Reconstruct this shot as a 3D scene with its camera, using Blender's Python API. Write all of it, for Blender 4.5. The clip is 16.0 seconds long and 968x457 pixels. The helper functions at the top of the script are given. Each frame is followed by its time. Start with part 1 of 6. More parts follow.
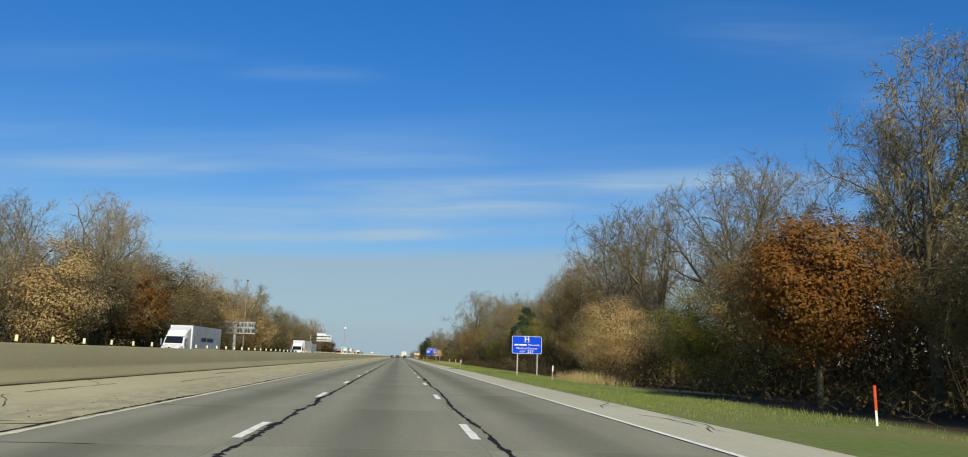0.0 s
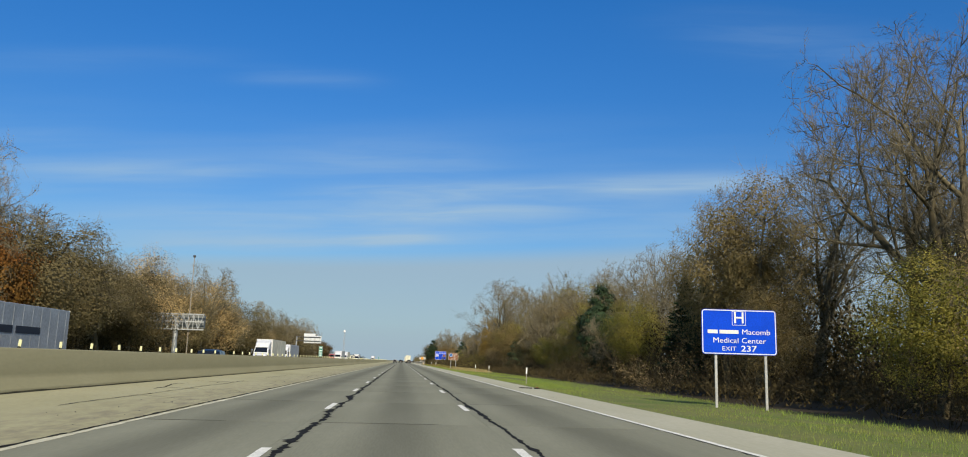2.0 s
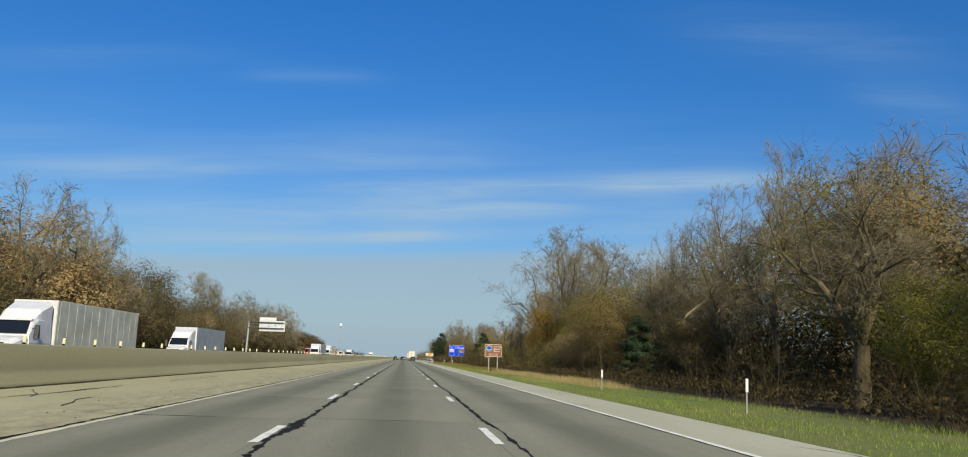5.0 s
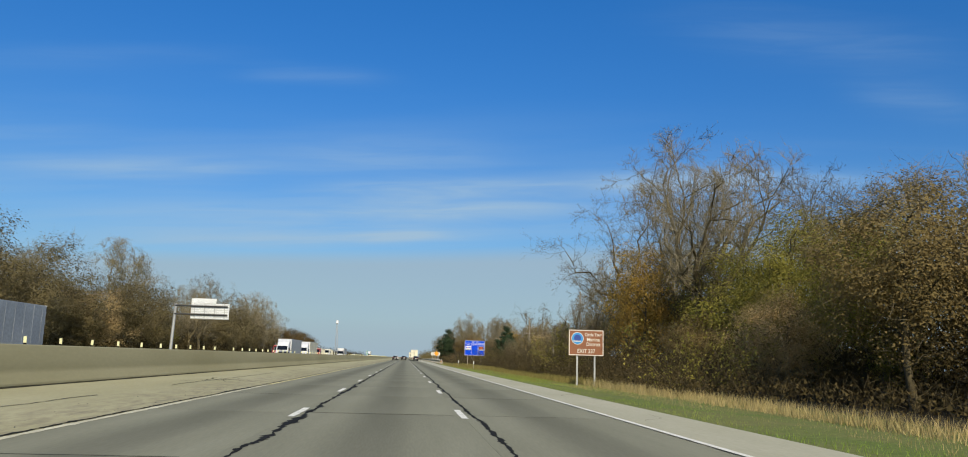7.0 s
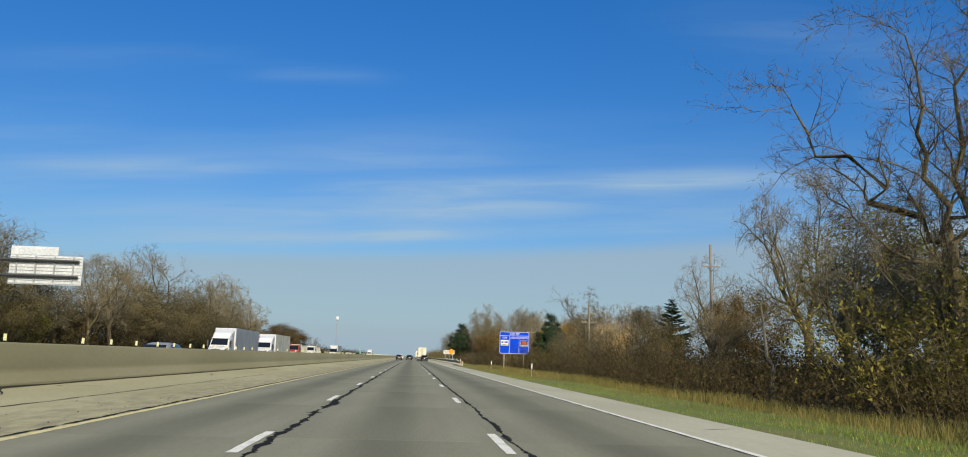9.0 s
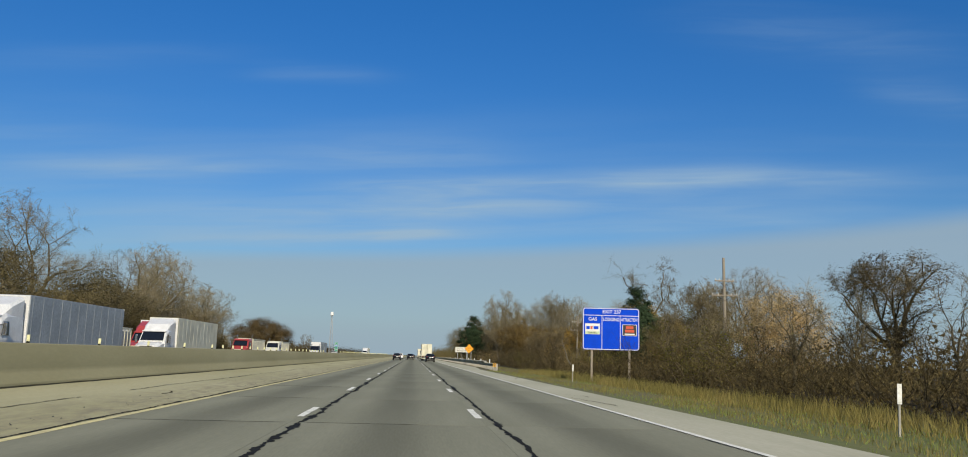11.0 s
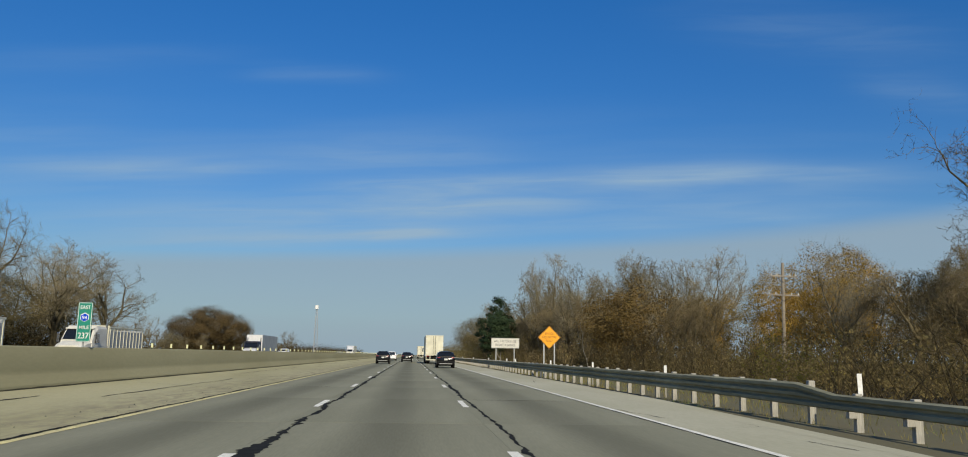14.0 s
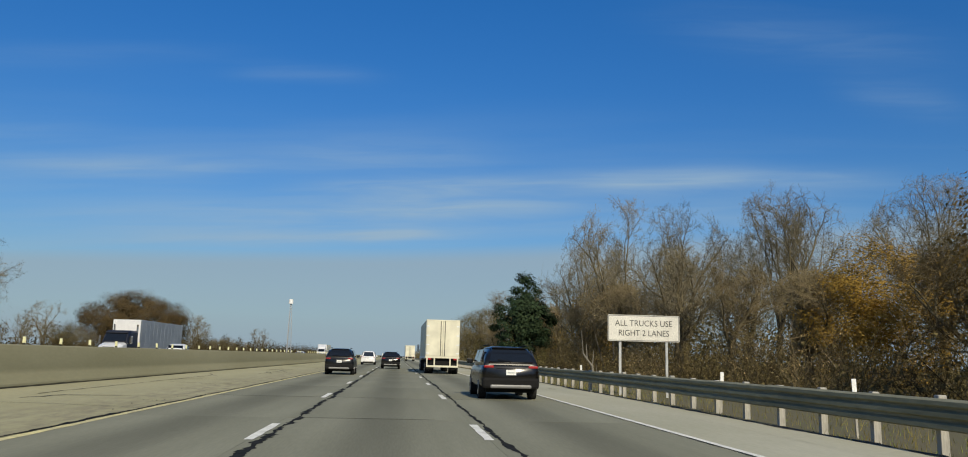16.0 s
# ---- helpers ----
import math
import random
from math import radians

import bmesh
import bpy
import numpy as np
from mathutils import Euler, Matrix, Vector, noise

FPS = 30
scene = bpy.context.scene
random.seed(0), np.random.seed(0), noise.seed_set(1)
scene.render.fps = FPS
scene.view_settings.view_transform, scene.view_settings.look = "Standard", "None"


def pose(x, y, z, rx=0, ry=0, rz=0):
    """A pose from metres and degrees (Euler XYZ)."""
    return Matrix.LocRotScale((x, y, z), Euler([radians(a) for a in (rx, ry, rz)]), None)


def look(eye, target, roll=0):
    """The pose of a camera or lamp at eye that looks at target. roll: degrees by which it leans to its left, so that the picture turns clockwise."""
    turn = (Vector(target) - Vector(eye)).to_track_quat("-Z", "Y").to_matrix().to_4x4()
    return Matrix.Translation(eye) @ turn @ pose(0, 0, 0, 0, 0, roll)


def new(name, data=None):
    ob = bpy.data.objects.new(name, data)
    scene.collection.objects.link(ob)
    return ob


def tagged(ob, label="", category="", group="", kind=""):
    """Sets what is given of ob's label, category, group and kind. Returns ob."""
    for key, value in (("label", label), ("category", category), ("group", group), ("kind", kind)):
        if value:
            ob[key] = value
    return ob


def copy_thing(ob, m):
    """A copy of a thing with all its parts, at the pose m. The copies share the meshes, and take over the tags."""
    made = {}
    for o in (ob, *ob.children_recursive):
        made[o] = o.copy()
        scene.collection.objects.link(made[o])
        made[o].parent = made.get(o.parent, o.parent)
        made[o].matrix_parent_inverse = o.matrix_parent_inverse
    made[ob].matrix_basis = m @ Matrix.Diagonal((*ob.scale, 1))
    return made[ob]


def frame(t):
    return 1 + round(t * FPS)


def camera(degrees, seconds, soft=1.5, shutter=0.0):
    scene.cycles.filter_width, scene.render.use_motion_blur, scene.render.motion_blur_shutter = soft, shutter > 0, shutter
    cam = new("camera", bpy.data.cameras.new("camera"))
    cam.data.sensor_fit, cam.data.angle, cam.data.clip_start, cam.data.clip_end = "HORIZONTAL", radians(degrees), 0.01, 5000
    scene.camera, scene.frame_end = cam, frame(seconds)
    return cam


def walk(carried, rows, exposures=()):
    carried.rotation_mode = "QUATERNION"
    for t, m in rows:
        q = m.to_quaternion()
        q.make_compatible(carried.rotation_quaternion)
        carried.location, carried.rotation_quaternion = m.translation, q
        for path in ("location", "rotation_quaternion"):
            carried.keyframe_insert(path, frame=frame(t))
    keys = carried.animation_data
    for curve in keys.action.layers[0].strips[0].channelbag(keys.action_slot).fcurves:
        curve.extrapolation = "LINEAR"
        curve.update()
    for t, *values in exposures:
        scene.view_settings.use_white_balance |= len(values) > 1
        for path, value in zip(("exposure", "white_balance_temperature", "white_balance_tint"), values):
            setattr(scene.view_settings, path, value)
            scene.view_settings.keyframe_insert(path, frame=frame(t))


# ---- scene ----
# The camera rides in the middle lane of a three-lane carriageway that runs along +y.
cam = camera(62.3, 16.0, soft=1.0)
EYE = 1.28
ROWS = [
    (0.0, 0.54, 0.00, -5.998, 9.221, -1.665),
    (0.5, 0.49, 12.86, -5.966, 9.293, -1.655),
    (1.0, 0.34, 25.81, -5.874, 9.447, -1.638),
    (1.5, 0.26, 38.87, -5.879, 9.589, -1.610),
    (2.0, 0.02, 52.28, -5.827, 9.518, -1.539),
    (2.5, 0.11, 65.67, -5.753, 9.554, -1.434),
    (3.0, 0.24, 79.31, -5.600, 9.698, -1.358),
    (5.5, 0.33, 148.44, -5.656, 9.264, -1.706),
    (6.0, 0.43, 162.40, -5.641, 9.292, -1.695),
    (6.5, 0.43, 176.46, -5.614, 9.254, -1.645),
    (7.0, 0.49, 190.42, -5.533, 9.280, -1.598),
    (7.5, 0.47, 204.22, -5.292, 9.167, -1.565),
    (8.0, 0.54, 217.95, -5.255, 9.184, -1.576),
    (8.5, 0.51, 231.81, -5.237, 9.002, -1.608),
    (9.0, 0.41, 245.72, -5.124, 9.211, -1.641),
    (9.5, 0.35, 259.52, -5.064, 9.167, -1.632),
    (12.0, 0.41, 327.99, -5.110, 9.114, -1.342),
    (12.5, 0.38, 341.67, -5.232, 9.188, -1.265),
    (13.0, 0.39, 355.33, -5.188, 9.077, -1.137),
    (13.5, 0.40, 369.03, -5.093, 9.033, -1.022),
    (14.0, 0.42, 382.80, -5.130, 9.031, -0.963),
    (14.5, 0.49, 396.67, -5.205, 9.014, -0.987),
    (15.0, 0.45, 410.72, -5.643, 9.208, -1.073),
    (15.5, 0.26, 424.95, -5.970, 9.334, -1.227),
    (16.0, 0.32, 439.06, -6.115, 9.191, -1.413),
]
walk(cam, [(t, pose(x, y, EYE, 90 + pitch, roll, yaw)) for t, x, y, yaw, pitch, roll in ROWS],
     exposures=((0.0, 0.0), (9.5, -0.03), (12.0, -0.25), (16.0, -0.25)))

# ---- sky, sun, exposure ----
SUN_EL, SUN_AZ = radians(33), radians(10)  # behind the camera, a little to the right
sun_to = Vector((math.sin(SUN_AZ) * math.cos(SUN_EL), -math.cos(SUN_AZ) * math.cos(SUN_EL), math.sin(SUN_EL)))
sun = new("sun", bpy.data.lights.new("sun", "SUN"))
sun.data.energy, sun.data.angle, sun.data.color = 4.9, radians(0.6), (1.0, 0.89, 0.68)
sun.matrix_world = look(sun_to * 100, (0, 0, 0))

world = bpy.data.worlds.new("sky")
scene.world = world
world.use_nodes = True
wn, wl = world.node_tree.nodes, world.node_tree.links
wn.clear()


def wnode(kind, **kw):
    nd = wn.new(kind)
    for k, v in kw.items():
        nd.inputs[k].default_value = v
    return nd


sky = wn.new("ShaderNodeTexSky")
sky.sky_type, sky.sun_disc = "NISHITA", False
sky.sun_elevation, sky.sun_rotation = SUN_EL, math.pi - SUN_AZ
sky.air_density, sky.dust_density, sky.ozone_density = 1.0, 0.6, 3.0
coord = wn.new("ShaderNodeTexCoord")
deep = wnode("ShaderNodeHueSaturation", Hue=0.511, Saturation=1.38, Value=1.25)
wl.new(sky.outputs[0], deep.inputs["Color"])
# thin cirrus: long soft streaks low over the road ahead, combed by a fine noise
# each streak: azimuth and height (as tangents) of its middle, half length, half thickness, slope, density
STREAKS = (
    (-0.346, 0.2225, 0.172, 0.0125, 0.050, 0.34), (-0.032, 0.2510, 0.134, 0.0230, 0.051, 0.20), (0.330, 0.2371, 0.126, 0.0130, 0.078, 0.50),
    (0.079, 0.2145, 0.177, 0.0100, 0.068, 0.42), (0.541, 0.2481, 0.130, 0.0100, 0.048, 0.30), (-0.151, 0.1706, 0.295, 0.0150, 0.065, 0.40),
    (0.096, 0.1895, 0.120, 0.0100, 0.045, 0.30), (-0.134, 0.1425, 0.200, 0.0070, 0.052, 0.42), (-0.012, 0.1515, 0.054, 0.0060, 0.093, 0.26),
    (0.404, 0.1935, 0.195, 0.0220, 0.044, 0.24), (-0.132, 0.3537, 0.087, 0.0085, 0.029, 0.12), (-0.401, 0.3617, 0.167, 0.0120, 0.063, 0.07),
    (0.550, 0.4483, 0.196, 0.0270, -0.057, 0.10), (0.687, 0.3679, 0.089, 0.0195, -0.091, 0.12), (-0.464, 0.2580, 0.110, 0.0100, 0.054, 0.10),
    (0.176, 0.1642, 0.245, 0.0080, 0.042, 0.18),
)
split = wn.new("ShaderNodeSeparateXYZ")
wl.new(coord.outputs["Generated"], split.inputs[0])


def calc(op, a, b=0.0, c=0.0):
    """One sum in the sky's nodes, of sockets and numbers."""
    nd = wn.new("ShaderNodeMath")
    nd.operation = op
    for k, v in enumerate((a, b, c)):
        if isinstance(v, (int, float)):
            nd.inputs[k].default_value = v
        else:
            wl.new(v, nd.inputs[k])
    return nd.outputs[0]


def ramp(value, lo, hi, out_lo, out_hi, soft=True):
    nd = wn.new("ShaderNodeMapRange")
    if soft:
        nd.interpolation_type = "SMOOTHSTEP"
    for k, v in (("From Min", lo), ("From Max", hi), ("To Min", out_lo), ("To Max", out_hi)):
        nd.inputs[k].default_value = v
    wl.new(value, nd.inputs["Value"])
    return nd.outputs[0]


ahead = calc("MAXIMUM", calc("ABSOLUTE", split.outputs["Y"]), 0.08)
su_, sv_ = calc("DIVIDE", split.outputs["X"], ahead), calc("DIVIDE", split.outputs["Z"], ahead)
flat = wn.new("ShaderNodeCombineXYZ")
wl.new(calc("MULTIPLY", su_, 2.2), flat.inputs[0])
wl.new(calc("MULTIPLY", calc("MULTIPLY_ADD", su_, -0.055, sv_), 26.0), flat.inputs[1])
billow = wnode("ShaderNodeTexNoise", Scale=1.0, Detail=3.0, Roughness=0.5, Distortion=0.3)
wl.new(flat.outputs[0], billow.inputs["Vector"])
comb = wnode("ShaderNodeTexNoise", Scale=2.4, Detail=4.0, Roughness=0.55, Distortion=0.6)
wl.new(flat.outputs[0], comb.inputs["Vector"])
bent = calc("MULTIPLY_ADD", calc("SUBTRACT", billow.outputs["Fac"], 0.5), 0.022, sv_)
cloud = None
for u0, v0, lu, lv, slope, dense in STREAKS:
    du = calc("SUBTRACT", su_, u0)
    a_ = calc("POWER", calc("ABSOLUTE", calc("DIVIDE", du, lu)), 3.0)
    b_ = calc("DIVIDE", calc("SUBTRACT", calc("MULTIPLY_ADD", du, -slope, bent), v0), lv * 1.3)
    g_ = calc("MULTIPLY", calc("EXPONENT", calc("MULTIPLY", calc("MULTIPLY_ADD", b_, b_, a_), -1.0)), dense)
    cloud = g_ if cloud is None else calc("ADD", cloud, g_)
veil = calc("MULTIPLY", cloud, ramp(comb.outputs["Fac"], 0.25, 0.75, 0.55, 1.35))
# a faint even veil between the streaks
veil = calc("ADD", veil, calc("MULTIPLY", ramp(billow.outputs["Fac"], 0.35, 0.75, 0.06, 0.26), ramp(sv_, 0.19, 0.36, 1.0, 0.0)))
# an added veil overhead, out of view, whitens and lifts the fill light
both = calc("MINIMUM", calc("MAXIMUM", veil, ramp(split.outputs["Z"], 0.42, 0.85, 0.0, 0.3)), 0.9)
# haze lies over the horizon with a fairly clear upper edge
edge = calc("MULTIPLY_ADD", calc("SUBTRACT", billow.outputs["Fac"], 0.5), 0.012, calc("MULTIPLY_ADD", su_, -0.05, split.outputs["Z"]))
haze = calc("MAXIMUM", ramp(edge, 0.112, 0.140, 0.80, 0.0), ramp(split.outputs["Z"], 0.0, 0.17, 0.97, 0.0))
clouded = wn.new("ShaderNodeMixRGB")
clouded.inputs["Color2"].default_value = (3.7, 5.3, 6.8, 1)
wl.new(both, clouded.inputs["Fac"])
# the air pales and dims a little towards the horizon
low_air = wn.new("ShaderNodeMixRGB")
low_air.inputs["Color1"].default_value, low_air.inputs["Color2"].default_value = (0.56, 0.73, 0.80, 1), (0.92, 1.06, 1.05, 1)
wl.new(ramp(split.outputs["Z"], 0.10, 0.42, 0.0, 1.0, False), low_air.inputs["Fac"])
air = wn.new("ShaderNodeMixRGB")
air.blend_type = "MULTIPLY"
air.inputs["Fac"].default_value = 1.0
wl.new(deep.outputs[0], air.inputs["Color1"])
wl.new(low_air.outputs[0], air.inputs["Color2"])
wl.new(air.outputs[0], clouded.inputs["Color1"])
hazed = wn.new("ShaderNodeMixRGB")
hazed.inputs["Color2"].default_value = (3.5, 4.6, 5.45, 1)
wl.new(haze, hazed.inputs["Fac"])
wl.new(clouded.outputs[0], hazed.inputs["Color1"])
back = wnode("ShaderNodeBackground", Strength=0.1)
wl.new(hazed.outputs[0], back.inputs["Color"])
wout = wn.new("ShaderNodeOutputWorld")
wl.new(back.outputs[0], wout.inputs["Surface"])


# ---- materials ----
def mat(name, c1, c2, scale=1.0, rough=0.8, bump=0.0, metal=0.0, fine=12.0, island=0.0, stretch=(1, 1, 1), low=0.35, high=0.65, thin_leaf=0.0, each=0.0, grit=0.17):
    """A worn surface: two colours mixed by a coarse noise, darkened and lightened by a fine one."""
    m = bpy.data.materials.new(name)
    m.use_nodes = True
    nt, ln = m.node_tree.nodes, m.node_tree.links
    bsdf = nt["Principled BSDF"]
    tc = nt.new("ShaderNodeTexCoord")
    mp = nt.new("ShaderNodeMapping")
    mp.inputs["Scale"].default_value = stretch
    ln.new(tc.outputs["Object"], mp.inputs["Vector"])
    n1 = nt.new("ShaderNodeTexNoise")
    n1.inputs["Scale"].default_value, n1.inputs["Detail"].default_value, n1.inputs["Roughness"].default_value = scale, 5.0, 0.6
    ln.new(mp.outputs[0], n1.inputs["Vector"])
    r1 = nt.new("ShaderNodeMapRange")
    r1.inputs["From Min"].default_value, r1.inputs["From Max"].default_value = low, high
    ln.new(n1.outputs["Fac"], r1.inputs["Value"])
    mix = nt.new("ShaderNodeMixRGB")
    mix.inputs["Color1"].default_value, mix.inputs["Color2"].default_value = (*c1, 1), (*c2, 1)
    ln.new(r1.outputs[0], mix.inputs["Fac"])
    n2 = nt.new("ShaderNodeTexNoise")
    n2.inputs["Scale"].default_value, n2.inputs["Detail"].default_value = scale * fine, 3.0
    ln.new(mp.outputs[0], n2.inputs["Vector"])
    r2 = nt.new("ShaderNodeMapRange")
    r2.inputs["From Min"].default_value, r2.inputs["From Max"].default_value = 0.3, 0.7
    r2.inputs["To Min"].default_value, r2.inputs["To Max"].default_value = 1 - grit, 1 + grit * 0.9
    ln.new(n2.outputs["Fac"], r2.inputs["Value"])
    value = r2.outputs[0]
    for amount, node, socket in ((island, "ShaderNodeNewGeometry", "Random Per Island"), (each, "ShaderNodeObjectInfo", "Random")):
        if amount:
            rnd = nt.new(node)
            spread = nt.new("ShaderNodeMapRange")
            spread.inputs["To Min"].default_value, spread.inputs["To Max"].default_value = 1 - amount, 1 + amount
            ln.new(rnd.outputs[socket], spread.inputs["Value"])
            mul = nt.new("ShaderNodeMath")
            mul.operation = "MULTIPLY"
            ln.new(value, mul.inputs[0])
            ln.new(spread.outputs[0], mul.inputs[1])
            value = mul.outputs[0]
    vary = nt.new("ShaderNodeMixRGB")
    vary.blend_type = "MULTIPLY"
    vary.inputs["Fac"].default_value = 1.0
    ln.new(mix.outputs[0], vary.inputs["Color1"])
    ln.new(value, vary.inputs["Color2"])
    ln.new(vary.outputs[0], bsdf.inputs["Base Color"])
    bsdf.inputs["Roughness"].default_value, bsdf.inputs["Metallic"].default_value = rough, metal
    if rough > 0.6:
        bsdf.inputs["Specular IOR Level"].default_value = 0.12
    if bump:
        bp = nt.new("ShaderNodeBump")
        bp.inputs["Strength"].default_value, bp.inputs["Distance"].default_value = bump, 0.02
        ln.new(n2.outputs["Fac"], bp.inputs["Height"])
        ln.new(bp.outputs[0], bsdf.inputs["Normal"])
    if thin_leaf:
        tr = nt.new("ShaderNodeBsdfTranslucent")
        ln.new(vary.outputs[0], tr.inputs["Color"])
        ms = nt.new("ShaderNodeMixShader")
        ms.inputs["Fac"].default_value = thin_leaf
        ln.new(bsdf.outputs[0], ms.inputs[1])
        ln.new(tr.outputs[0], ms.inputs[2])
        ln.new(ms.outputs[0], nt["Material Output"].inputs["Surface"])
    return m


def paint(name, c, rough=0.4, metal=0.0, coat=0.0):
    m = mat(name, c, tuple(v * 0.86 for v in c), 1.5, rough, 0.0, metal)
    m.node_tree.nodes["Principled BSDF"].inputs["Coat Weight"].default_value = coat
    return m


M_LANE = mat("lane_concrete", (0.200, 0.197, 0.140), (0.252, 0.248, 0.180), 0.35, 0.95, 0.05, fine=60, grit=0.07, each=0.03, stretch=(1.6, 0.12, 1))
# a darker band of oil and rubber down the middle of each lane
nt, ln = M_LANE.node_tree.nodes, M_LANE.node_tree.links
tc_ = nt.new("ShaderNodeTexCoord")
sx_ = nt.new("ShaderNodeSeparateXYZ")
ln.new(tc_.outputs["Object"], sx_.inputs[0])
ab_ = nt.new("ShaderNodeMath")
ab_.operation = "ABSOLUTE"
ln.new(sx_.outputs["X"], ab_.inputs[0])
st_ = nt.new("ShaderNodeMapRange")
st_.interpolation_type = "SMOOTHSTEP"
for k, v in (("From Min", 0.1), ("From Max", 0.95), ("To Min", 0.72), ("To Max", 1.04)):
    st_.inputs[k].default_value = v
ln.new(ab_.outputs[0], st_.inputs["Value"])
mx_ = nt.new("ShaderNodeMixRGB")
mx_.blend_type = "MULTIPLY"
mx_.inputs["Fac"].default_value = 1.0
base_ = nt["Principled BSDF"].inputs["Base Color"]
ln.new(base_.links[0].from_socket, mx_.inputs["Color1"])
ln.new(st_.outputs[0], mx_.inputs["Color2"])
ln.new(mx_.outputs[0], base_)
M_SHOULDER = mat("shoulder_concrete", (0.345, 0.32, 0.185), (0.41, 0.38, 0.232), 0.30, 0.95, 0.05, fine=50, grit=0.06, stretch=(1, 0.25, 1))
# dirt and grit swept up beside the left edge line, in patches
nt, ln = M_SHOULDER.node_tree.nodes, M_SHOULDER.node_tree.links
tc_ = nt.new("ShaderNodeTexCoord")
sx_ = nt.new("ShaderNodeSeparateXYZ")
ln.new(tc_.outputs["Object"], sx_.inputs[0])
near_ = nt.new("ShaderNodeMapRange")
near_.interpolation_type = "SMOOTHSTEP"
for k, v in (("From Min", -7.6), ("From Max", -5.7), ("To Min", 0.0), ("To Max", 1.0)):
    near_.inputs[k].default_value = v
ln.new(sx_.outputs["X"], near_.inputs["Value"])
map_ = nt.new("ShaderNodeMapping")
map_.inputs["Scale"].default_value = (1.6, 0.4, 1.0)
ln.new(tc_.outputs["Object"], map_.inputs["Vector"])
grit_ = nt.new("ShaderNodeTexNoise")
grit_.inputs["Scale"].default_value, grit_.inputs["Detail"].default_value, grit_.inputs["Roughness"].default_value = 2.2, 7.0, 0.7
ln.new(map_.outputs[0], grit_.inputs["Vector"])
ramp_ = nt.new("ShaderNodeMapRange")
ramp_.inputs["From Min"].default_value, ramp_.inputs["From Max"].default_value = 0.42, 0.68
ln.new(grit_.outputs["Fac"], ramp_.inputs["Value"])
dirt_ = nt.new("ShaderNodeMath")
dirt_.operation = "MULTIPLY"
ln.new(near_.outputs[0], dirt_.inputs[0])
ln.new(ramp_.outputs[0], dirt_.inputs[1])
mx_ = nt.new("ShaderNodeMixRGB")
mx_.inputs["Color2"].default_value = (0.235, 0.208, 0.142, 1)
base_ = nt["Principled BSDF"].inputs["Base Color"]
ln.new(base_.links[0].from_socket, mx_.inputs["Color1"])
ln.new(dirt_.outputs[0], mx_.inputs["Fac"])
ln.new(mx_.outputs[0], base_)
M_SHOULDER_R = mat("right_shoulder_concrete", (0.39, 0.375, 0.27), (0.46, 0.44, 0.33), 0.30, 0.95, 0.05, fine=50, grit=0.06, stretch=(1, 0.25, 1))
M_ASPHALT = mat("old_asphalt", (0.10, 0.10, 0.095), (0.15, 0.145, 0.135), 0.2, 0.9, 0.2, fine=60)
M_TAR = mat("tar", (0.010, 0.010, 0.009), (0.022, 0.022, 0.02), 3.0, 1.0, 0.1)
M_JOINT = mat("joint_fill", (0.03, 0.03, 0.028), (0.06, 0.058, 0.05), 2.0, 0.8)
M_STAIN = mat("foot_stain", (0.125, 0.112, 0.066), (0.185, 0.168, 0.102), 1.5, 0.9)
M_LINE = mat("white_road_paint", (0.80, 0.78, 0.69), (0.50, 0.485, 0.42), 2.2, 0.7, 0.1, low=0.45, high=0.8, fine=9)
M_LINE_Y = mat("worn_yellow_road_paint", (0.73, 0.64, 0.30), (0.52, 0.46, 0.26), 0.8, 0.75, 0.1, fine=9)
M_LINE_PALE = mat("worn_cream_road_paint", (0.66, 0.62, 0.44), (0.50, 0.47, 0.33), 0.8, 0.75, 0.1, fine=9)
M_BARRIER = mat("barrier_concrete", (0.262, 0.243, 0.140), (0.305, 0.284, 0.172), 0.22, 0.95, 0.03, fine=40, grit=0.04, stretch=(1, 0.4, 1.6))
M_SOIL = mat("verge_soil", (0.12, 0.16, 0.042), (0.17, 0.17, 0.065), 0.25, 1.0, 0.5, fine=25)
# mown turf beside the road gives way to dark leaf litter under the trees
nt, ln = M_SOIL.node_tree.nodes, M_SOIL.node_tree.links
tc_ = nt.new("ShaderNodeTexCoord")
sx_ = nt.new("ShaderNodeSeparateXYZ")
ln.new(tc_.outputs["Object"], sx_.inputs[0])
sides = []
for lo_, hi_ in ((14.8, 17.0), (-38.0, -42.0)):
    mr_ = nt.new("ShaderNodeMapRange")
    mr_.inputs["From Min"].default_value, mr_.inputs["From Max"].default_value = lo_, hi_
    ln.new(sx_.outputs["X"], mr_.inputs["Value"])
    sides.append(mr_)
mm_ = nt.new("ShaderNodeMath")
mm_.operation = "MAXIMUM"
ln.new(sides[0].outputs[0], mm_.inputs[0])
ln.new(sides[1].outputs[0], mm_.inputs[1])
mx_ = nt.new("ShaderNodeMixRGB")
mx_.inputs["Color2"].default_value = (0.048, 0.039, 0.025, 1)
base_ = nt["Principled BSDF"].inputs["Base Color"]
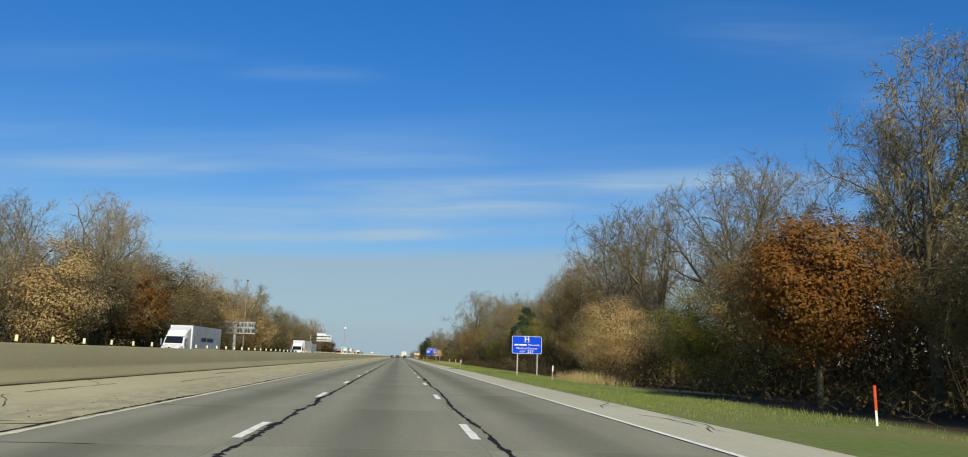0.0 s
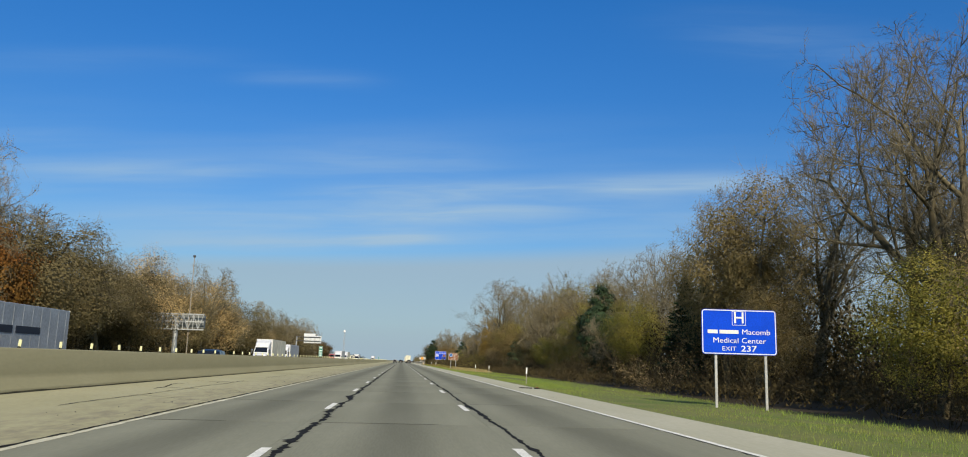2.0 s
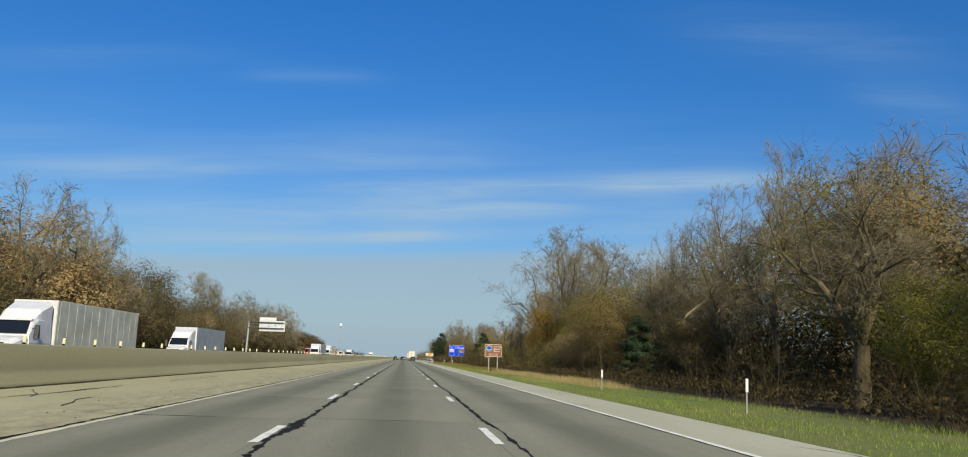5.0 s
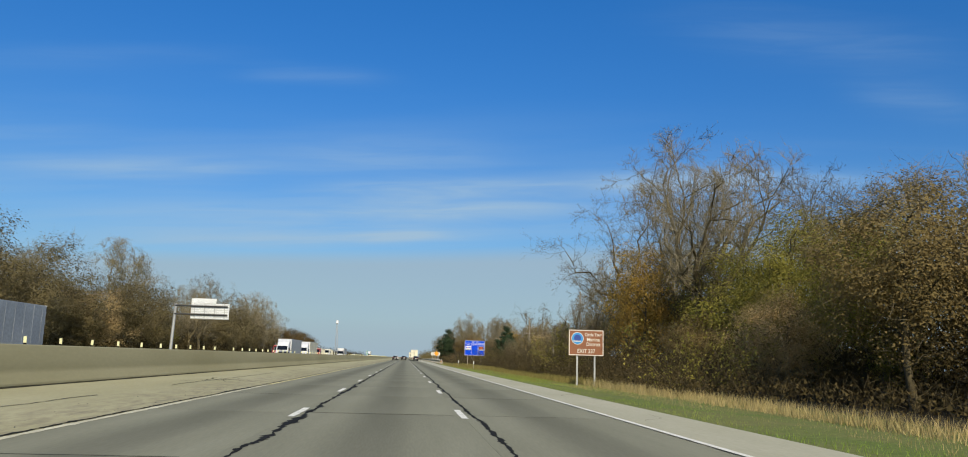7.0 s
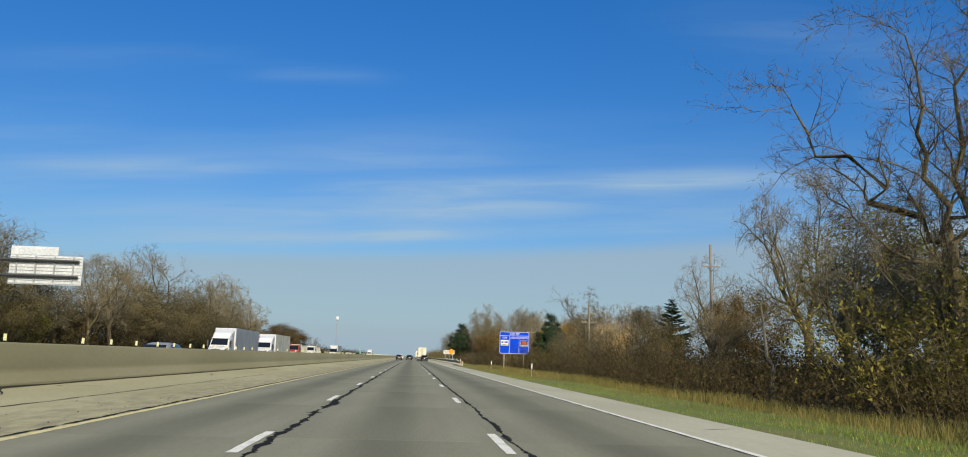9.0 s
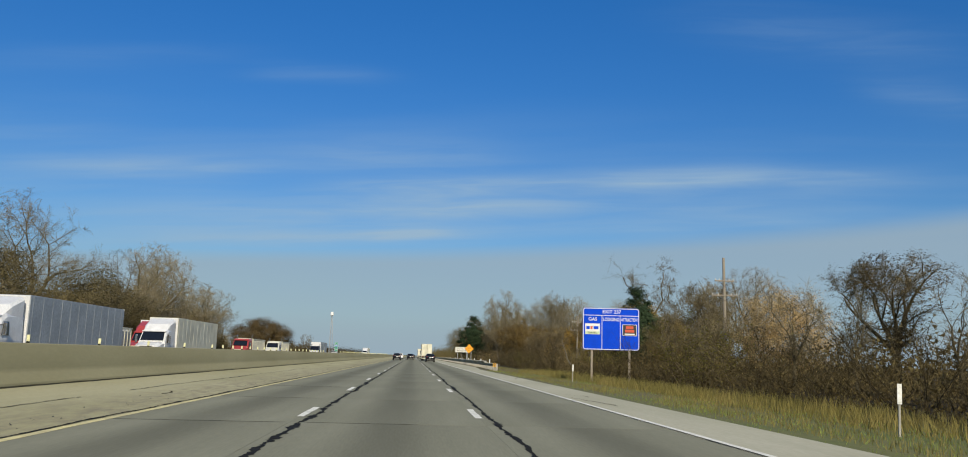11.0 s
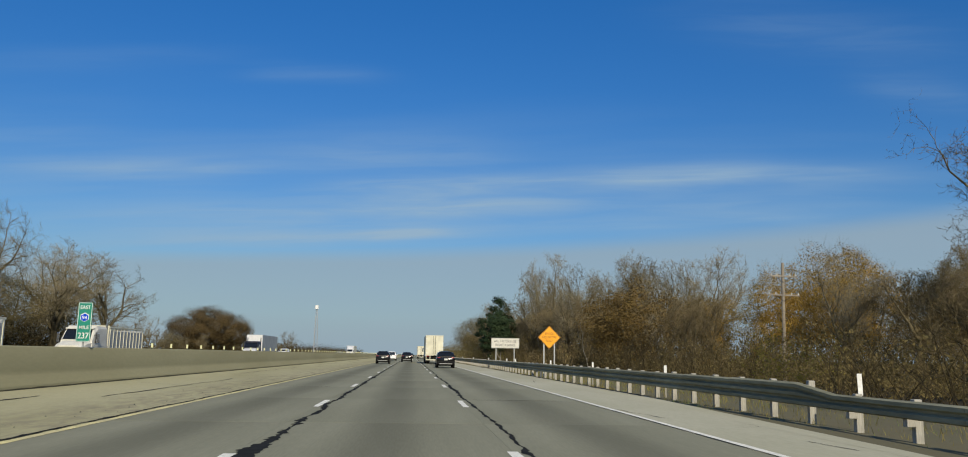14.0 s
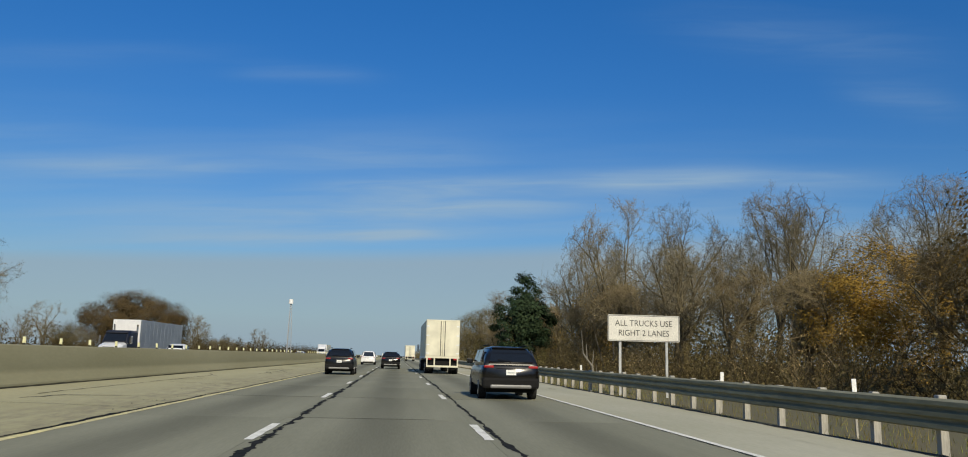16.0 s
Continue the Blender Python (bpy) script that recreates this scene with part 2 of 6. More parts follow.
# past the start of the guardrail the verge is bare gravelly earth
ge_ = nt.new("ShaderNodeMapRange")
ge_.inputs["From Min"].default_value, ge_.inputs["From Max"].default_value = 300.0, 345.0
ge_.inputs["To Max"].default_value = 0.85
ln.new(sx_.outputs["Y"], ge_.inputs["Value"])
gm_ = nt.new("ShaderNodeMixRGB")
gm_.inputs["Color2"].default_value = (0.135, 0.118, 0.082, 1)
ln.new(base_.links[0].from_socket, gm_.inputs["Color1"])
ln.new(ge_.outputs[0], gm_.inputs["Fac"])
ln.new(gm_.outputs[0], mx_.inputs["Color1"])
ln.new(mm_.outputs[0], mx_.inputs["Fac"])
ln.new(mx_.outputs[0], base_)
M_GRASS = mat("grass", (0.215, 0.32, 0.055), (0.30, 0.31, 0.085), 0.12, 0.8, island=0.3, thin_leaf=0.3)
M_DRY = mat("dry_grass", (0.47, 0.37, 0.175), (0.33, 0.275, 0.12), 0.3, 0.8, island=0.3, thin_leaf=0.25)
M_DRY_DULL = mat("dull_dry_grass", (0.284, 0.228, 0.080), (0.179, 0.165, 0.046), 0.3, 0.8, island=0.3, thin_leaf=0.25)
M_BARK = mat("bark", (0.092, 0.076, 0.043), (0.179, 0.148, 0.085), 1.2, 0.95, 0.5, fine=10, each=0.2, stretch=(1, 1, 0.3))
M_TWIG = mat("twigs", (0.168, 0.143, 0.088), (0.255, 0.217, 0.138), 0.6, 0.9, island=0.2, each=0.2)
M_TWIG_PINK = mat("reddish_twigs", (0.210, 0.155, 0.080), (0.294, 0.220, 0.118), 0.6, 0.9, island=0.25, each=0.2)
M_SHOOT = mat("brown_shoots", (0.165, 0.128, 0.070), (0.245, 0.195, 0.112), 0.6, 0.9, island=0.25, each=0.25)
M_BRUSH = mat("brush_twigs", (0.092, 0.070, 0.029), (0.152, 0.116, 0.050), 0.6, 0.9, island=0.35, each=0.25)
M_LEAF_TAN = mat("tan_leaves", (0.441, 0.315, 0.148), (0.536, 0.395, 0.179), 0.5, 0.8, island=0.10, thin_leaf=0.4, each=0.12)
M_LEAF_BROWN = mat("brown_leaves", (0.235, 0.178, 0.068), (0.335, 0.250, 0.105), 0.35, 0.8, island=0.08, thin_leaf=0.4, each=0.15)
M_LEAF_RUST = mat("rust_leaves", (0.215, 0.082, 0.021), (0.273, 0.155, 0.042), 0.4, 0.8, island=0.10, thin_leaf=0.4, each=0.12)
# undergrowth leaves: the deep shade under the crowns is put into their colour
M_LEAF_SHADE = mat("dull_shade_leaves", (0.054, 0.041, 0.017), (0.092, 0.070, 0.029), 0.5, 0.85, island=0.2, thin_leaf=0.2, each=0.15)
M_LEAF_UMBER = mat("umber_leaves", (0.145, 0.117, 0.053), (0.222, 0.180, 0.088), 0.4, 0.85, island=0.10, thin_leaf=0.4, each=0.2)
M_LEAF_LITTER = mat("litter_leaves", (0.131, 0.105, 0.042), (0.210, 0.168, 0.070), 0.5, 0.85, island=0.2, thin_leaf=0.3, each=0.15)
M_LEAF_DARK = mat("dark_russet_leaves", (0.142, 0.095, 0.032), (0.221, 0.150, 0.052), 0.5, 0.8, island=0.10, thin_leaf=0.3)
# darker than the brush twigs, with the wood's shade mixed into the colour
M_STEM_SHADE = mat("shade_dark_stems", (0.044, 0.034, 0.017), (0.076, 0.060, 0.030), 0.6, 0.9, island=0.3, each=0.2)
M_LEAF_RUSSET = mat("russet_leaves", (0.112, 0.078, 0.033), (0.155, 0.110, 0.049), 0.5, 0.8, island=0.05, thin_leaf=0.3)
M_LEAF_OLIVE = mat("olive_leaves", (0.185, 0.185, 0.032), (0.41, 0.345, 0.08), 0.4, 0.75, island=0.10, thin_leaf=0.45, each=0.15)
M_LEAF_PALE = mat("pale_yellowed_leaves", (0.378, 0.310, 0.129), (0.273, 0.220, 0.076), 0.5, 0.8, island=0.10, thin_leaf=0.4)
M_LEAF_GOLD = mat("golden_leaves", (0.452, 0.290, 0.057), (0.315, 0.205, 0.053), 0.4, 0.75, island=0.10, thin_leaf=0.45, each=0.15)
M_NEEDLE = mat("needles", (0.022, 0.041, 0.018), (0.046, 0.071, 0.032), 0.8, 0.7, island=0.3, each=0.15)
M_GALV = mat("galvanised_steel", (0.36, 0.37, 0.37), (0.48, 0.49, 0.48), 1.0, 0.5, 0.05, metal=0.5)
M_RAIL = mat("weathered_rail_steel", (0.195, 0.188, 0.124), (0.29, 0.28, 0.192), 0.7, 0.7, 0.05, metal=0.0, stretch=(1, 0.3, 2))
M_SNAG = mat("pale_dead_wood", (0.16, 0.145, 0.115), (0.24, 0.22, 0.18), 1.5, 0.9, 0.3, stretch=(2, 2, 0.4))
M_POST_WOOD = mat("weathered_post_wood", (0.30, 0.29, 0.25), (0.42, 0.40, 0.35), 2.0, 0.9, 0.4, stretch=(3, 3, 0.5))
M_POLE = mat("utility_pole_wood", (0.24, 0.205, 0.158), (0.345, 0.30, 0.235), 1.0, 0.9, 0.4, stretch=(3, 3, 0.3))
M_BLUE = paint("sign_blue", (0.002, 0.062, 0.64), 0.7)
M_BROWN = paint("sign_brown", (0.24, 0.085, 0.03), 0.5)
M_GREEN = paint("sign_green", (0.01, 0.25, 0.17), 0.5)
M_ORANGE = paint("sign_orange", (0.95, 0.40, 0.004), 0.5)
M_LEGEND = paint("faded_legend", (0.26, 0.085, 0.008), 0.6)
M_WHITE = paint("sign_white", (0.80, 0.80, 0.76), 0.5)
M_CREAM = paint("sign_cream", (0.68, 0.66, 0.58), 0.5)
M_BLACK = paint("sign_black", (0.02, 0.02, 0.02), 0.5)
M_RED = paint("sign_red", (0.62, 0.085, 0.03), 0.5)
M_YELLOW = paint("delineator_yellow", (0.70, 0.68, 0.38), 0.5)
M_HAZARD = paint("hazard_orange_yellow", (0.80, 0.42, 0.04), 0.6)
M_ALU = mat("sheet_aluminium", (0.62, 0.64, 0.64), (0.72, 0.74, 0.73), 0.8, 0.5, 0.0, metal=0.2)
M_CAR_BLACK = paint("black_car_paint", (0.004, 0.004, 0.0045), 0.28, 0.0, 0.0)
M_CAR_GREY = paint("dark_grey_car_paint", (0.006, 0.0053, 0.005), 0.2, 0.0, 0.0)
M_CAR_SILVER = paint("silver_car_paint", (0.34, 0.33, 0.30), 0.4, 0.2, 0.2)
M_CAR_WHITE = paint("white_car_paint", (0.75, 0.75, 0.74), 0.35, 0.0, 0.6)
M_CAR_RED = paint("red_truck_paint", (0.40, 0.045, 0.04), 0.35, 0.0, 0.4)
M_CAR_NAVY = paint("navy_truck_paint", (0.009, 0.011, 0.022), 0.5, 0.0, 0.0)
M_TRAILER = mat("trailer_white", (0.60, 0.57, 0.43), (0.68, 0.65, 0.50), 0.3, 0.5, 0.0, fine=3)
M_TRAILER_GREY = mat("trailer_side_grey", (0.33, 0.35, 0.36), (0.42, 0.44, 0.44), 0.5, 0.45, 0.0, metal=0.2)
M_GLASS = paint("dark_tinted_glass", (0.008, 0.009, 0.011), 0.08, 0.0, 0.3)
M_TYRE = mat("tyre_rubber", (0.015, 0.015, 0.015), (0.03, 0.03, 0.03), 4.0, 0.9)
M_RIM = paint("wheel_rim", (0.35, 0.35, 0.36), 0.35, 0.8)
M_SKID = paint("silver_skid_trim", (0.22, 0.22, 0.215), 0.5, 0.2)
M_LAMP_RED = paint("tail_lamp", (0.35, 0.02, 0.02), 0.2, 0.0, 0.5)
M_LAMP_CLEAR = paint("head_lamp", (0.5, 0.5, 0.48), 0.25, 0.0, 0.5)
M_CHROME = paint("bright_trim", (0.6, 0.6, 0.6), 0.2, 0.9)
M_TRIM = paint("black_plastic", (0.012, 0.012, 0.012), 0.75)
M_STEEL_DK = paint("dark_steel", (0.06, 0.06, 0.06), 0.6, 0.4)


# ---- building helpers ----
def mesh_ob(name, bm, material, parent=None, label="", smooth=False):
    me = bpy.data.meshes.new(name)
    bm.to_mesh(me)
    bm.free()
    me.materials.append(material)
    if smooth:
        me.polygons.foreach_set("use_smooth", [True] * len(me.polygons))
    ob = new(name, me)
    ob.parent = parent
    return tagged(ob, label)


part = mesh_ob


def raw_ob(name, verts, faces, material, parent=None, label="", smooth=False):
    me = bpy.data.meshes.new(name)
    me.from_pydata(verts, [], faces)
    me.materials.append(material)
    if smooth:
        me.polygons.foreach_set("use_smooth", [True] * len(me.polygons))
    ob = new(name, me)
    ob.parent = parent
    return tagged(ob, label)


def box(bm, x0, x1, y0, y1, z0, z1, bevel=0.0):
    r = bmesh.ops.create_cube(bm, size=1.0, matrix=Matrix.Translation(((x0 + x1) / 2, (y0 + y1) / 2, (z0 + z1) / 2)) @ Matrix.Diagonal((x1 - x0, y1 - y0, z1 - z0, 1)))
    if bevel:
        es = list({e for v in r["verts"] for e in v.link_edges})
        bmesh.ops.bevel(bm, geom=es, offset=bevel, segments=2, affect="EDGES", profile=0.5)
    return bm


def boxed(*a, **k):
    return box(bmesh.new(), *a, **k)


def tube(bm, p0, p1, r0, r1=None, sides=10):
    p0, p1 = Vector(p0), Vector(p1)
    d = p1 - p0
    m = Matrix.Translation((p0 + p1) / 2) @ d.to_track_quat("Z", "Y").to_matrix().to_4x4()
    bmesh.ops.create_cone(bm, cap_ends=True, segments=sides, radius1=r0, radius2=r0 if r1 is None else r1, depth=d.length, matrix=m)
    return bm


def tubed(*a, **k):
    return tube(bmesh.new(), *a, **k)


def plate(w, h, r, t, segs=5):
    """An upright plate in the xz plane, centred, with rounded corners, t thick towards +y."""
    bm = bmesh.new()
    pts = []
    for cx, cz, a0 in ((w / 2 - r, h / 2 - r, 0), (-w / 2 + r, h / 2 - r, 90), (-w / 2 + r, -h / 2 + r, 180), (w / 2 - r, -h / 2 + r, 270)):
        for i in range(segs + 1):
            a = radians(a0 + 90 * i / segs)
            pts.append((cx + r * math.cos(a), cz + r * math.sin(a)))
    vs = [bm.verts.new((x, 0, z)) for x, z in pts]
    f = bm.faces.new(vs)
    ext = bmesh.ops.extrude_face_region(bm, geom=[f])
    bmesh.ops.translate(bm, vec=(0, t, 0), verts=[v for v in ext["geom"] if isinstance(v, bmesh.types.BMVert)])
    bmesh.ops.recalc_face_normals(bm, faces=bm.faces)
    return bm


def words(name, body, size, at, material, parent, width=None, spacing=1.0, weight=0.008):
    """Letters standing in the xz plane, facing -y, centred at the point given."""
    cu = bpy.data.curves.new(name, "FONT")
    cu.body, cu.size, cu.align_x, cu.align_y, cu.extrude, cu.offset, cu.resolution_u = body, size, "CENTER", "CENTER", 0.003, size * weight, 3
    cu.space_character = spacing
    tmp = bpy.data.objects.new(name, cu)
    scene.collection.objects.link(tmp)
    bpy.context.view_layer.update()
    me = bpy.data.meshes.new_from_object(tmp.evaluated_get(bpy.context.evaluated_depsgraph_get()))
    bpy.data.objects.remove(tmp)
    me.name = name
    me.materials.clear()
    me.materials.append(material)
    k = 1.0
    if width:
        xs = [v.co.x for v in me.vertices]
        k = width / (max(xs) - min(xs))
    me.transform(Matrix.Translation(at) @ Euler((radians(90), 0, 0)).to_matrix().to_4x4() @ Matrix.Diagonal((k, 1, 1, 1)))
    ob = new(name, me)
    ob.parent = parent
    return ob


def root(name, at=(0, 0, 0), rz=0.0):
    e = new(name)
    e.empty_display_size = 0.3
    e.matrix_basis = pose(*at, 0, 0, rz)
    return e


# ---- ground and roads ----
Y0, Y1 = -60.0, 900.0


def ground_z(x, y=0.0):
    """Height of the verges: they fall gently away from the paved shoulders."""
    if x > 7.6:
        return -0.07 - 0.04 * min(x - 7.6, 6) - 0.02 * min(max(x - 13.6, 0), 30)
    if x < -29:
        return -0.10 - 0.03 * min(-29 - x, 10)
    return -0.12


def sheet(name, xs, ys, zf, material):
    verts = [(x, y, zf(x, y)) for y in ys for x in xs]
    w = len(xs)
    faces = [(j * w + i, j * w + i + 1, (j + 1) * w + i + 1, (j + 1) * w + i) for j in range(len(ys) - 1) for i in range(w - 1)]
    return raw_ob(name, verts, faces, material, smooth=True)


gx = [-2500, -900, -300, -120, -80, -60, -50, -39, -34, -29.02, -28.9, -20, -10, 0, 7.5, 7.62, 8.2, 9.5, 11, 13.6, 16, 19, 23, 28, 36, 44, 60, 90, 150, 400, 1000, 2500]
gy = [-400, -200, -100] + [-60 + 15 * i for i in range(64)] + [980, 1200, 1600, 2400, 3600, 4900]
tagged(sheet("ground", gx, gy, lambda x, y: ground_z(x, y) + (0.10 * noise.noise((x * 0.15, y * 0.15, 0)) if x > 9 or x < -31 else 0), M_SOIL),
       "grassy verges and wooded land beside a motorway", "ground", kind="structure")

road = tagged(root("road", (0, 0, 0)), "three-lane grey concrete carriageway with sealed joints", "road", kind="structure")
raw_ob("road_bed", [(-9.3, Y0, -0.1), (7.62, Y0, -0.1), (7.62, 2600, -0.1), (-9.3, 2600, -0.1)], [(0, 1, 2, 3)], M_JOINT, road)
LX = (-5.18, -1.83, 1.83, 5.36)
SLAB, S_FROM, S_N = 8.23, -4.9, 74


def slab_mesh(w, l):
    bm = boxed(-w / 2, w / 2, -l / 2, l / 2, -0.095, 0.0)
    me = bpy.data.meshes.new("slab")
    bm.to_mesh(me)
    bm.free()
    me.materials.append(M_LANE)
    return me


for a, b in zip(LX, LX[1:]):
    w = b - a
    me = slab_mesh(w - 0.004, SLAB - 0.010)
    for i in range(S_N):
        ob = new("slab", me)
        ob.parent = road
        ob.location = ((a + b) / 2, S_FROM + SLAB * (i + 0.5), random.uniform(-0.002, 0.0))
    yy = S_FROM + SLAB * S_N
    me = slab_mesh(w - 0.004, 1900)
    for y in (yy + 950, S_FROM - 30):
        ob = new("slab", me if y > 0 else slab_mesh(w - 0.004, 60))
        ob.parent = road
        ob.location = ((a + b) / 2, y, 0)

# paved shoulders
tagged(raw_ob("right_shoulder", [(5.37, Y0, -0.003), (7.68, Y0, -0.055), (7.68, 2600, -0.055), (5.37, 2600, -0.003), (7.72, Y0, -0.2), (7.72, 2600, -0.2)],
              [(0, 1, 2, 3), (1, 4, 5, 2)], M_SHOULDER_R), "pale tan concrete road shoulder with fine cracks", "shoulder", kind="structure")
tagged(raw_ob("left_shoulder", [(-9.35, Y0, 0.2735), (-5.19, Y0, -0.003), (-5.19, 2600, -0.003), (-9.35, 2600, 0.2735)], [(0, 1, 2, 3)], M_SHOULDER),
       "wide pale tan concrete shoulder, cracked and stained", "shoulder", kind="structure")


def ribbon(name, x, y0, y1, width, z, material, label, category, step=0.35, wander=0.03, rag=0.35, wide=None, zslope=0.0, jag=0.0):
    """A flat strip along the road with wandering, ragged edges."""
    verts, faces, y, k = [], [], y0, 0
    while y < y1:
        cx = x + wander * noise.noise((x * 3.1, y * 0.35, 1)) * 2 + wander * 0.8 * noise.noise((x, y * 1.7, 4))
        w = width * (1 + rag * noise.noise((x * 7, y * 1.9, 9)) * 1.6)
        if jag:
            w *= 1 + jag * noise.noise((x * 3, y * 9.0, 5)) + jag * noise.noise((x * 4, y * 23.0, 8))
            cx += width * jag * 0.5 * noise.noise((x * 2, y * 6.0, 12))
        if wide:
            w += wide * max(0, noise.noise((x * 5, y * 0.23, 17)) - 0.18) * 2
        zz = z + zslope * (cx - x)
        verts += [(cx - w / 2, y, zz), (cx + w / 2, y, zz)]
        if k:
            faces.append((2 * k - 2, 2 * k - 1, 2 * k + 1, 2 * k))
        k += 1
        y += step * random.uniform(0.6, 1.4) * (1 if y < 620 else 12)
    return tagged(raw_ob(name, verts, faces, material), label, category, kind="structure")


ribbon("joint_seal_right", 2.06, Y0, 1500, 0.075, 0.003, M_TAR, "ragged black tar seal along the lane joint", "crack seal", step=0.09, wander=0.05, rag=0.7, wide=0.12, jag=0.8)
ribbon("joint_seal_left", -1.62, Y0, 1500, 0.105, 0.003, M_TAR, "ragged black tar seal along the lane joint", "crack seal", step=0.09, wander=0.06, rag=0.8, wide=0.19, jag=0.9)
ribbon("joint_seal_edge", -5.25, Y0, 1500, 0.06, 0.010, M_TAR, "dark tar seal beside the shoulder", "crack seal", step=0.15, wander=0.03, rag=0.8, wide=0.10, jag=0.8, zslope=-0.0665)
ribbon("barrier_foot_joint", -9.16, Y0, 1500, 0.07, 0.268, M_TAR, "dark joint at the foot of the barrier", "crack seal", wander=0.02, rag=0.6, wide=0.05, zslope=-0.0665)
joint_rng = random.Random(31)
y = -20.0
while y < 560:
    run = joint_rng.uniform(4, 22)
    xx = joint_rng.choice((-7.3, -7.25, -7.15, -8.1))
    ribbon("shoulder_joint", xx, y, y + run, 0.035, 0.007 + (-5.19 - xx) * 0.0665, M_JOINT, "broken dark joint along the concrete shoulder", "crack seal", wander=0.05, rag=0.8, wide=0.05, zslope=-0.0665)
    y += run + joint_rng.uniform(0.5, 7)
ribbon("edge_line_white", 5.49, Y0, 2500, 0.13, 0.004, M_LINE, "solid white edge line", "road marking", wander=0.004, rag=0.08)
ribbon("edge_line_pale", -5.09, Y0, 225, 0.15, 0.004, M_LINE_PALE, "worn cream edge line, chipped along its sides", "road marking", wander=0.008, rag=0.3, jag=0.25)
ribbon("edge_line_yellow", -5.09, 225, 2500, 0.16, 0.004, M_LINE_Y, "worn pale yellow edge line", "road marking", wander=0.006, rag=0.15)

ribbon("edge_line_seam", 5.40, Y0, 1500, 0.03, 0.0035, M_TAR, "thin dark seam beside the white edge line", "crack seal", wander=0.006, rag=0.6, jag=0.4)
# beside the guardrail the paving widens out to the posts
wv, wf = [], []
for k in range(160):
    yy = 386.0 + 2.0 * k
    xe = 7.6 + 1.38 * min(1.0, k / 13) + 0.05 * noise.noise((yy * 0.7, 2, 9))
    wv += [(7.58, yy, -0.050), (xe, yy, -0.051 - 0.0225 * (xe - 7.6)), (xe, yy, -0.35)]
    if k:
        wf += [(3 * k - 3, 3 * k - 2, 3 * k + 1, 3 * k), (3 * k - 2, 3 * k - 1, 3 * k + 2, 3 * k + 1)]
tagged(raw_ob("shoulder_widening", wv, wf, M_SHOULDER_R), "pale tan concrete shoulder widened out to the guardrail", "shoulder", kind="structure")
ribbon("shoulder_edge_dirt", 8.93, 412, 700, 0.16, -0.070, M_JOINT, "ragged dark dirt along the edge of the shoulder", "dirt", step=0.2, wander=0.05, rag=0.8, wide=0.2, zslope=-0.0225, jag=0.5)
# cross cracks and sealed joints
cracks = []
for i in range(S_N):
    y = S_FROM + SLAB * i
    for a, b in zip(LX, LX[1:]):
        seen = random.random()
        if a < -4 and seen < 0.75 or a > -4 and seen < 0.22:
            cracks.append((a + 0.05 + random.uniform(0, 0.3) * (a > -4), b - random.uniform(0.05, 1.6), y, random.uniform(0.018, 0.04)))
for n_, (a, b, y, w) in enumerate(cracks):
    vs, fs, m = [], [], 10
    for k in range(m + 1):
        x = a + (b - a) * k / m
        yy = y + 0.05 * noise.noise((x * 1.3, y, 2))
        ww = w * (0.6 + 0.8 * abs(noise.noise((x * 2, y, 6)))) * (0.3 if k in (0, m) else 1)
        vs += [(x, yy - ww, 0.0025), (x, yy + ww, 0.0025)]
        if k:
            fs.append((2 * k - 2, 2 * k, 2 * k + 1, 2 * k - 1))
    raw_ob("sealed_crack", vs, fs, M_TAR, road)

crack_rng = random.Random(5)


def shoulder_crack(x, y, length, heading, width):
    vs, fs = [], []
    for k in range(9):
        vs0 = Vector((x, y, 0.006 + (-5.19 - x) * 0.0665 if x < 0 else -0.001 - (x - 5.37) * 0.0225 + 0.004))
        ww = width * (0.4 + crack_rng.random()) * (0.2 if k in (0, 8) else 1)
        side = Vector((math.cos(heading), -math.sin(heading), 0)) * ww
        for q in (vs0 - side, vs0 + side):
            q.z = 0.006 + (-5.19 - q.x) * 0.0665 if x < 0 else 0.003 - (q.x - 5.37) * 0.0225
            vs.append(q)
        if k:
            fs.append((2 * k - 2, 2 * k - 1, 2 * k + 1, 2 * k))
        heading += crack_rng.uniform(-0.35, 0.35)
        x = min(max(x + math.sin(heading) * length / 8, -9.1), 7.5)
        y += math.cos(heading) * length / 8
    return vs, fs


for i in range(150):
    left = crack_rng.random() < 0.75
    x = crack_rng.uniform(-8.9, -5.7) if left else crack_rng.uniform(5.8, 7.3)
    vs, fs = shoulder_crack(x, crack_rng.uniform(-10, 620), crack_rng.uniform(0.8, 6), crack_rng.choice((0.05, -0.1, 1.2, 0.3)), crack_rng.uniform(0.008, 0.024))
    tagged(raw_ob("shoulder_crack", vs, fs, M_TAR if crack_rng.random() < 0.4 else M_JOINT), "dark crack in the concrete shoulder", "crack", "shoulder cracks", "structure")

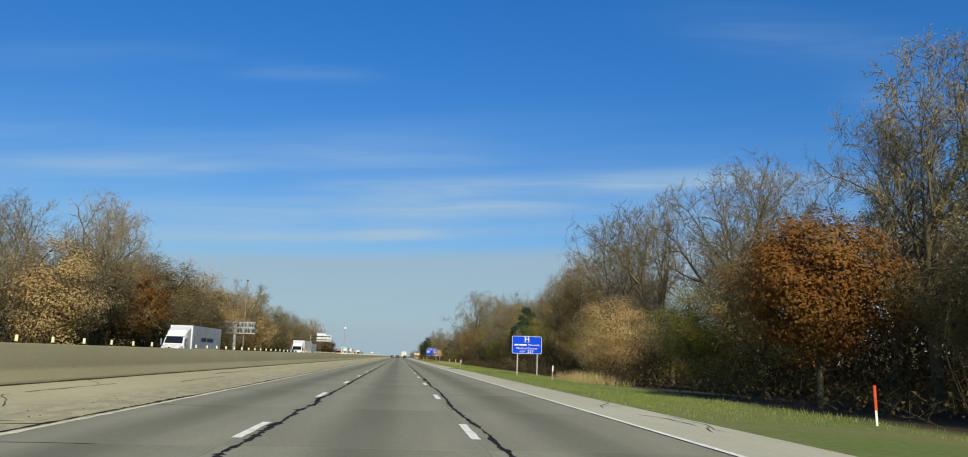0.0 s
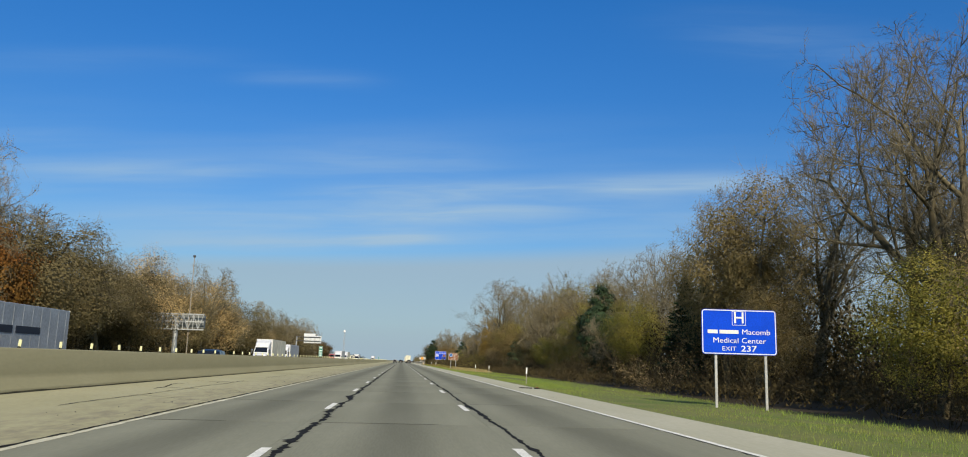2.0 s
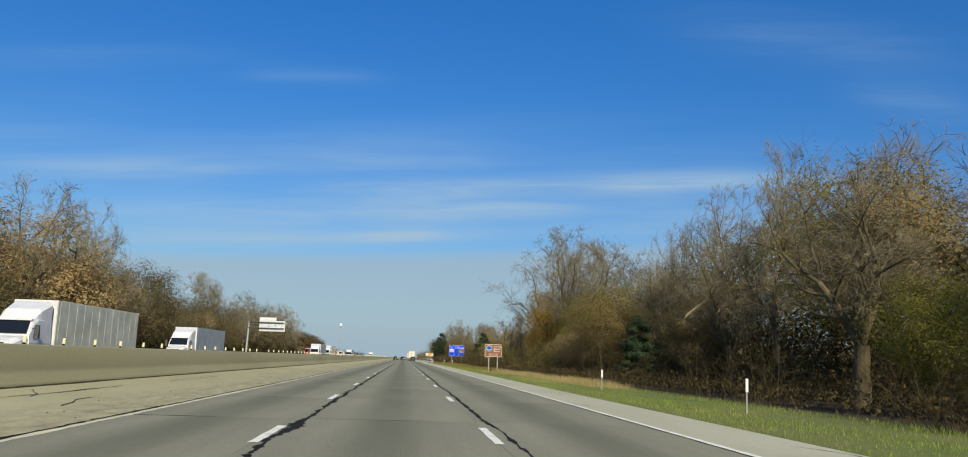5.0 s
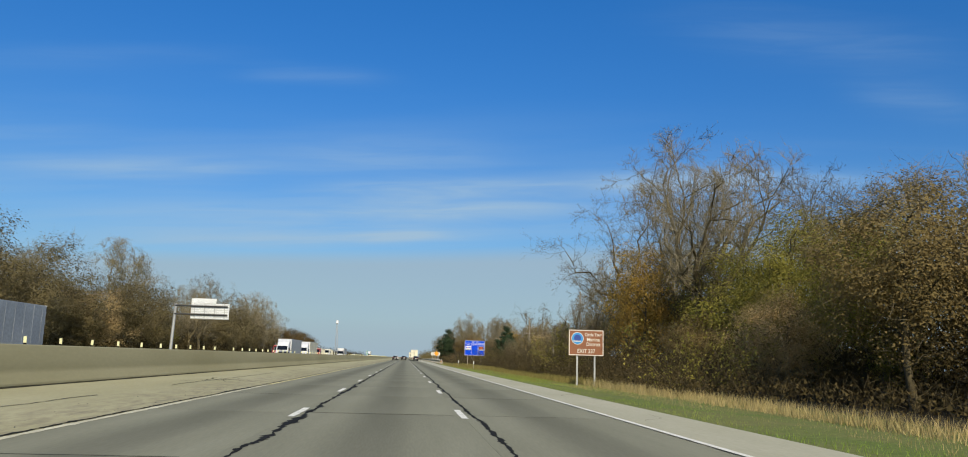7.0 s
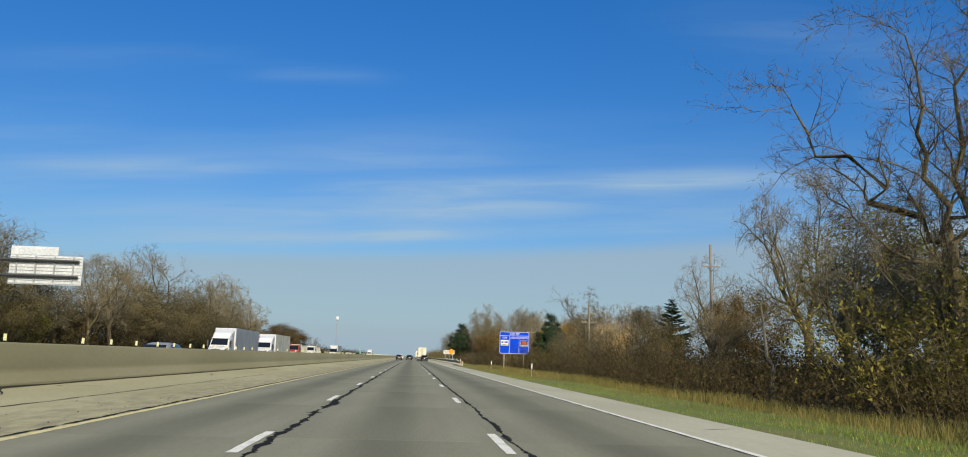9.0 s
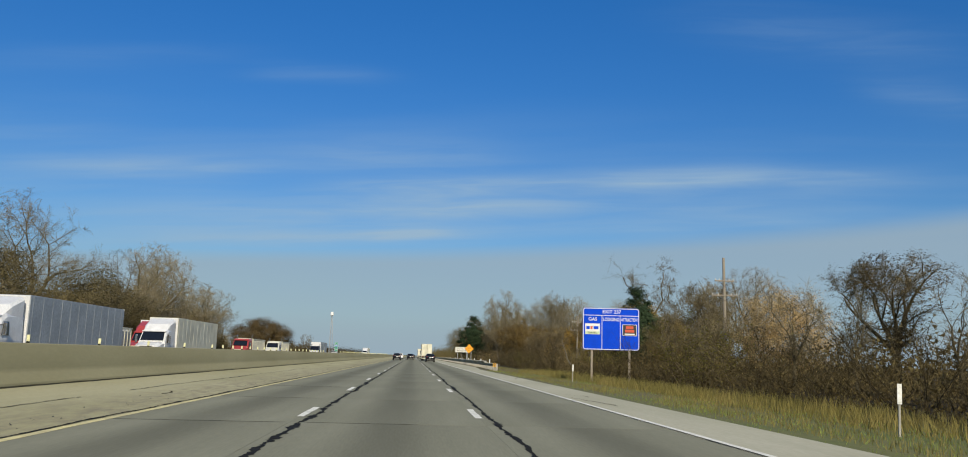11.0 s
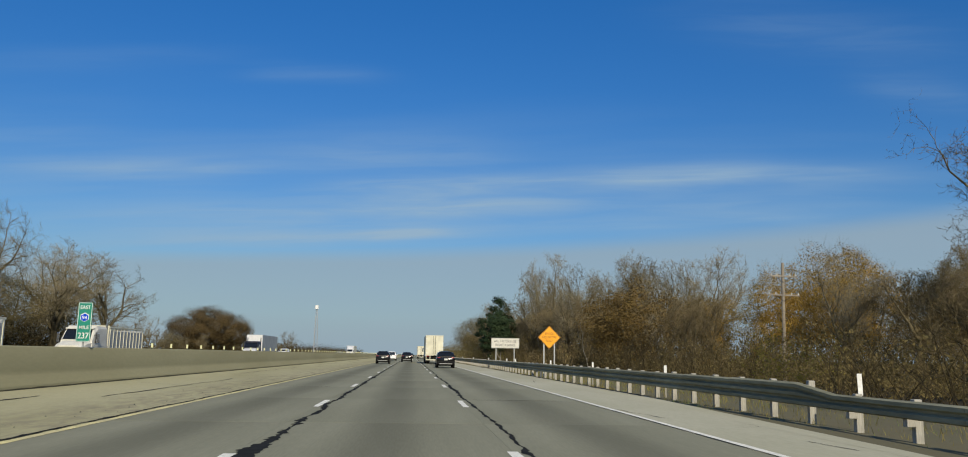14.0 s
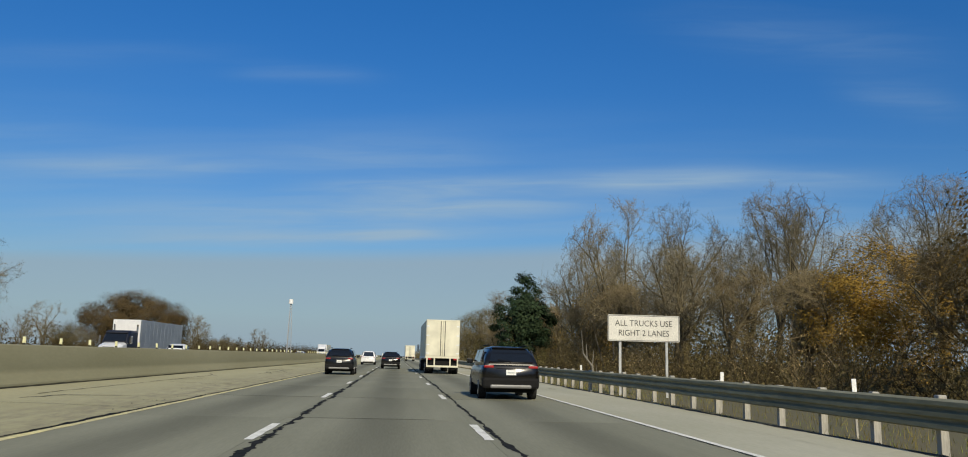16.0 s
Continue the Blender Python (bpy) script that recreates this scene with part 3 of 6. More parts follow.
# lane dashes: 3 m paint, 12.2 m cycle
dash_me = []
for v in range(4):
    vs, fs = [], []
    for k in range(9):
        y = -1.45 + 2.9 * k / 8
        a, b = 0.078 + 0.012 * random.uniform(-1, 0.6), 0.078 + 0.012 * random.uniform(-1, 0.6)
        vs += [(-a, y, 0), (b, y, 0)]
        if k:
            fs.append((2 * k - 2, 2 * k - 1, 2 * k + 1, 2 * k))
    me = bpy.data.meshes.new("lane_dash")
    me.from_pydata(vs, [], fs)
    me.materials.append(M_LINE)
    dash_me.append(me)
CYCLE, PHASE = 12.192, 14.41
for i in range(-4, 70):
    for x in (-1.83, 1.83):
        ob = tagged(new("lane_dash", random.choice(dash_me)), "worn white dash of a lane line", "road marking", "lane dashes", "structure")
        ob.location = (x, PHASE + CYCLE * i + (0.1 if x > 0 else -0.3), 0.005)

# the carriageway beyond the barrier
tagged(raw_ob("opposite_road", [(-28.9, Y0, 0.0), (-10.05, Y0, 0.02), (-10.05, 2600, 0.02), (-28.9, 2600, 0.0), (-29.0, Y0, -0.3), (-29.0, 2600, -0.3)], [(0, 1, 2, 3), (0, 3, 5, 4)], M_ASPHALT),
       "grey carriageway beyond the median barrier", "road", kind="structure")

# median barrier
profile = [(-9.20, 0.10), (-9.20, 0.335), (-9.225, 0.36), (-9.42, 0.58), (-9.455, 0.62), (-9.48, 0.70), (-9.62, 1.30), (-9.66, 1.335), (-9.84, 1.335), (-9.88, 1.30), (-10.0, 0.50), (-10.2, 0.15), (-10.2, -0.1)]
bys = [Y0 + 6.1 * i for i in range(115)] + [800, 1100, 1600, 2500]
bv, bf = [], []
for j, y in enumerate(bys):
    for x, z in profile:
        bv.append((x + 0.006 * noise.noise((y * 0.3, z, 1)), y, z + (0.012 * noise.noise((y * 0.07, 0, 3)) if z > 1 else 0)))
    if j:
        w = len(profile)
        for k in range(w - 1):
            bf.append(((j - 1) * w + k, (j - 1) * w + k + 1, j * w + k + 1, j * w + k))
tagged(raw_ob("median_barrier", bv, bf, M_BARRIER, smooth=True), "tall tan concrete median barrier, weathered and stained", "barrier", kind="structure")


# dark stained strip along the barrier's foot
sv, sf, yy_, k_ = [], [], Y0, 0
while yy_ < 1500:
    up_ = 0.032 * (1 + 0.6 * noise.noise((yy_ * 0.4, 3, 1)) + 0.5 * noise.noise((yy_ * 2.1, 5, 2)))
    sv += [(-9.190, yy_, 0.255), (-9.190, yy_, 0.262 + max(up_, 0.012)), (-9.215, yy_, 0.262 + max(up_, 0.012))]
    if k_:
        sf += [(3 * k_ - 3, 3 * k_ - 2, 3 * k_ + 1, 3 * k_), (3 * k_ - 2, 3 * k_ - 1, 3 * k_ + 2, 3 * k_ + 1)]
    k_ += 1
    yy_ += 0.5 if yy_ < 620 else 8.0
tagged(raw_ob("barrier_foot_stain", sv, sf, M_STAIN), "dark stained joint strip along the barrier's foot", "joint", kind="structure")

# grit lying along the left edge line
r_ = np.random.default_rng(12)
n_ = 700
px_ = -5.45 - np.abs(r_.normal(0, 0.55, n_))
py_ = r_.uniform(-5, 470, n_)
sz_ = r_.uniform(0.006, 0.022, n_)
a_ = r_.uniform(0, 6.28, n_)
pz_ = (-5.19 - px_) * 0.0665
tet = [np.stack([px_ + sz_ * np.cos(a_ + k), py_ + sz_ * np.sin(a_ + k) * 1.3, pz_], 1) for k in (0, 2.1, 4.2)] + [np.stack([px_, py_, pz_ + sz_], 1)]
gv = np.stack(tet, 1).reshape(-1, 3)
gf = (np.arange(n_)[:, None, None] * 4 + np.array([(0, 1, 3), (1, 2, 3), (2, 0, 3)])[None]).reshape(-1, 3)
tagged(raw_ob("grit", gv.tolist(), gf.tolist(), M_STEEL_DK), "dark grit and small stones along the shoulder", "gravel", kind="stuff")


# ---- trees ----
class Growth:
    """Collects the limbs, twigs and leaves of one tree."""

    def __init__(self, seed):
        self.rng = random.Random(seed)
        self.v, self.f = [], []      # wood
        self.tv, self.tf = [], []    # twigs
        self.lv, self.lf = [], []    # leaves

    def limb(self, pts, r0, r1, sides):
        base = len(self.v)
        n = len(pts)
        for i, p in enumerate(pts):
            d = (pts[min(i + 1, n - 1)] - pts[max(i - 1, 0)]).normalized()
            a = d.orthogonal().normalized()
            b = d.cross(a)
            r = r0 + (r1 - r0) * i / (n - 1)
            for k in range(sides):
                t = 2 * math.pi * k / sides
                self.v.append(p + (a * math.cos(t) + b * math.sin(t)) * r)
            if i:
                for k in range(sides):
                    k2 = (k + 1) % sides
                    self.f.append((base + (i - 1) * sides + k, base + (i - 1) * sides + k2, base + i * sides + k2, base + i * sides + k))

    def blade(self, pts, r):
        """A thin branch as two crossed strips."""
        d = (pts[-1] - pts[0]).normalized()
        a = d.orthogonal().normalized()
        for w in (a * r, d.cross(a) * r):
            b = len(self.v)
            self.v += [pts[0] - w, pts[0] + w, pts[1] + w * 0.7, pts[1] - w * 0.7, pts[2].copy()]
            self.f += [(b, b + 1, b + 2, b + 3), (b + 3, b + 2, b + 4)]

    def twig(self, p, d, length, r):
        d = d.normalized()
        s = d.orthogonal().normalized()
        s.rotate(Matrix.Rotation(self.rng.uniform(0, 3.14), 3, d))
        b = len(self.tv)
        mid = p + d * length * 0.5 + s * length * self.rng.uniform(-0.08, 0.08)
        w = s * r
        self.tv += [p - w, p + w, mid + w * 0.75, mid - w * 0.75, p + d * length + Vector((0, 0, length * 0.08))]
        self.tf += [(b, b + 1, b + 2, b + 3), (b + 3, b + 2, b + 4)]
        return mid

    def sprig(self, p, d, length, r):
        b = len(self.tv)
        s = d.orthogonal().normalized() * r
        self.tv += [p - s, p + s, p + d * length]
        self.tf.append((b, b + 1, b + 2))

    def leaf(self, p, size):
        g = self.rng
        a = Vector((g.gauss(0, 1), g.gauss(0, 1), g.gauss(0, 1))).normalized()
        b = a.orthogonal().normalized()
        i = len(self.lv)
        self.lv += [p - a * size * 0.5, p + b * size * 0.55, p + a * size * 0.55]
        self.lf.append((i, i + 1, i + 2))

    def path(self, p, d, length, n, wander, lift):
        g = self.rng
        pts, step = [p.copy()], length / n
        d = d.normalized()
        for _ in range(n):
            d = (d + Vector((g.gauss(0, wander), g.gauss(0, wander), g.gauss(0, wander) + lift))).normalized()
            p = p + d * step
            pts.append(p.copy())
        return pts, d


def around(g, d, angle):
    """A direction at that angle from d, turned at random about it."""
    a = d.orthogonal().normalized()
    a.rotate(Matrix.Rotation(g.uniform(0, 2 * math.pi), 3, d))
    return (d * math.cos(angle) + a * math.sin(angle)).normalized()


def spoke(d, angle, turn):
    """A direction at that angle from d, turned by turn about it."""
    a = d.orthogonal().normalized()
    a.rotate(Matrix.Rotation(turn, 3, d))
    return (d * math.cos(angle) + a * math.sin(angle)).normalized()


def fitted(t, height, half):
    """Scales a grown tree to its natural height and half width."""
    tops = sorted(p.z for p in t.v + t.tv)
    outs = sorted(math.hypot(p.x, p.y) for p in t.v + t.tv)
    kz, kx = height / tops[int(len(tops) * 0.985)], half / outs[int(len(outs) * 0.92)]
    mid, rz = 0.55 * height, 0.48 * height
    for p in (*t.v, *t.tv, *t.lv):
        p.x, p.y, p.z = p.x * kx, p.y * kx, p.z * kz
        k = math.sqrt((p.x / half) ** 2 + (p.y / half) ** 2 + ((p.z - mid) / rz) ** 2) if p.z > 0.3 * height else 0.0
        if k > 0.86:  # whips that stray past the rounded crown are drawn in
            f = (0.86 + (k - 0.86) * 0.4) / k
            p.x, p.y, p.z = p.x * f, p.y * f, mid + (p.z - mid) * f
    return t


def grow_bare(seed, half=4.0, height=10.0, leaders=3, bole=2.2, last=5, spread=0.5, crook=0.13, lift=0.04, thick=1.0, sprays=5, sprigs=4, fine=1.0, leaves=0.0, leaf_size=0.09, lean=0.0, side=0.8, arms=()):
    """A bare broadleaf: a bole that forks again and again into ever finer limbs, ending in a haze of twigs."""
    t = Growth(seed)
    g = t.rng

    def spray(p, d, size):
        td = around(g, d, radians(g.uniform(15, 65)))
        td.z += 0.12
        tl = size * g.uniform(0.6, 1.2)
        m = t.twig(p, td, tl, 0.0075 * fine)
        td.normalize()
        for _ in range(sprigs):
            w = m + td * tl * g.uniform(-0.45, 0.5)
            sd = around(g, td, radians(g.uniform(20, 65)))
            sl = tl * g.uniform(0.3, 0.75)
            t.sprig(w, sd, sl, 0.0062 * fine)
            for _ in range(int(leaves + g.random())):
                t.leaf(w + sd * sl * g.uniform(0.4, 1.1) + Vector((g.gauss(0, 1), g.gauss(0, 1), g.gauss(0, 1))) * tl * 0.1, leaf_size * g.uniform(0.6, 1.3))

    def grow(p, d, length, r, level):
        n = 5 if level < 2 else 4 if level < 4 else 2
        pts, d2 = t.path(p, d, length, n, crook * (1 + 0.25 * level), lift if level < 3 else 0.01)
        r1 = max(r * (0.72 if level == 0 else 0.6), 0.006)
        if level < 4:
            t.limb(pts, r, r1, (7, 5, 4, 3)[level])
        else:
            t.blade([pts[0], pts[1], pts[-1]], max(r, 0.008))
        if level >= 3:
            for k in range(sprays):
                u = (k + g.random()) / sprays * n
                q = pts[min(int(u), n - 1)].lerp(pts[min(int(u), n - 1) + 1], u - min(int(u), n - 1))
                spray(q, d2, 0.42 + 0.2 * (last - level))
        if level >= last:
            return
        kids = leaders if level == 0 else 3 if g.random() < 0.3 else 2
        turn = g.uniform(0, 6.28)
        for k in range(kids):
            wide = spread * (g.uniform(0.5, 1.0) if level == 0 else g.uniform(0.35, 0.7) if k == 0 else g.uniform(0.8, 1.5))
            grow(pts[-1], spoke(d2, wide, turn + 6.28 * k / kids + g.uniform(-0.5, 0.5)), length * (g.uniform(0.85, 1.1) if level == 0 else g.uniform(0.66, 0.86)), r1 * (0.8 if k == 0 else 0.62), level + 1)
        if level:
            for k in range(1, n):
                if g.random() < side:
                    grow(pts[k], spoke(d2, g.uniform(0.7, 1.15), g.uniform(0, 6.28)), length * g.uniform(0.4, 0.62), r * 0.38, min(level + 2, last))

    if not arms:
        grow(Vector((0, 0, -0.2)), Vector((lean, 0, 1)), bole, 0.19 * thick, 0)
        return fitted(t, height, half)
    trunk, _ = t.path(Vector((0, 0, -0.2)), Vector((lean, 0, 1)), bole, 7, 0.05, 0.04)
    t.limb(trunk, 0.36 * thick, 0.24 * thick, 9)
    for up, goal, r in arms:
        start = trunk[up]
        reach = Vector(goal) - start
        pts = [start + reach * (k / 8) + Vector((g.gauss(0, 1), g.gauss(0, 1), g.gauss(0, 0.8))) * reach.length * 0.035 * (0 < k < 8) + Vector((0, 0, -0.09 * reach.length * math.sin(math.pi * k / 8))) for k in range(9)]
        t.limb(pts, r, 0.045, 6)
        for k in range(2, 9):
            for _ in range(2):
                d = spoke((pts[k] - pts[k - 1]).normalized(), g.uniform(0.35, 1.1), g.uniform(0, 6.28))
                d.z += 0.25
                grow(pts[k], d.normalized(), reach.length * g.uniform(0.12, 0.26), max(r * 0.4 * (1 - k / 10), 0.03), g.choice((2, 3)))
    return t


def grow_leafy(seed, height=10.0, half=4.0, low=0.08, clumps=80, per=110, leaf_size=0.10, flat=0.75, gape=0.28, limbs=16, twigs=7, top=0.9, thick=1.0, big=0.30):
    """A tree in leaf: limbs that carry separate clumps of small leaves, turned to the light, with gaps between them."""
    t = Growth(seed)
    g = t.rng
    r = np.random.default_rng(seed)
    z0, z1 = low * height, height * 0.97
    zc, rz = (z0 + z1) / 2, (z1 - z0) / 2
    trunk, _ = t.path(Vector((0, 0, -0.2)), Vector((g.uniform(-0.05, 0.05), g.uniform(-0.05, 0.05), 1)), zc + rz * 0.5, 8, 0.06, 0.05)
    t.limb(trunk, height * 0.016 * thick, height * 0.004, 7)
    spots = []
    for i in range(clumps):
        cz = 1 - 2 * (i + 0.5) / clumps
        a = 2.39996 * i + g.uniform(-0.5, 0.5)
        s = math.sqrt(1 - cz * cz)
        d = Vector((math.cos(a) * s, math.sin(a) * s, cz))
        bulge = 0.80 + gape * 1.3 * noise.noise((d.x * 1.7 + seed, d.y * 1.7, d.z * 1.7))
        rho = bulge * (g.uniform(0.85, 1.0) if g.random() < 0.72 else g.uniform(0.35, 0.75))
        taper = 1.0 if cz < 0.2 else 1.0 - (1.0 - top) * (cz - 0.2)
        spots.append(Vector((d.x * half * rho * taper, d.y * half * rho * taper, zc + d.z * rz * min(rho * 1.05, 1.0))))
    rise = (z1 - half * big * flat) / max(p.z for p in spots)
    for p in spots:
        p.z *= rise
    mains = []
    for i in range(limbs):
        goal = spots[int((i + 0.5) / limbs * clumps)]
        out = math.hypot(goal.x, goal.y)
        zs = max(min(goal.z - 0.7 * out, trunk[-1].z * 0.95), max(z0, height * 0.06))
        f = min(zs / trunk[-1].z * 8, 7.9)
        start = trunk[int(f)].lerp(trunk[int(f) + 1], f - int(f))
        pts = [start.lerp(goal, k / 4) + Vector((g.gauss(0, 1), g.gauss(0, 1), g.gauss(0, 1))) * 0.12 * (0 < k < 4) - Vector((0, 0, 0.12 * out * math.sin(math.pi * k / 4))) for k in range(5)]
        t.limb(pts, height * 0.006, height * 0.0016, 3)
        mains.append(pts)
    LP, LN = [], []
    for c in spots:
        near = min((p for m in mains for p in m[1:]), key=lambda p: (p - c).length)
        t.blade([near, near.lerp(c, 0.5) + Vector((0, 0, -0.05)), c], height * 0.0022)
        rad = half * big * g.uniform(0.7, 1.25)
        n = int(per * g.uniform(0.55, 1.3))
        d = r.normal(0, 1, (n, 3))
        d /= np.linalg.norm(d, axis=1)[:, None]
        rr = rad * r.uniform(0.15, 1.0, n) ** 0.55
        LP.append(np.array(c) + d * rr[:, None] * np.array((1, 1, flat)))
        out = np.array(c) - np.array((0, 0, zc))
        out /= np.linalg.norm(out) + 1e-6
        LN.append(d * 0.7 + out * 0.6 + np.array((0, 0, 0.55)) + r.normal(0, 0.32, (n, 3)))
        for _ in range(twigs):
            td = (around(g, (c - Vector((0, 0, zc))).normalized(), radians(g.uniform(0, 80))) + Vector((0, 0, 0.25))).normalized()
            p = c + td * rad * g.uniform(0.1, 0.6)
            t.twig(p, td, rad * g.uniform(0.5, 0.95), 0.006)
            t.sprig(p + td * rad * 0.3, around(g, td, 0.7), rad * 0.5, 0.006)
    P, N = np.concatenate(LP), np.concatenate(LN)
    N /= np.linalg.norm(N, axis=1)[:, None]
    A = np.cross(N, r.normal(0, 1, N.shape))
    A /= np.linalg.norm(A, axis=1)[:, None]
    B = np.cross(N, A)
    s = (leaf_size * r.uniform(0.6, 1.35, len(P)))[:, None]
    t.lv = np.stack([P - A * s * 0.42, P + A * s * 0.42, P + B * s], 1).reshape(-1, 3).tolist()
    t.lf = np.arange(3 * len(P)).reshape(-1, 3).tolist()
    return t


def grow_bush(seed, height=4.0, width=3.4, stems=12, leaves=0.0, leaf_size=0.11, branch=9, sprigs=4, r=0.9):
    """A many-stemmed thicket shrub."""
    t = Growth(seed)
    g = t.rng
    for i in range(stems):
        a = g.uniform(0, 6.28)
        out = g.uniform(0.1, 0.75)
        p = Vector((math.cos(a), math.sin(a), 0)) * width * 0.3 * g.random()
        p.z = -0.15
        ln = height * g.uniform(0.65, 1.05)
        pts, _ = t.path(p, Vector((math.cos(a) * out * width / height * 2, math.sin(a) * out * width / height * 2, 1)), ln, 5, 0.12, 0.02)
        t.limb(pts, height * 0.005, height * 0.0012, 3)
        for j in range(branch):
            f = 0.12 + 0.88 * (j + g.random()) / branch
            k = min(int(f * 5), 4)
            q = pts[k].lerp(pts[k + 1], f * 5 % 1)
            td = around(g, (pts[k + 1] - pts[k]).normalized(), radians(g.uniform(20, 75)))
            td.z += 0.15
            tl = height * g.uniform(0.16, 0.36)
            mid = t.twig(q, td, tl, 0.008 * r)
            for _ in range(sprigs):
                e = mid + td * tl * g.uniform(-0.4, 0.45)
                sd = around(g, td.normalized(), radians(g.uniform(20, 70)))
                sl = tl * g.uniform(0.3, 0.7)
                t.sprig(e, sd, sl, 0.006 * r)
                if leaves and g.random() < leaves:
                    t.leaf(e + sd * sl * g.random(), leaf_size * g.uniform(0.6, 1.3))
    return t


def grow_conifer(seed, height=10.0, width=2.6, tiers=25, ragged=0.3, bare=0.05, per=10, pine=False):
    """A conifer: whorls of drooping boughs set with needle sprays."""
    t = Growth(seed)
    g = t.rng
    trunk, _ = t.path(Vector((0, 0, -0.2)), Vector((0, 0, 1)), height * 0.98, 8, 0.02, 0.05)
    t.limb(trunk, height * 0.016, height * 0.002, 7)
    for i in range(tiers):
        f = bare + (0.97 - bare) * (i + g.uniform(-0.3, 0.3)) / tiers
        f = max(f, bare)
        rr = width * (1 - f) ** (0.6 if pine else 0.75) * (0.75 + 0.25 * min(1, f / 0.2))
        for j in range(per):
            a = 6.28 * (j + g.random() * 0.8) / per
            ln = max(0.25, rr * g.uniform(1 - ragged * 1.8, 1 + ragged))
            d = Vector((math.cos(a), math.sin(a), 0.5 if pine else (-0.12 + 0.5 * f)))
            z = height * max(bare, min(0.97, f + g.uniform(-1.3, 1.3) / tiers)) * 0.98
            p = Vector((trunk[min(int(f * 8), 8)].x, trunk[min(int(f * 8), 8)].y, z))
            pts, _ = t.path(p, d, ln, 3, 0.06, 0.03)
            t.limb(pts, 0.03 * height / 10, 0.008, 3)
            n = max(5, int(ln * (20 if not pine else 28)))
            for k in range(n):
                q = pts[0].lerp(pts[-1], 0.15 + 0.85 * (k + g.random()) / n)
                for side in (-1, 1):
                    sd = (d.normalized() * 0.7 + Vector((-math.sin(a), math.cos(a), 0)) * side * g.uniform(0.4, 1.1) + Vector((0, 0, g.uniform(-0.35, 0.3) if not pine else g.uniform(-0.3, 1.0)))).normalized()
                    sl = g.uniform(0.3, 0.62) * (0.5 + ln / width) * height / 10
                    s = around(g, sd, 1.57) * sl * (0.2 if pine else 0.13)
                    b = len(t.lv)
                    t.lv += [q - s, q + s, q + sd * sl * (0.8 if pine else 1.0)]
                    t.lf.append((b, b + 1, b + 2))
    return t


def tree_thing(name, t, bark, twig, leaf, label, category="tree", trunk_name="trunk"):
    e = tagged(root(name, (0, 0, -400)), label, category)
    raw_ob(trunk_name, t.v, t.f, bark, e, smooth=True)
    vs, fs = list(t.tv), list(t.tf)
    me_mats = [twig]
    off = len(vs)
    if t.lv:
        vs += t.lv
        fs += [tuple(i + off for i in f) for f in t.lf]
        me_mats = [twig, leaf]
    crown = raw_ob("crown", vs, fs, me_mats[0], e)
    if len(me_mats) > 1:
        crown.data.materials.append(leaf)
        crown.data.polygons.foreach_set("material_index", [0] * len(t.tf) + [1] * len(t.lf))
    return e


KINDS = {}  # kind: list of (source, natural height, natural half width)


def kind(name, things, height, half):
    KINDS[name] = [(e, height, half) for e in things]


def bare_kind(name, label, seeds, twig=None, leaf=None, thing="bare_tree", half=4.0, **kw):
    kind(name, [tree_thing(thing, grow_bare(sd, half=half, **kw), M_BARK, twig or M_TWIG, leaf, label) for sd in seeds], 10, half)


def leafy_kind(name, thing, label, seeds, twig, leaf, half=4.0, **kw):
    kind(name, [tree_thing(thing, grow_leafy(sd, half=half, **kw), M_BARK, twig, leaf, label) for sd in seeds], 10, half)


SLIGHT = dict(last=4, sprays=5, sprigs=4, fine=1.4)
bare_kind("bare", "bare grey-brown broadleaf tree at the wood's edge", (11, 12, 13), half=4.0, leaders=4, spread=0.66, crook=0.085, lift=0.055, thick=1.6, sprays=6, sprigs=5, fine=0.85)
bare_kind("tall", "tall bare tree with upswept grey limbs", (21, 22), half=3.3, leaders=4, spread=0.40, bole=2.6, lift=0.06, thick=1.4, fine=0.85, sprays=6, sprigs=5)
kind("old", [tree_thing("bare_tree", grow_bare(36, bole=9.6, lean=0.03, last=5, spread=0.6, crook=0.15, lift=0.03, thick=1.1, sprays=4, sprigs=3, fine=1.5, arms=(
    (7, (-9.0, 1.0, 17.2), 0.27), (7, (-4.0, -2.0, 20.5), 0.22), (7, (2.0, 1.0, 24.0), 0.25), (7, (6.5, -1.0, 21.0), 0.20), (6, (-6.5, 2.0, 12.0), 0.12), (6, (5.5, 2.0, 14.5), 0.12))),
    M_BARK, M_BRUSH, None, "huge old bare tree with long crooked limbs over the road")], 24, 9)
kind("forked", [tree_thing("bare_tree", grow_bare(38, bole=9.2, lean=0.02, last=5, spread=0.7, crook=0.22, lift=0.03, thick=0.75, sprays=3, sprigs=3, fine=1.7, side=0.5, arms=(
    (7, (-5.5, 0.3, 15.6), 0.15), (7, (0.9, -0.4, 16.6), 0.16), (7, (-3.4, -0.6, 14.0), 0.07), (7, (2.2, 0.6, 14.2), 0.07))),
    M_BARK, M_BRUSH, None, "dying tree with two long bare crooked limbs")], 16.4, 5.2)
bare_kind("sparse", "nearly bare tree with a few yellowed leaves", (41, 42), None, M_LEAF_PALE, "broadleaf_tree", 3.7, leaders=3, spread=0.42, leaves=0.42, leaf_size=0.085, lift=0.06)
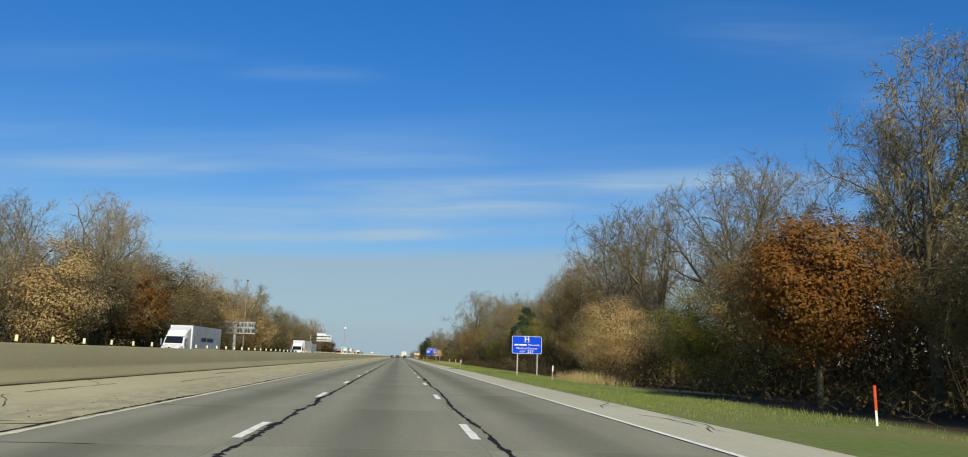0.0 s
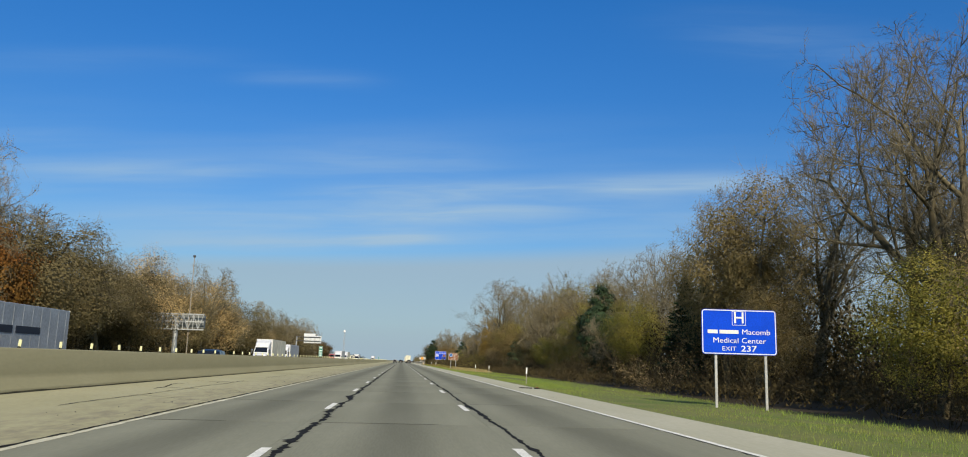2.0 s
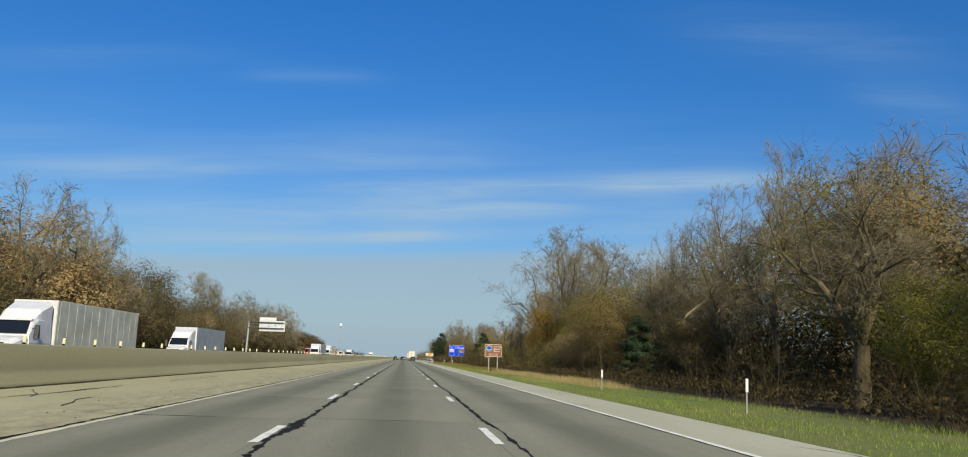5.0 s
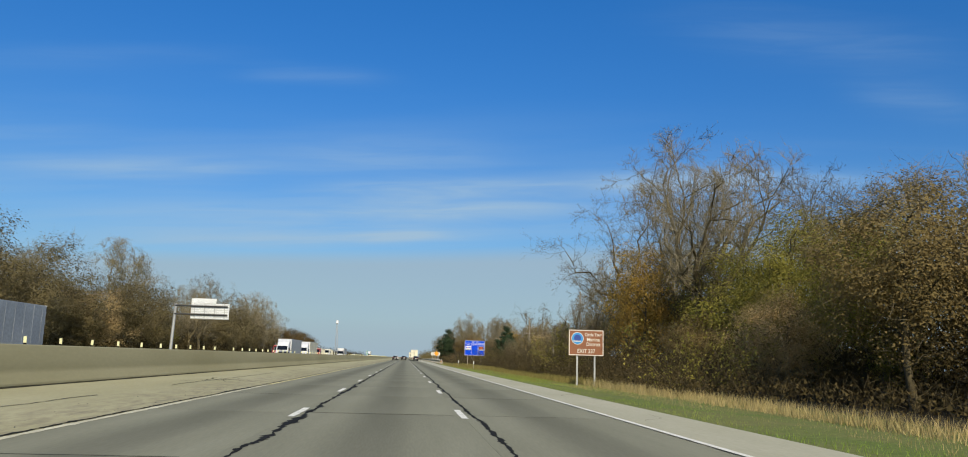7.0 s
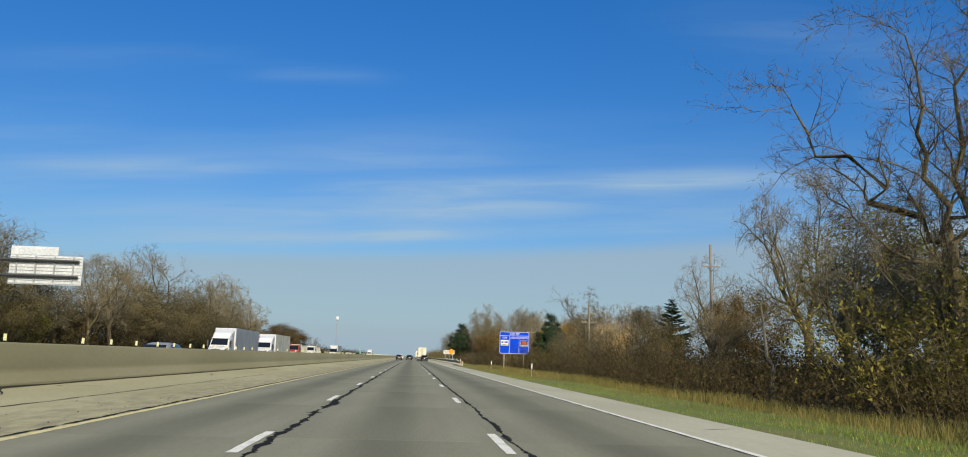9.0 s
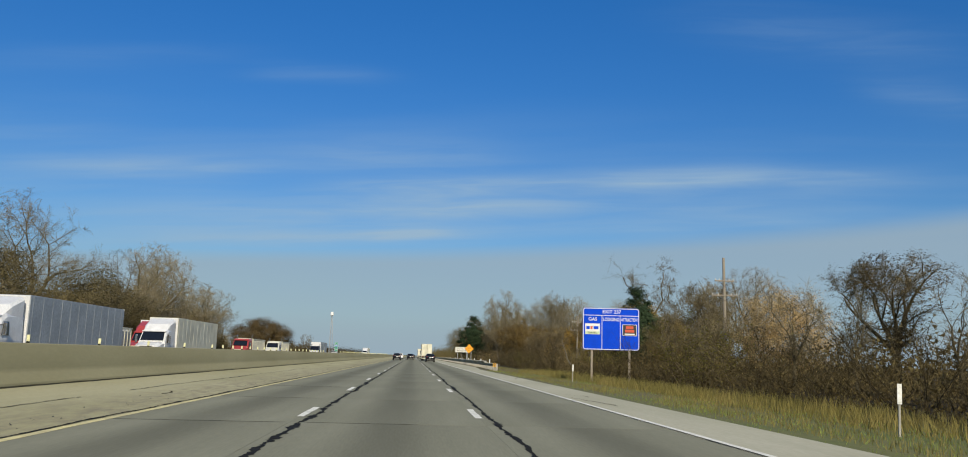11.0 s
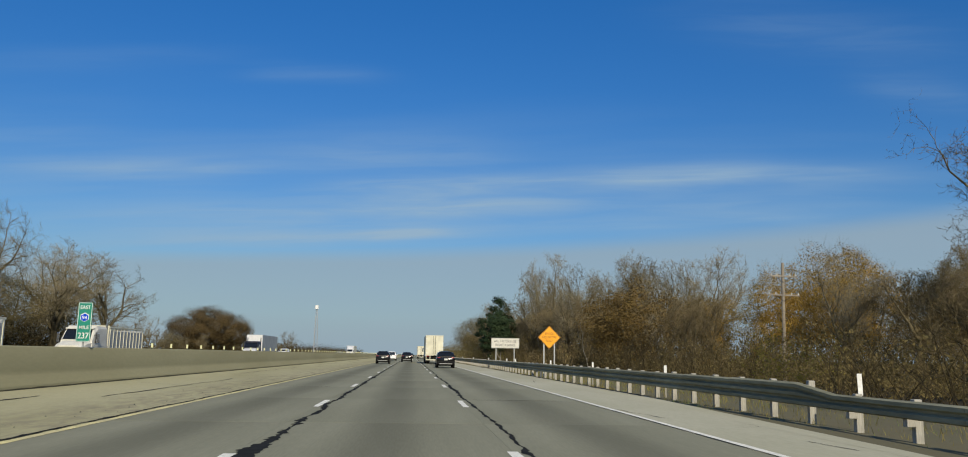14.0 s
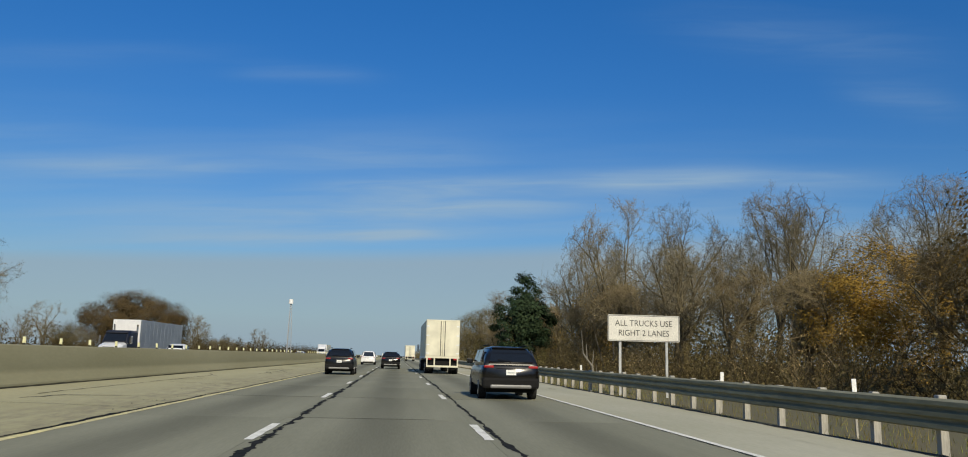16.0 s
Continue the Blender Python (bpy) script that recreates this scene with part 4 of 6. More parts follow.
bare_kind("bare_light", "slender bare tree inside the wood", (14, 15, 16), half=3.7, leaders=4, spread=0.5, **SLIGHT)
bare_kind("twiggy", "brown twiggy tree with a haze of fine shoots", (17, 18), M_SHOOT, M_LEAF_UMBER, "broadleaf_tree", 4.0, leaders=4, bole=1.5, last=4, spread=0.5, crook=0.12, lift=0.07, sprays=10, sprigs=7, fine=0.62, leaves=0.30, leaf_size=0.075)
leafy_kind("tan", "broadleaf_tree", "rounded tree with dry tan leaves", (51, 52), M_TWIG_PINK, M_LEAF_TAN, 4.3, low=0.04, clumps=105, per=330, leaf_size=0.10, twigs=8)
leafy_kind("brown", "broadleaf_tree", "tree with thinning dull brown leaves", (61, 62), M_TWIG, M_LEAF_BROWN, 4.0, low=0.20, clumps=90, per=430, leaf_size=0.090, twigs=6, gape=0.36)
leafy_kind("rust", "oak_tree", "oak still full of rust-red leaves", (71,), M_BRUSH, M_LEAF_RUST, 4.3, low=0.2, clumps=110, per=270, leaf_size=0.15, flat=0.6, top=0.8, twigs=3)
leafy_kind("dense", "oak_tree", "broad rounded oak full of dull rust leaves", (72,), M_BRUSH, M_LEAF_RUSSET, 8.0, low=0.06, clumps=190, per=460, leaf_size=0.135, flat=0.8, gape=0.12, big=0.17, twigs=2)
leafy_kind("russet", "broadleaf_tree", "wide tree with dark russet-brown leaves", (73,), M_BRUSH, M_LEAF_DARK, 4.3, low=0.12, clumps=90, per=220, leaf_size=0.13, gape=0.4, twigs=5)
leafy_kind("olive", "broadleaf_tree", "tree with fading olive and yellow leaves", (81, 82), M_BRUSH, M_LEAF_OLIVE, 4.0, low=0.12, clumps=90, per=430, leaf_size=0.090, twigs=4)
leafy_kind("gold", "broadleaf_tree", "tree with golden-brown autumn leaves", (91, 92), M_BRUSH, M_LEAF_GOLD, 3.8, low=0.08, clumps=90, per=260, leaf_size=0.112, twigs=6)
LITE = dict(low=0.05, clumps=56, per=300, leaf_size=0.122, limbs=9, twigs=4, big=0.34)
leafy_kind("brown_light", "broadleaf_tree", "dull brown tree inside the wood", (64, 65), M_TWIG, M_LEAF_UMBER, 3.8, **LITE)
leafy_kind("tan_light", "broadleaf_tree", "tan-leaved tree inside the wood", (54,), M_TWIG_PINK, M_LEAF_TAN, 3.8, **LITE)
leafy_kind("olive_light", "broadleaf_tree", "olive-leaved tree inside the wood", (84,), M_BRUSH, M_LEAF_OLIVE, 3.8, **LITE)
leafy_kind("gold_light", "broadleaf_tree", "golden-brown tree inside the wood", (94,), M_BRUSH, M_LEAF_GOLD, 3.8, **LITE)
kind("spruce", [tree_thing("spruce_tree", grow_conifer(sd), M_BARK, M_NEEDLE, M_NEEDLE, "dark green spruce among bare trees") for sd in (101, 102)], 10, 2.6)
leafy_kind("pine", "pine_tree", "dark green white pine with a ragged crown", (111, 112), M_NEEDLE, M_NEEDLE, 3.0, low=0.05, clumps=80, per=240, leaf_size=0.2, flat=0.62, gape=0.45, top=0.5, twigs=3)
kind("bush", [tree_thing("bush", grow_bush(sd), M_STEM_SHADE, M_STEM_SHADE, None, "leafless brown thicket bush", "bush", "stem") for sd in (121, 122, 123)], 4, 2.2)
kind("bush_tan", [tree_thing("bush", grow_bush(sd, leaves=0.5), M_BARK, M_TWIG_PINK, M_LEAF_TAN, "bush with dry tan leaves", "bush", "stem") for sd in (131,)], 4, 2.2)
kind("bush_brown", [tree_thing("bush", grow_bush(sd, leaves=0.4), M_STEM_SHADE, M_STEM_SHADE, M_LEAF_UMBER, "bush with dull brown leaves", "bush", "stem") for sd in (141, 142)], 4, 2.2)
kind("bush_olive", [tree_thing("bush", grow_bush(sd, leaves=0.9, branch=14, sprigs=9, leaf_size=0.13), M_BARK, M_BRUSH, M_LEAF_OLIVE, "bush with yellow-green leaves", "bush", "stem") for sd in (151,)], 4, 2.2)

tree_rng = random.Random(77)


def plant(k, x, y, height, half=None, turn=None):
    src, h0, w0 = tree_rng.choice(KINDS[k])
    sz = height / h0
    sw = sz * 1.15 if half is None else max(0.75 * sz, min(1.15 * half / w0, 1.2 * sz))
    m = Matrix.Translation((x, y, ground_z(x, y))) @ Euler((0, 0, tree_rng.uniform(0, 6.28) if turn is None else turn)).to_matrix().to_4x4() @ Matrix.Diagonal((sw, sw, sz, 1))
    ob = copy_thing(src, m)
    ob["group"] = "trees of the wood" if k.split("_")[0] != "bush" else "bushes of the wood's edge"
    return ob


# single trees that stand out: kind, x, y, height, half width
MARKED = [
    ("sparse", 24.5, 34, 17.6, 3.6), ("tall", 29.5, 33.5, 16.5, 3.6), ("brown", 24, 29, 8.5, 3.6), ("rust", 19.3, 34.6, 9.4, 3.8), ("bare", 27, 41, 16.5, 5.5), ("brown", 23.5, 49, 10.5, 4.0), ("olive", 21, 54, 8.0, 3.4),
    ("bare", 29, 62, 19.5, 6.0), ("bare", 30.5, 72, 21.5, 8.0), ("tan", 20, 73, 8.4, 4.7), ("tall", 26.5, 79, 19.0, 4.6), ("bare", 25.5, 88, 20.5, 7.4),
    ("bare", 28, 95, 20.5, 6.4), ("sparse", 28.5, 116, 17.5, 4.5), ("brown", 24, 105, 16.5, 4.8), ("bare", 27, 103, 18.5, 5.0), ("brown", 24.5, 111, 13.5, 4.4), ("sparse", 26, 115, 16.0, 4.2), ("spruce", 25, 117, 9.5, 1.7),
    ("spruce", 27, 122, 11.2, 2.0), ("spruce", 27, 127, 12.0, 2.1), ("olive", 25, 137, 10.2, 3.4), ("pine", 23.5, 146, 12.0, 2.6), ("bare", 36, 148, 17.0, 4.8),
    ("bare", 36, 163, 19.5, 5.8), ("olive", 20.5, 163, 6.2, 2.8), ("brown", 27, 176, 14.5, 5.4), ("sparse", 25.5, 187, 18.0, 4.2), ("bare", 35, 188, 20.0, 6.5),
    ("bare", 28, 199, 17.5, 4.4), ("brown", 23, 197, 8.0, 3.0), ("tall", 27, 212, 16.0, 4.0), ("pine", 22.5, 209, 6.6, 2.6), ("bare", 30, 221, 15.0, 4.0),
    ("olive", 25.5, 231, 11.6, 3.8), ("olive", 25, 240, 12.6, 4.2), ("tan", 22, 235, 6.6, 2.8), ("brown", 24.5, 256, 6.5, 3.0), ("bare", 26.8, 260, 24, 10.5), ("tall", 29.5, 275, 25, 7.0), ("bare", 34, 252, 19, 7.0),
    ("gold", 24, 269, 15.0, 4.2), ("bare", 19.5, 279, 9.2, 2.8), ("tall", 21, 275, 10.4, 2.8), ("old", 26.6, 281.6, 20.5, 6.9), ("bare", 33.5, 311, 19, 5.5), ("russet", 30, 314, 9.8, 3.6),
    ("spruce", 28, 330, 9.0, 2.8), ("bare", 35, 336, 15.0, 4.4), ("tan", 31, 365, 9.0, 4.4), ("brown", 27, 382, 7.2, 2.8), ("bush_olive", 19.8, 380.5, 3.7, 2.3), ("bush_olive", 20.6, 381.5, 3.2, 2.0),
    ("pine", 25.2, 388.5, 10.6, 2.6), ("pine", 26.2, 392.5, 8.8, 2.8), ("bare", 36, 397, 12.5, 3.8), ("bare", 35, 380, 12.0, 4.2), ("bare", 39, 389, 13.0, 4.6), ("forked", 40.6, 431, 16.6, 4.7), ("gold", 44, 462, 15.4, 4.2), ("gold", 45, 471, 14.2, 3.6), ("twiggy", 33, 425, 9.0, 3.6), ("twiggy", 33.5, 412, 8.6, 3.6), ("twiggy", 38, 419, 9.4, 4.0), ("brown", 41, 440, 10.0, 4.2), ("twiggy", 35.5, 436, 8.6, 3.8), ("brown", 46, 446, 11.0, 4.2), ("brown", 43, 425, 9.6, 4.0), ("bare", 36, 446, 11, 3.8),
    ("gold", 41, 452, 13.2, 3.8), ("twiggy", 29, 457, 8.4, 3.4), ("gold", 36, 460, 12.3, 2.8), ("russet", 21.4, 460, 10.6, 6.8), ("twiggy", 27, 473.5, 8.4, 4.0), ("bare", 36, 473, 15.0, 4.8),
    ("gold", 27, 481, 10.0, 4.0), ("twiggy", 24, 484, 7.6, 3.4), ("bare", 36, 489, 15.0, 4.4), ("bare", 40, 494, 16.5, 5.2), ("twiggy", 26, 500, 10.4, 4.4),
    ("bare", 36, 510, 19.0, 5.0), ("tall", 38, 516, 20.6, 4.4), ("bare", 31, 522, 14.5, 5.2), ("bare", 26.5, 513, 17.5, 5.0), ("bare", 26, 532, 21.5, 5.6), ("bare", 25, 547, 19.5, 5.0),
    ("bare", 38, 549, 20.5, 6.5), ("twiggy", 30, 553, 14.0, 6.0), ("bare", 33, 565, 21.0, 6.8), ("bare", 44, 560, 21, 6.5), ("bare", 43, 535, 19.5, 6), ("bare", 46, 522, 20, 6), ("bare", 34, 584, 20, 6.5), ("bare", 40, 600, 21, 7), ("pine", 19.8, 562, 15.6, 4.2), ("bare", 24, 640, 19, 7), ("brown", 26, 600, 17, 6), ("brown", 24, 662, 18, 7), ("brown", 23, 695, 17, 7), ("bare", 28, 575, 16.0, 5.4),
    # beyond the other carriageway
    ("brown", -43, 107, 12.2, 6.0), ("bare", -50, 113, 23, 8.0), ("bare", -50, 139, 28, 8.6), ("rust", -44.5, 140, 17.0, 6.0), ("bare", -52, 150, 28, 8.0), ("brown", -44.5, 168, 17.5, 6.4),
    ("brown", -46, 182, 16.5, 5.4), ("bare", -46, 190, 15, 5.0), ("brown", -46, 211, 16.0, 6.0), ("tan", -49, 216, 24, 7.0), ("sparse", -46, 248, 24.0, 7.0), ("pine", -42, 244, 10.3, 4.0),
    ("tan", -47, 232, 20, 6.5), ("brown", -46, 256, 17, 6.4), ("bare", -51, 266, 22, 7.6), ("bare", -46, 275, 12.6, 4.2), ("brown", -45, 291, 12.5, 4.4), ("bare", -50, 300, 14.6, 4.4),
    ("brown", -45, 306, 10.4, 4.4), ("sparse", -48.5, 330, 20.6, 5.8), ("bare", -49, 345, 17, 6.5), ("olive", -44, 342, 7.5, 3.6), ("brown", -47, 362, 10.7, 5.0), ("bare", -50, 381, 17.0, 6.4),
    ("bare", -53, 413, 22.6, 8.4), ("brown", -50, 438, 14.0, 6.4), ("bare", -50, 457, 21.5, 9.0), ("brown", -51, 452, 12.5, 7.0), ("bare", -60, 470, 22.2, 6.8), ("brown", -56, 474, 10.2, 5.4), ("bare", -58, 489, 19, 7.5),
    ("bare", -52, 507, 18, 8.2), ("brown", -53, 510, 13.5, 7.0), ("bare", -62, 500, 23.5, 9.0), ("brown", -58, 514, 8.3, 4.8), ("bare", -62, 529, 18.0, 6.0), ("bare", -65, 558, 22.0, 10.4), ("brown", -60, 556, 7.6, 5.4), ("dense", -61, 637, 16.6, 12.6),
    ("bare", -66, 588, 7.7, 4.4), ("bare", -72, 614, 11.6, 5.2), ("bare", -71, 739, 12.4, 7.0), ("bare", -76, 752, 15.5, 8.4), ("bare", -80, 918, 16, 8.4), ("bare", -82, 948, 13, 8),
]
for k, x, y, hh, w in MARKED:
    if (x < -40 or y > 520) and k in ("brown", "tan", "olive", "gold"):
        k += "_light"
    elif (x < -40 and y > 600 or y > 560) and k in ("bare", "tall"):
        k = "bare_light"
    plant(k, x, y, hh, w, 0.0 if k in ("old", "forked") else None)

# pale dead trunks leaning in the brush: foot, head, thickness
for foot, head, r in (((17.5, 459.5, -0.4), (16.6, 459.5, 4.4), 0.05), ((17, 383.0, -0.4), (15.5, 383.0, 3.2), 0.06), ((18, 283.8, -0.4), (17.5, 284.2, 4.4), 0.13), ((12.6, 486, -0.3), (11.2, 486, 1.7), 0.13),
                      ((26, 537, 2), (24.2, 537, 6.2), 0.12), ((27, 537, 1), (26.4, 536, 9.2), 0.13)):
    f_, h_ = Vector(foot), Vector(head)
    f_.z = ground_z(foot[0]) - 0.2
    g_ = Growth(int(foot[1]))
    pts = [f_.lerp(h_, k / 6) + Vector((g_.rng.gauss(0, 0.08), g_.rng.gauss(0, 0.08), 0)) * (k > 0) for k in range(7)]
    g_.limb(pts, r, r * 0.35, 7)
    for k in range(2, 7):
        d_ = around(g_.rng, (h_ - f_).normalized(), radians(g_.rng.uniform(30, 70)))
        g_.limb([pts[k], pts[k] + d_ * 0.5, pts[k] + d_ * g_.rng.uniform(0.7, 1.4) + Vector((0, 0, 0.1))], r * 0.35, r * 0.1, 4)
    e_ = tagged(root("dead_trunk", (0, 0, 0)), "pale bare dead trunk leaning in the brush", "dead tree", "dead trunks")
    raw_ob("trunk", g_.v, g_.f, M_SNAG, e_, smooth=True)

# the wood between them
FILL_R = (("brown_light", 3.0), ("bare_light", 3.6), ("tan_light", 0.5), ("olive_light", 0.9))
FILL_GOLD = (("twiggy", 2.4), ("bare_light", 3.0), ("brown_light", 1.2), ("gold_light", 1.4))
FILL_MID = (("twiggy", 3.0), ("bare_light", 2.0), ("brown_light", 2.0), ("olive_light", 0.6))
FILL_L = (("brown_light", 2.6), ("bare_light", 3.6), ("tan_light", 0.5))
FILL_FAR = (("brown_light", 1.8), ("bare_light", 4.0))


def clear_of(x, y, room, reach):
    """True where no marked tree stands in front of that spot."""
    return all(abs(m[2] - y) > room or m[1] < 0 or m[1] > reach for m in MARKED)


def pick(table):
    return tree_rng.choices([a for a, _ in table], [b for _, b in table])[0]


y = 14.0
while y < 640:
    low = 300 < y < 500
    near = y < 300
    for x in (tree_rng.uniform(21.5, 25.5), tree_rng.uniform(28, 35))[:1 + (tree_rng.random() < (0.95 if near else 0.6))]:
        yy = y + tree_rng.uniform(-3, 3)
        if x < 27 and (not clear_of(x, yy, 3.0, 28.5) or 243 < yy < 300) or x < 31 and 404 < yy < 450:
            continue
        k = pick(FILL_GOLD if y > 400 else FILL_MID if y > 295 else FILL_R)
        hh = tree_rng.uniform(5.5, 8.2) + (2.2 if x > 28 else 0) if low else tree_rng.uniform(8.5, 13) + (x - 22) * (0.55 if near else 0.2)
        if near and x < 27:
            k = k.replace("_light", "")
        if 40 < yy < 152:
            hh *= 0.72
            k = "bare_light" if x > 27 else k
        plant(k, x, yy, hh)
    y += tree_rng.uniform(7.0, 9.6) if y < 520 else tree_rng.uniform(11, 15)
y = 95.0
while y < 900:
    edge = -43 - max(0, y - 380) * 0.07
    for dx in (tree_rng.uniform(-3, 2), tree_rng.uniform(-12, -6))[:1 + (tree_rng.random() < (0.95 if y < 300 else 0.6))]:
        plant(pick(FILL_L if y < 380 else FILL_FAR), edge + dx, y, tree_rng.uniform(11, 17) * (1.25 if y < 240 else 1.05 if y < 280 else 0.92 if y < 470 else 0.82 if y < 515 else 0.5))
    y += tree_rng.uniform(6.5, 9.5) if y < 480 else tree_rng.uniform(9, 14)
y = 92.0
while y < 330:
    plant(pick(FILL_L), tree_rng.uniform(-66, -57), y, tree_rng.uniform(17, 22))
    y += tree_rng.uniform(8, 11)
y = 12.0
while y < 620:
    k = tree_rng.choices(("bush", "bush_tan", "bush_brown", "bush_olive"), (5, 0.7, 2, 0.5))[0]
    inner = 17.2 if y < 130 else 15.6 if y < 228 else 14.4 if y < 300 else 15.8 if y < 440 else 17.5
    if y < 230 and tree_rng.random() < 0.6:
        y += 2.0
        continue
    if clear_of(inner, y, 2.2, 23.8) and not 364 < y < 381:
        plant(k, inner + tree_rng.uniform(0, 2.5), y, tree_rng.uniform(2.2, 5.0), None)
    y += tree_rng.uniform(2.2, 3.6) if y < 480 else tree_rng.uniform(3.2, 5)
for e, *_ in [s for v in KINDS.values() for s in v]:
    for o in (*e.children_recursive, e):
        bpy.data.objects.remove(o)


def thicket(name, rows, twig, leaf, label, seed):
    """Dense undergrowth too fine to count: rows of (x0, x1, y0, y1, height, number of sprays, their size)."""
    r = np.random.default_rng(seed)
    V, F, mi = [], [], []
    base = 0
    for x0, x1, ya, yb, hgt, n, big in rows:
        px_, py_ = r.uniform(x0, x1, n), r.uniform(ya, yb, n)
        top = hgt * (0.55 + 0.45 * np.sin(py_ * 0.31 + px_) * np.sin(py_ * 0.113 + 1.7) + r.uniform(-0.1, 0.25, n))
        pz = r.uniform(0, 1, n) ** 0.8 * np.maximum(top, 0.8)
        d = r.normal(0, 1, (n, 3))
        d[:, 2] = np.abs(d[:, 2]) + 0.3
        d /= np.linalg.norm(d, axis=1)[:, None]
        s = np.cross(d, r.normal(0, 1, (n, 3)))
        s /= np.linalg.norm(s, axis=1)[:, None]
        isleaf = r.random(n) < ((0.3 if ya > 290 else 0.5) if hgt < 4 else 0.9)
        ln = np.where(isleaf, r.uniform(0.10, 0.22, n), r.uniform(0.4, 1.0, n)) * big
        w = np.where(isleaf, ln * 0.38, r.uniform(0.006, 0.013, n) * big)
        gz = np.array([ground_z(a) for a in px_])
        p = np.stack([px_, py_, pz + gz], 1)
        q = np.stack([p - s * w[:, None], p + s * w[:, None], p + d * ln[:, None]], 1).reshape(-1, 3)
        V.append(q)
        F.append(np.arange(3 * n).reshape(-1, 3) + base)
        mi.append(isleaf.astype(np.int32))
        base += 3 * n
    V, F, mi = np.concatenate(V), np.concatenate(F), np.concatenate(mi)
    ob = raw_ob(name, V.tolist(), F.tolist(), twig)
    ob.data.materials.append(leaf)
    ob.data.polygons.foreach_set("material_index", mi)
    return tagged(ob, label, "undergrowth", kind="stuff")


# low growth in colours darkened to stand for shade beneath the trees
thicket("undergrowth_right", [(16.0, 21.5, 8, 130, 1.2, 7000, 0.9), (14.8, 21.5, 130, 230, 1.3, 9000, 0.9), (21.5, 28, 8, 230, 2.6, 30000, 1.1), (13.4, 19, 228, 300, 1.9, 15000, 0.9), (19, 27, 230, 300, 3.2, 20000, 1.1), (15.4, 18, 300, 384, 1.6, 9000, 0.9), (25, 34, 8, 284, 7.0, 125000, 1.5), (34, 50, 8, 290, 8.0, 100000, 2.0), (27, 46, 290, 400, 4.2, 34000, 1.5)], M_STEM_SHADE, M_LEAF_SHADE,
        "dense brown undergrowth of twigs and dry leaves, darkened for deep shade", 3)
thicket("undergrowth_beyond", [(17.5, 28, 300, 640, 3.0, 70000, 1.1), (27, 46, 400, 500, 4.4, 32000, 1.5), (25, 46, 500, 660, 8.0, 60000, 1.7), (20, 60, 640, 1500, 10, 50000, 3.0)], M_BRUSH, M_LEAF_LITTER,
        "dense tan-brown undergrowth of twigs and dry leaves", 5)
thicket("undergrowth_left", [(-47, -40, 80, 400, 4.5, 54000, 1.4), (-62, -46, 80, 290, 11.0, 90000, 2.0), (-62, -45, 290, 400, 8.0, 40000, 1.9), (-64, -50, 400, 540, 5.0, 50000, 1.6), (-72, -56, 540, 700, 3.0, 20000, 1.6), (-110, -62, 640, 1500, 8, 56000, 3.0)], M_BRUSH, M_LEAF_SHADE,
        "dense brown undergrowth of twigs and dry leaves, darkened for deep shade", 4)


def blades(name, rows, material, label, seed):
    r = np.random.default_rng(seed)
    V, n_all = [], 0
    for x0, x1, ya, yb, h0, h1, n in rows:
        a, b = r.uniform(x0, x1, n), r.uniform(ya, yb, n)
        patch = np.array([noise.noise((u * 0.5, v * 0.16, seed)) for u, v in zip(a, b)])
        keep = patch > -0.35 + 0.5 * (r.random(n) - 0.5)
        a, b, patch = a[keep], b[keep], patch[keep]
        n = len(a)
        hh = r.uniform(h0, h1, n) * (1 + 0.5 * patch)
        th = r.uniform(0, 6.28, n)
        w = hh * 0.012 + 0.007
        lean_x, lean_y = r.normal(0, 0.3, n) * hh, r.normal(0, 0.3, n) * hh
        z = np.array([ground_z(u) for u in a]) - 0.03
        p0 = np.stack([a - np.cos(th) * w, b - np.sin(th) * w, z], 1)
        p1 = np.stack([a + np.cos(th) * w, b + np.sin(th) * w, z], 1)
        p2 = np.stack([a + lean_x, b + lean_y, z + hh], 1)
        V.append(np.stack([p0, p1, p2], 1).reshape(-1, 3))
        n_all += n
    V = np.concatenate(V)
    return tagged(raw_ob(name, V.tolist(), np.arange(3 * n_all).reshape(-1, 3).tolist(), material), label, "grass", kind="stuff")


blades("verge_grass", [(7.75, 13.5, 20, 310, 0.04, 0.14, 104000), (13.5, 16, 5, 310, 0.06, 0.2, 30000), (7.75, 14, 310, 384, 0.05, 0.14, 12000), (8.6, 16, 384, 620, 0.05, 0.16, 9000)],
       M_GRASS, "short green roadside grass", 21)
blades("dry_grass", [(13.8, 17.5, 57, 70, 0.3, 1.0, 2200), (12.2, 15, 185, 245, 0.15, 0.6, 12000), (9.8, 12.8, 190, 245, 0.05, 0.2, 5000)],
       M_DRY, "dry tan grass along the wood", 22)


blades("dull_grass", [(12.0, 15, 245, 300, 0.15, 0.55, 14000), (9.4, 12.8, 245, 300, 0.05, 0.2, 6000), (12.0, 17, 300, 390, 0.15, 0.65, 22000), (8.4, 12, 300, 386, 0.05, 0.2, 14000), (9.6, 15, 388, 620, 0.06, 0.34, 14000), (9.0, 9.6, 400, 600, 0.05, 0.24, 9000)],
       M_DRY_DULL, "dull brown-olive grass in front of the brush", 23)


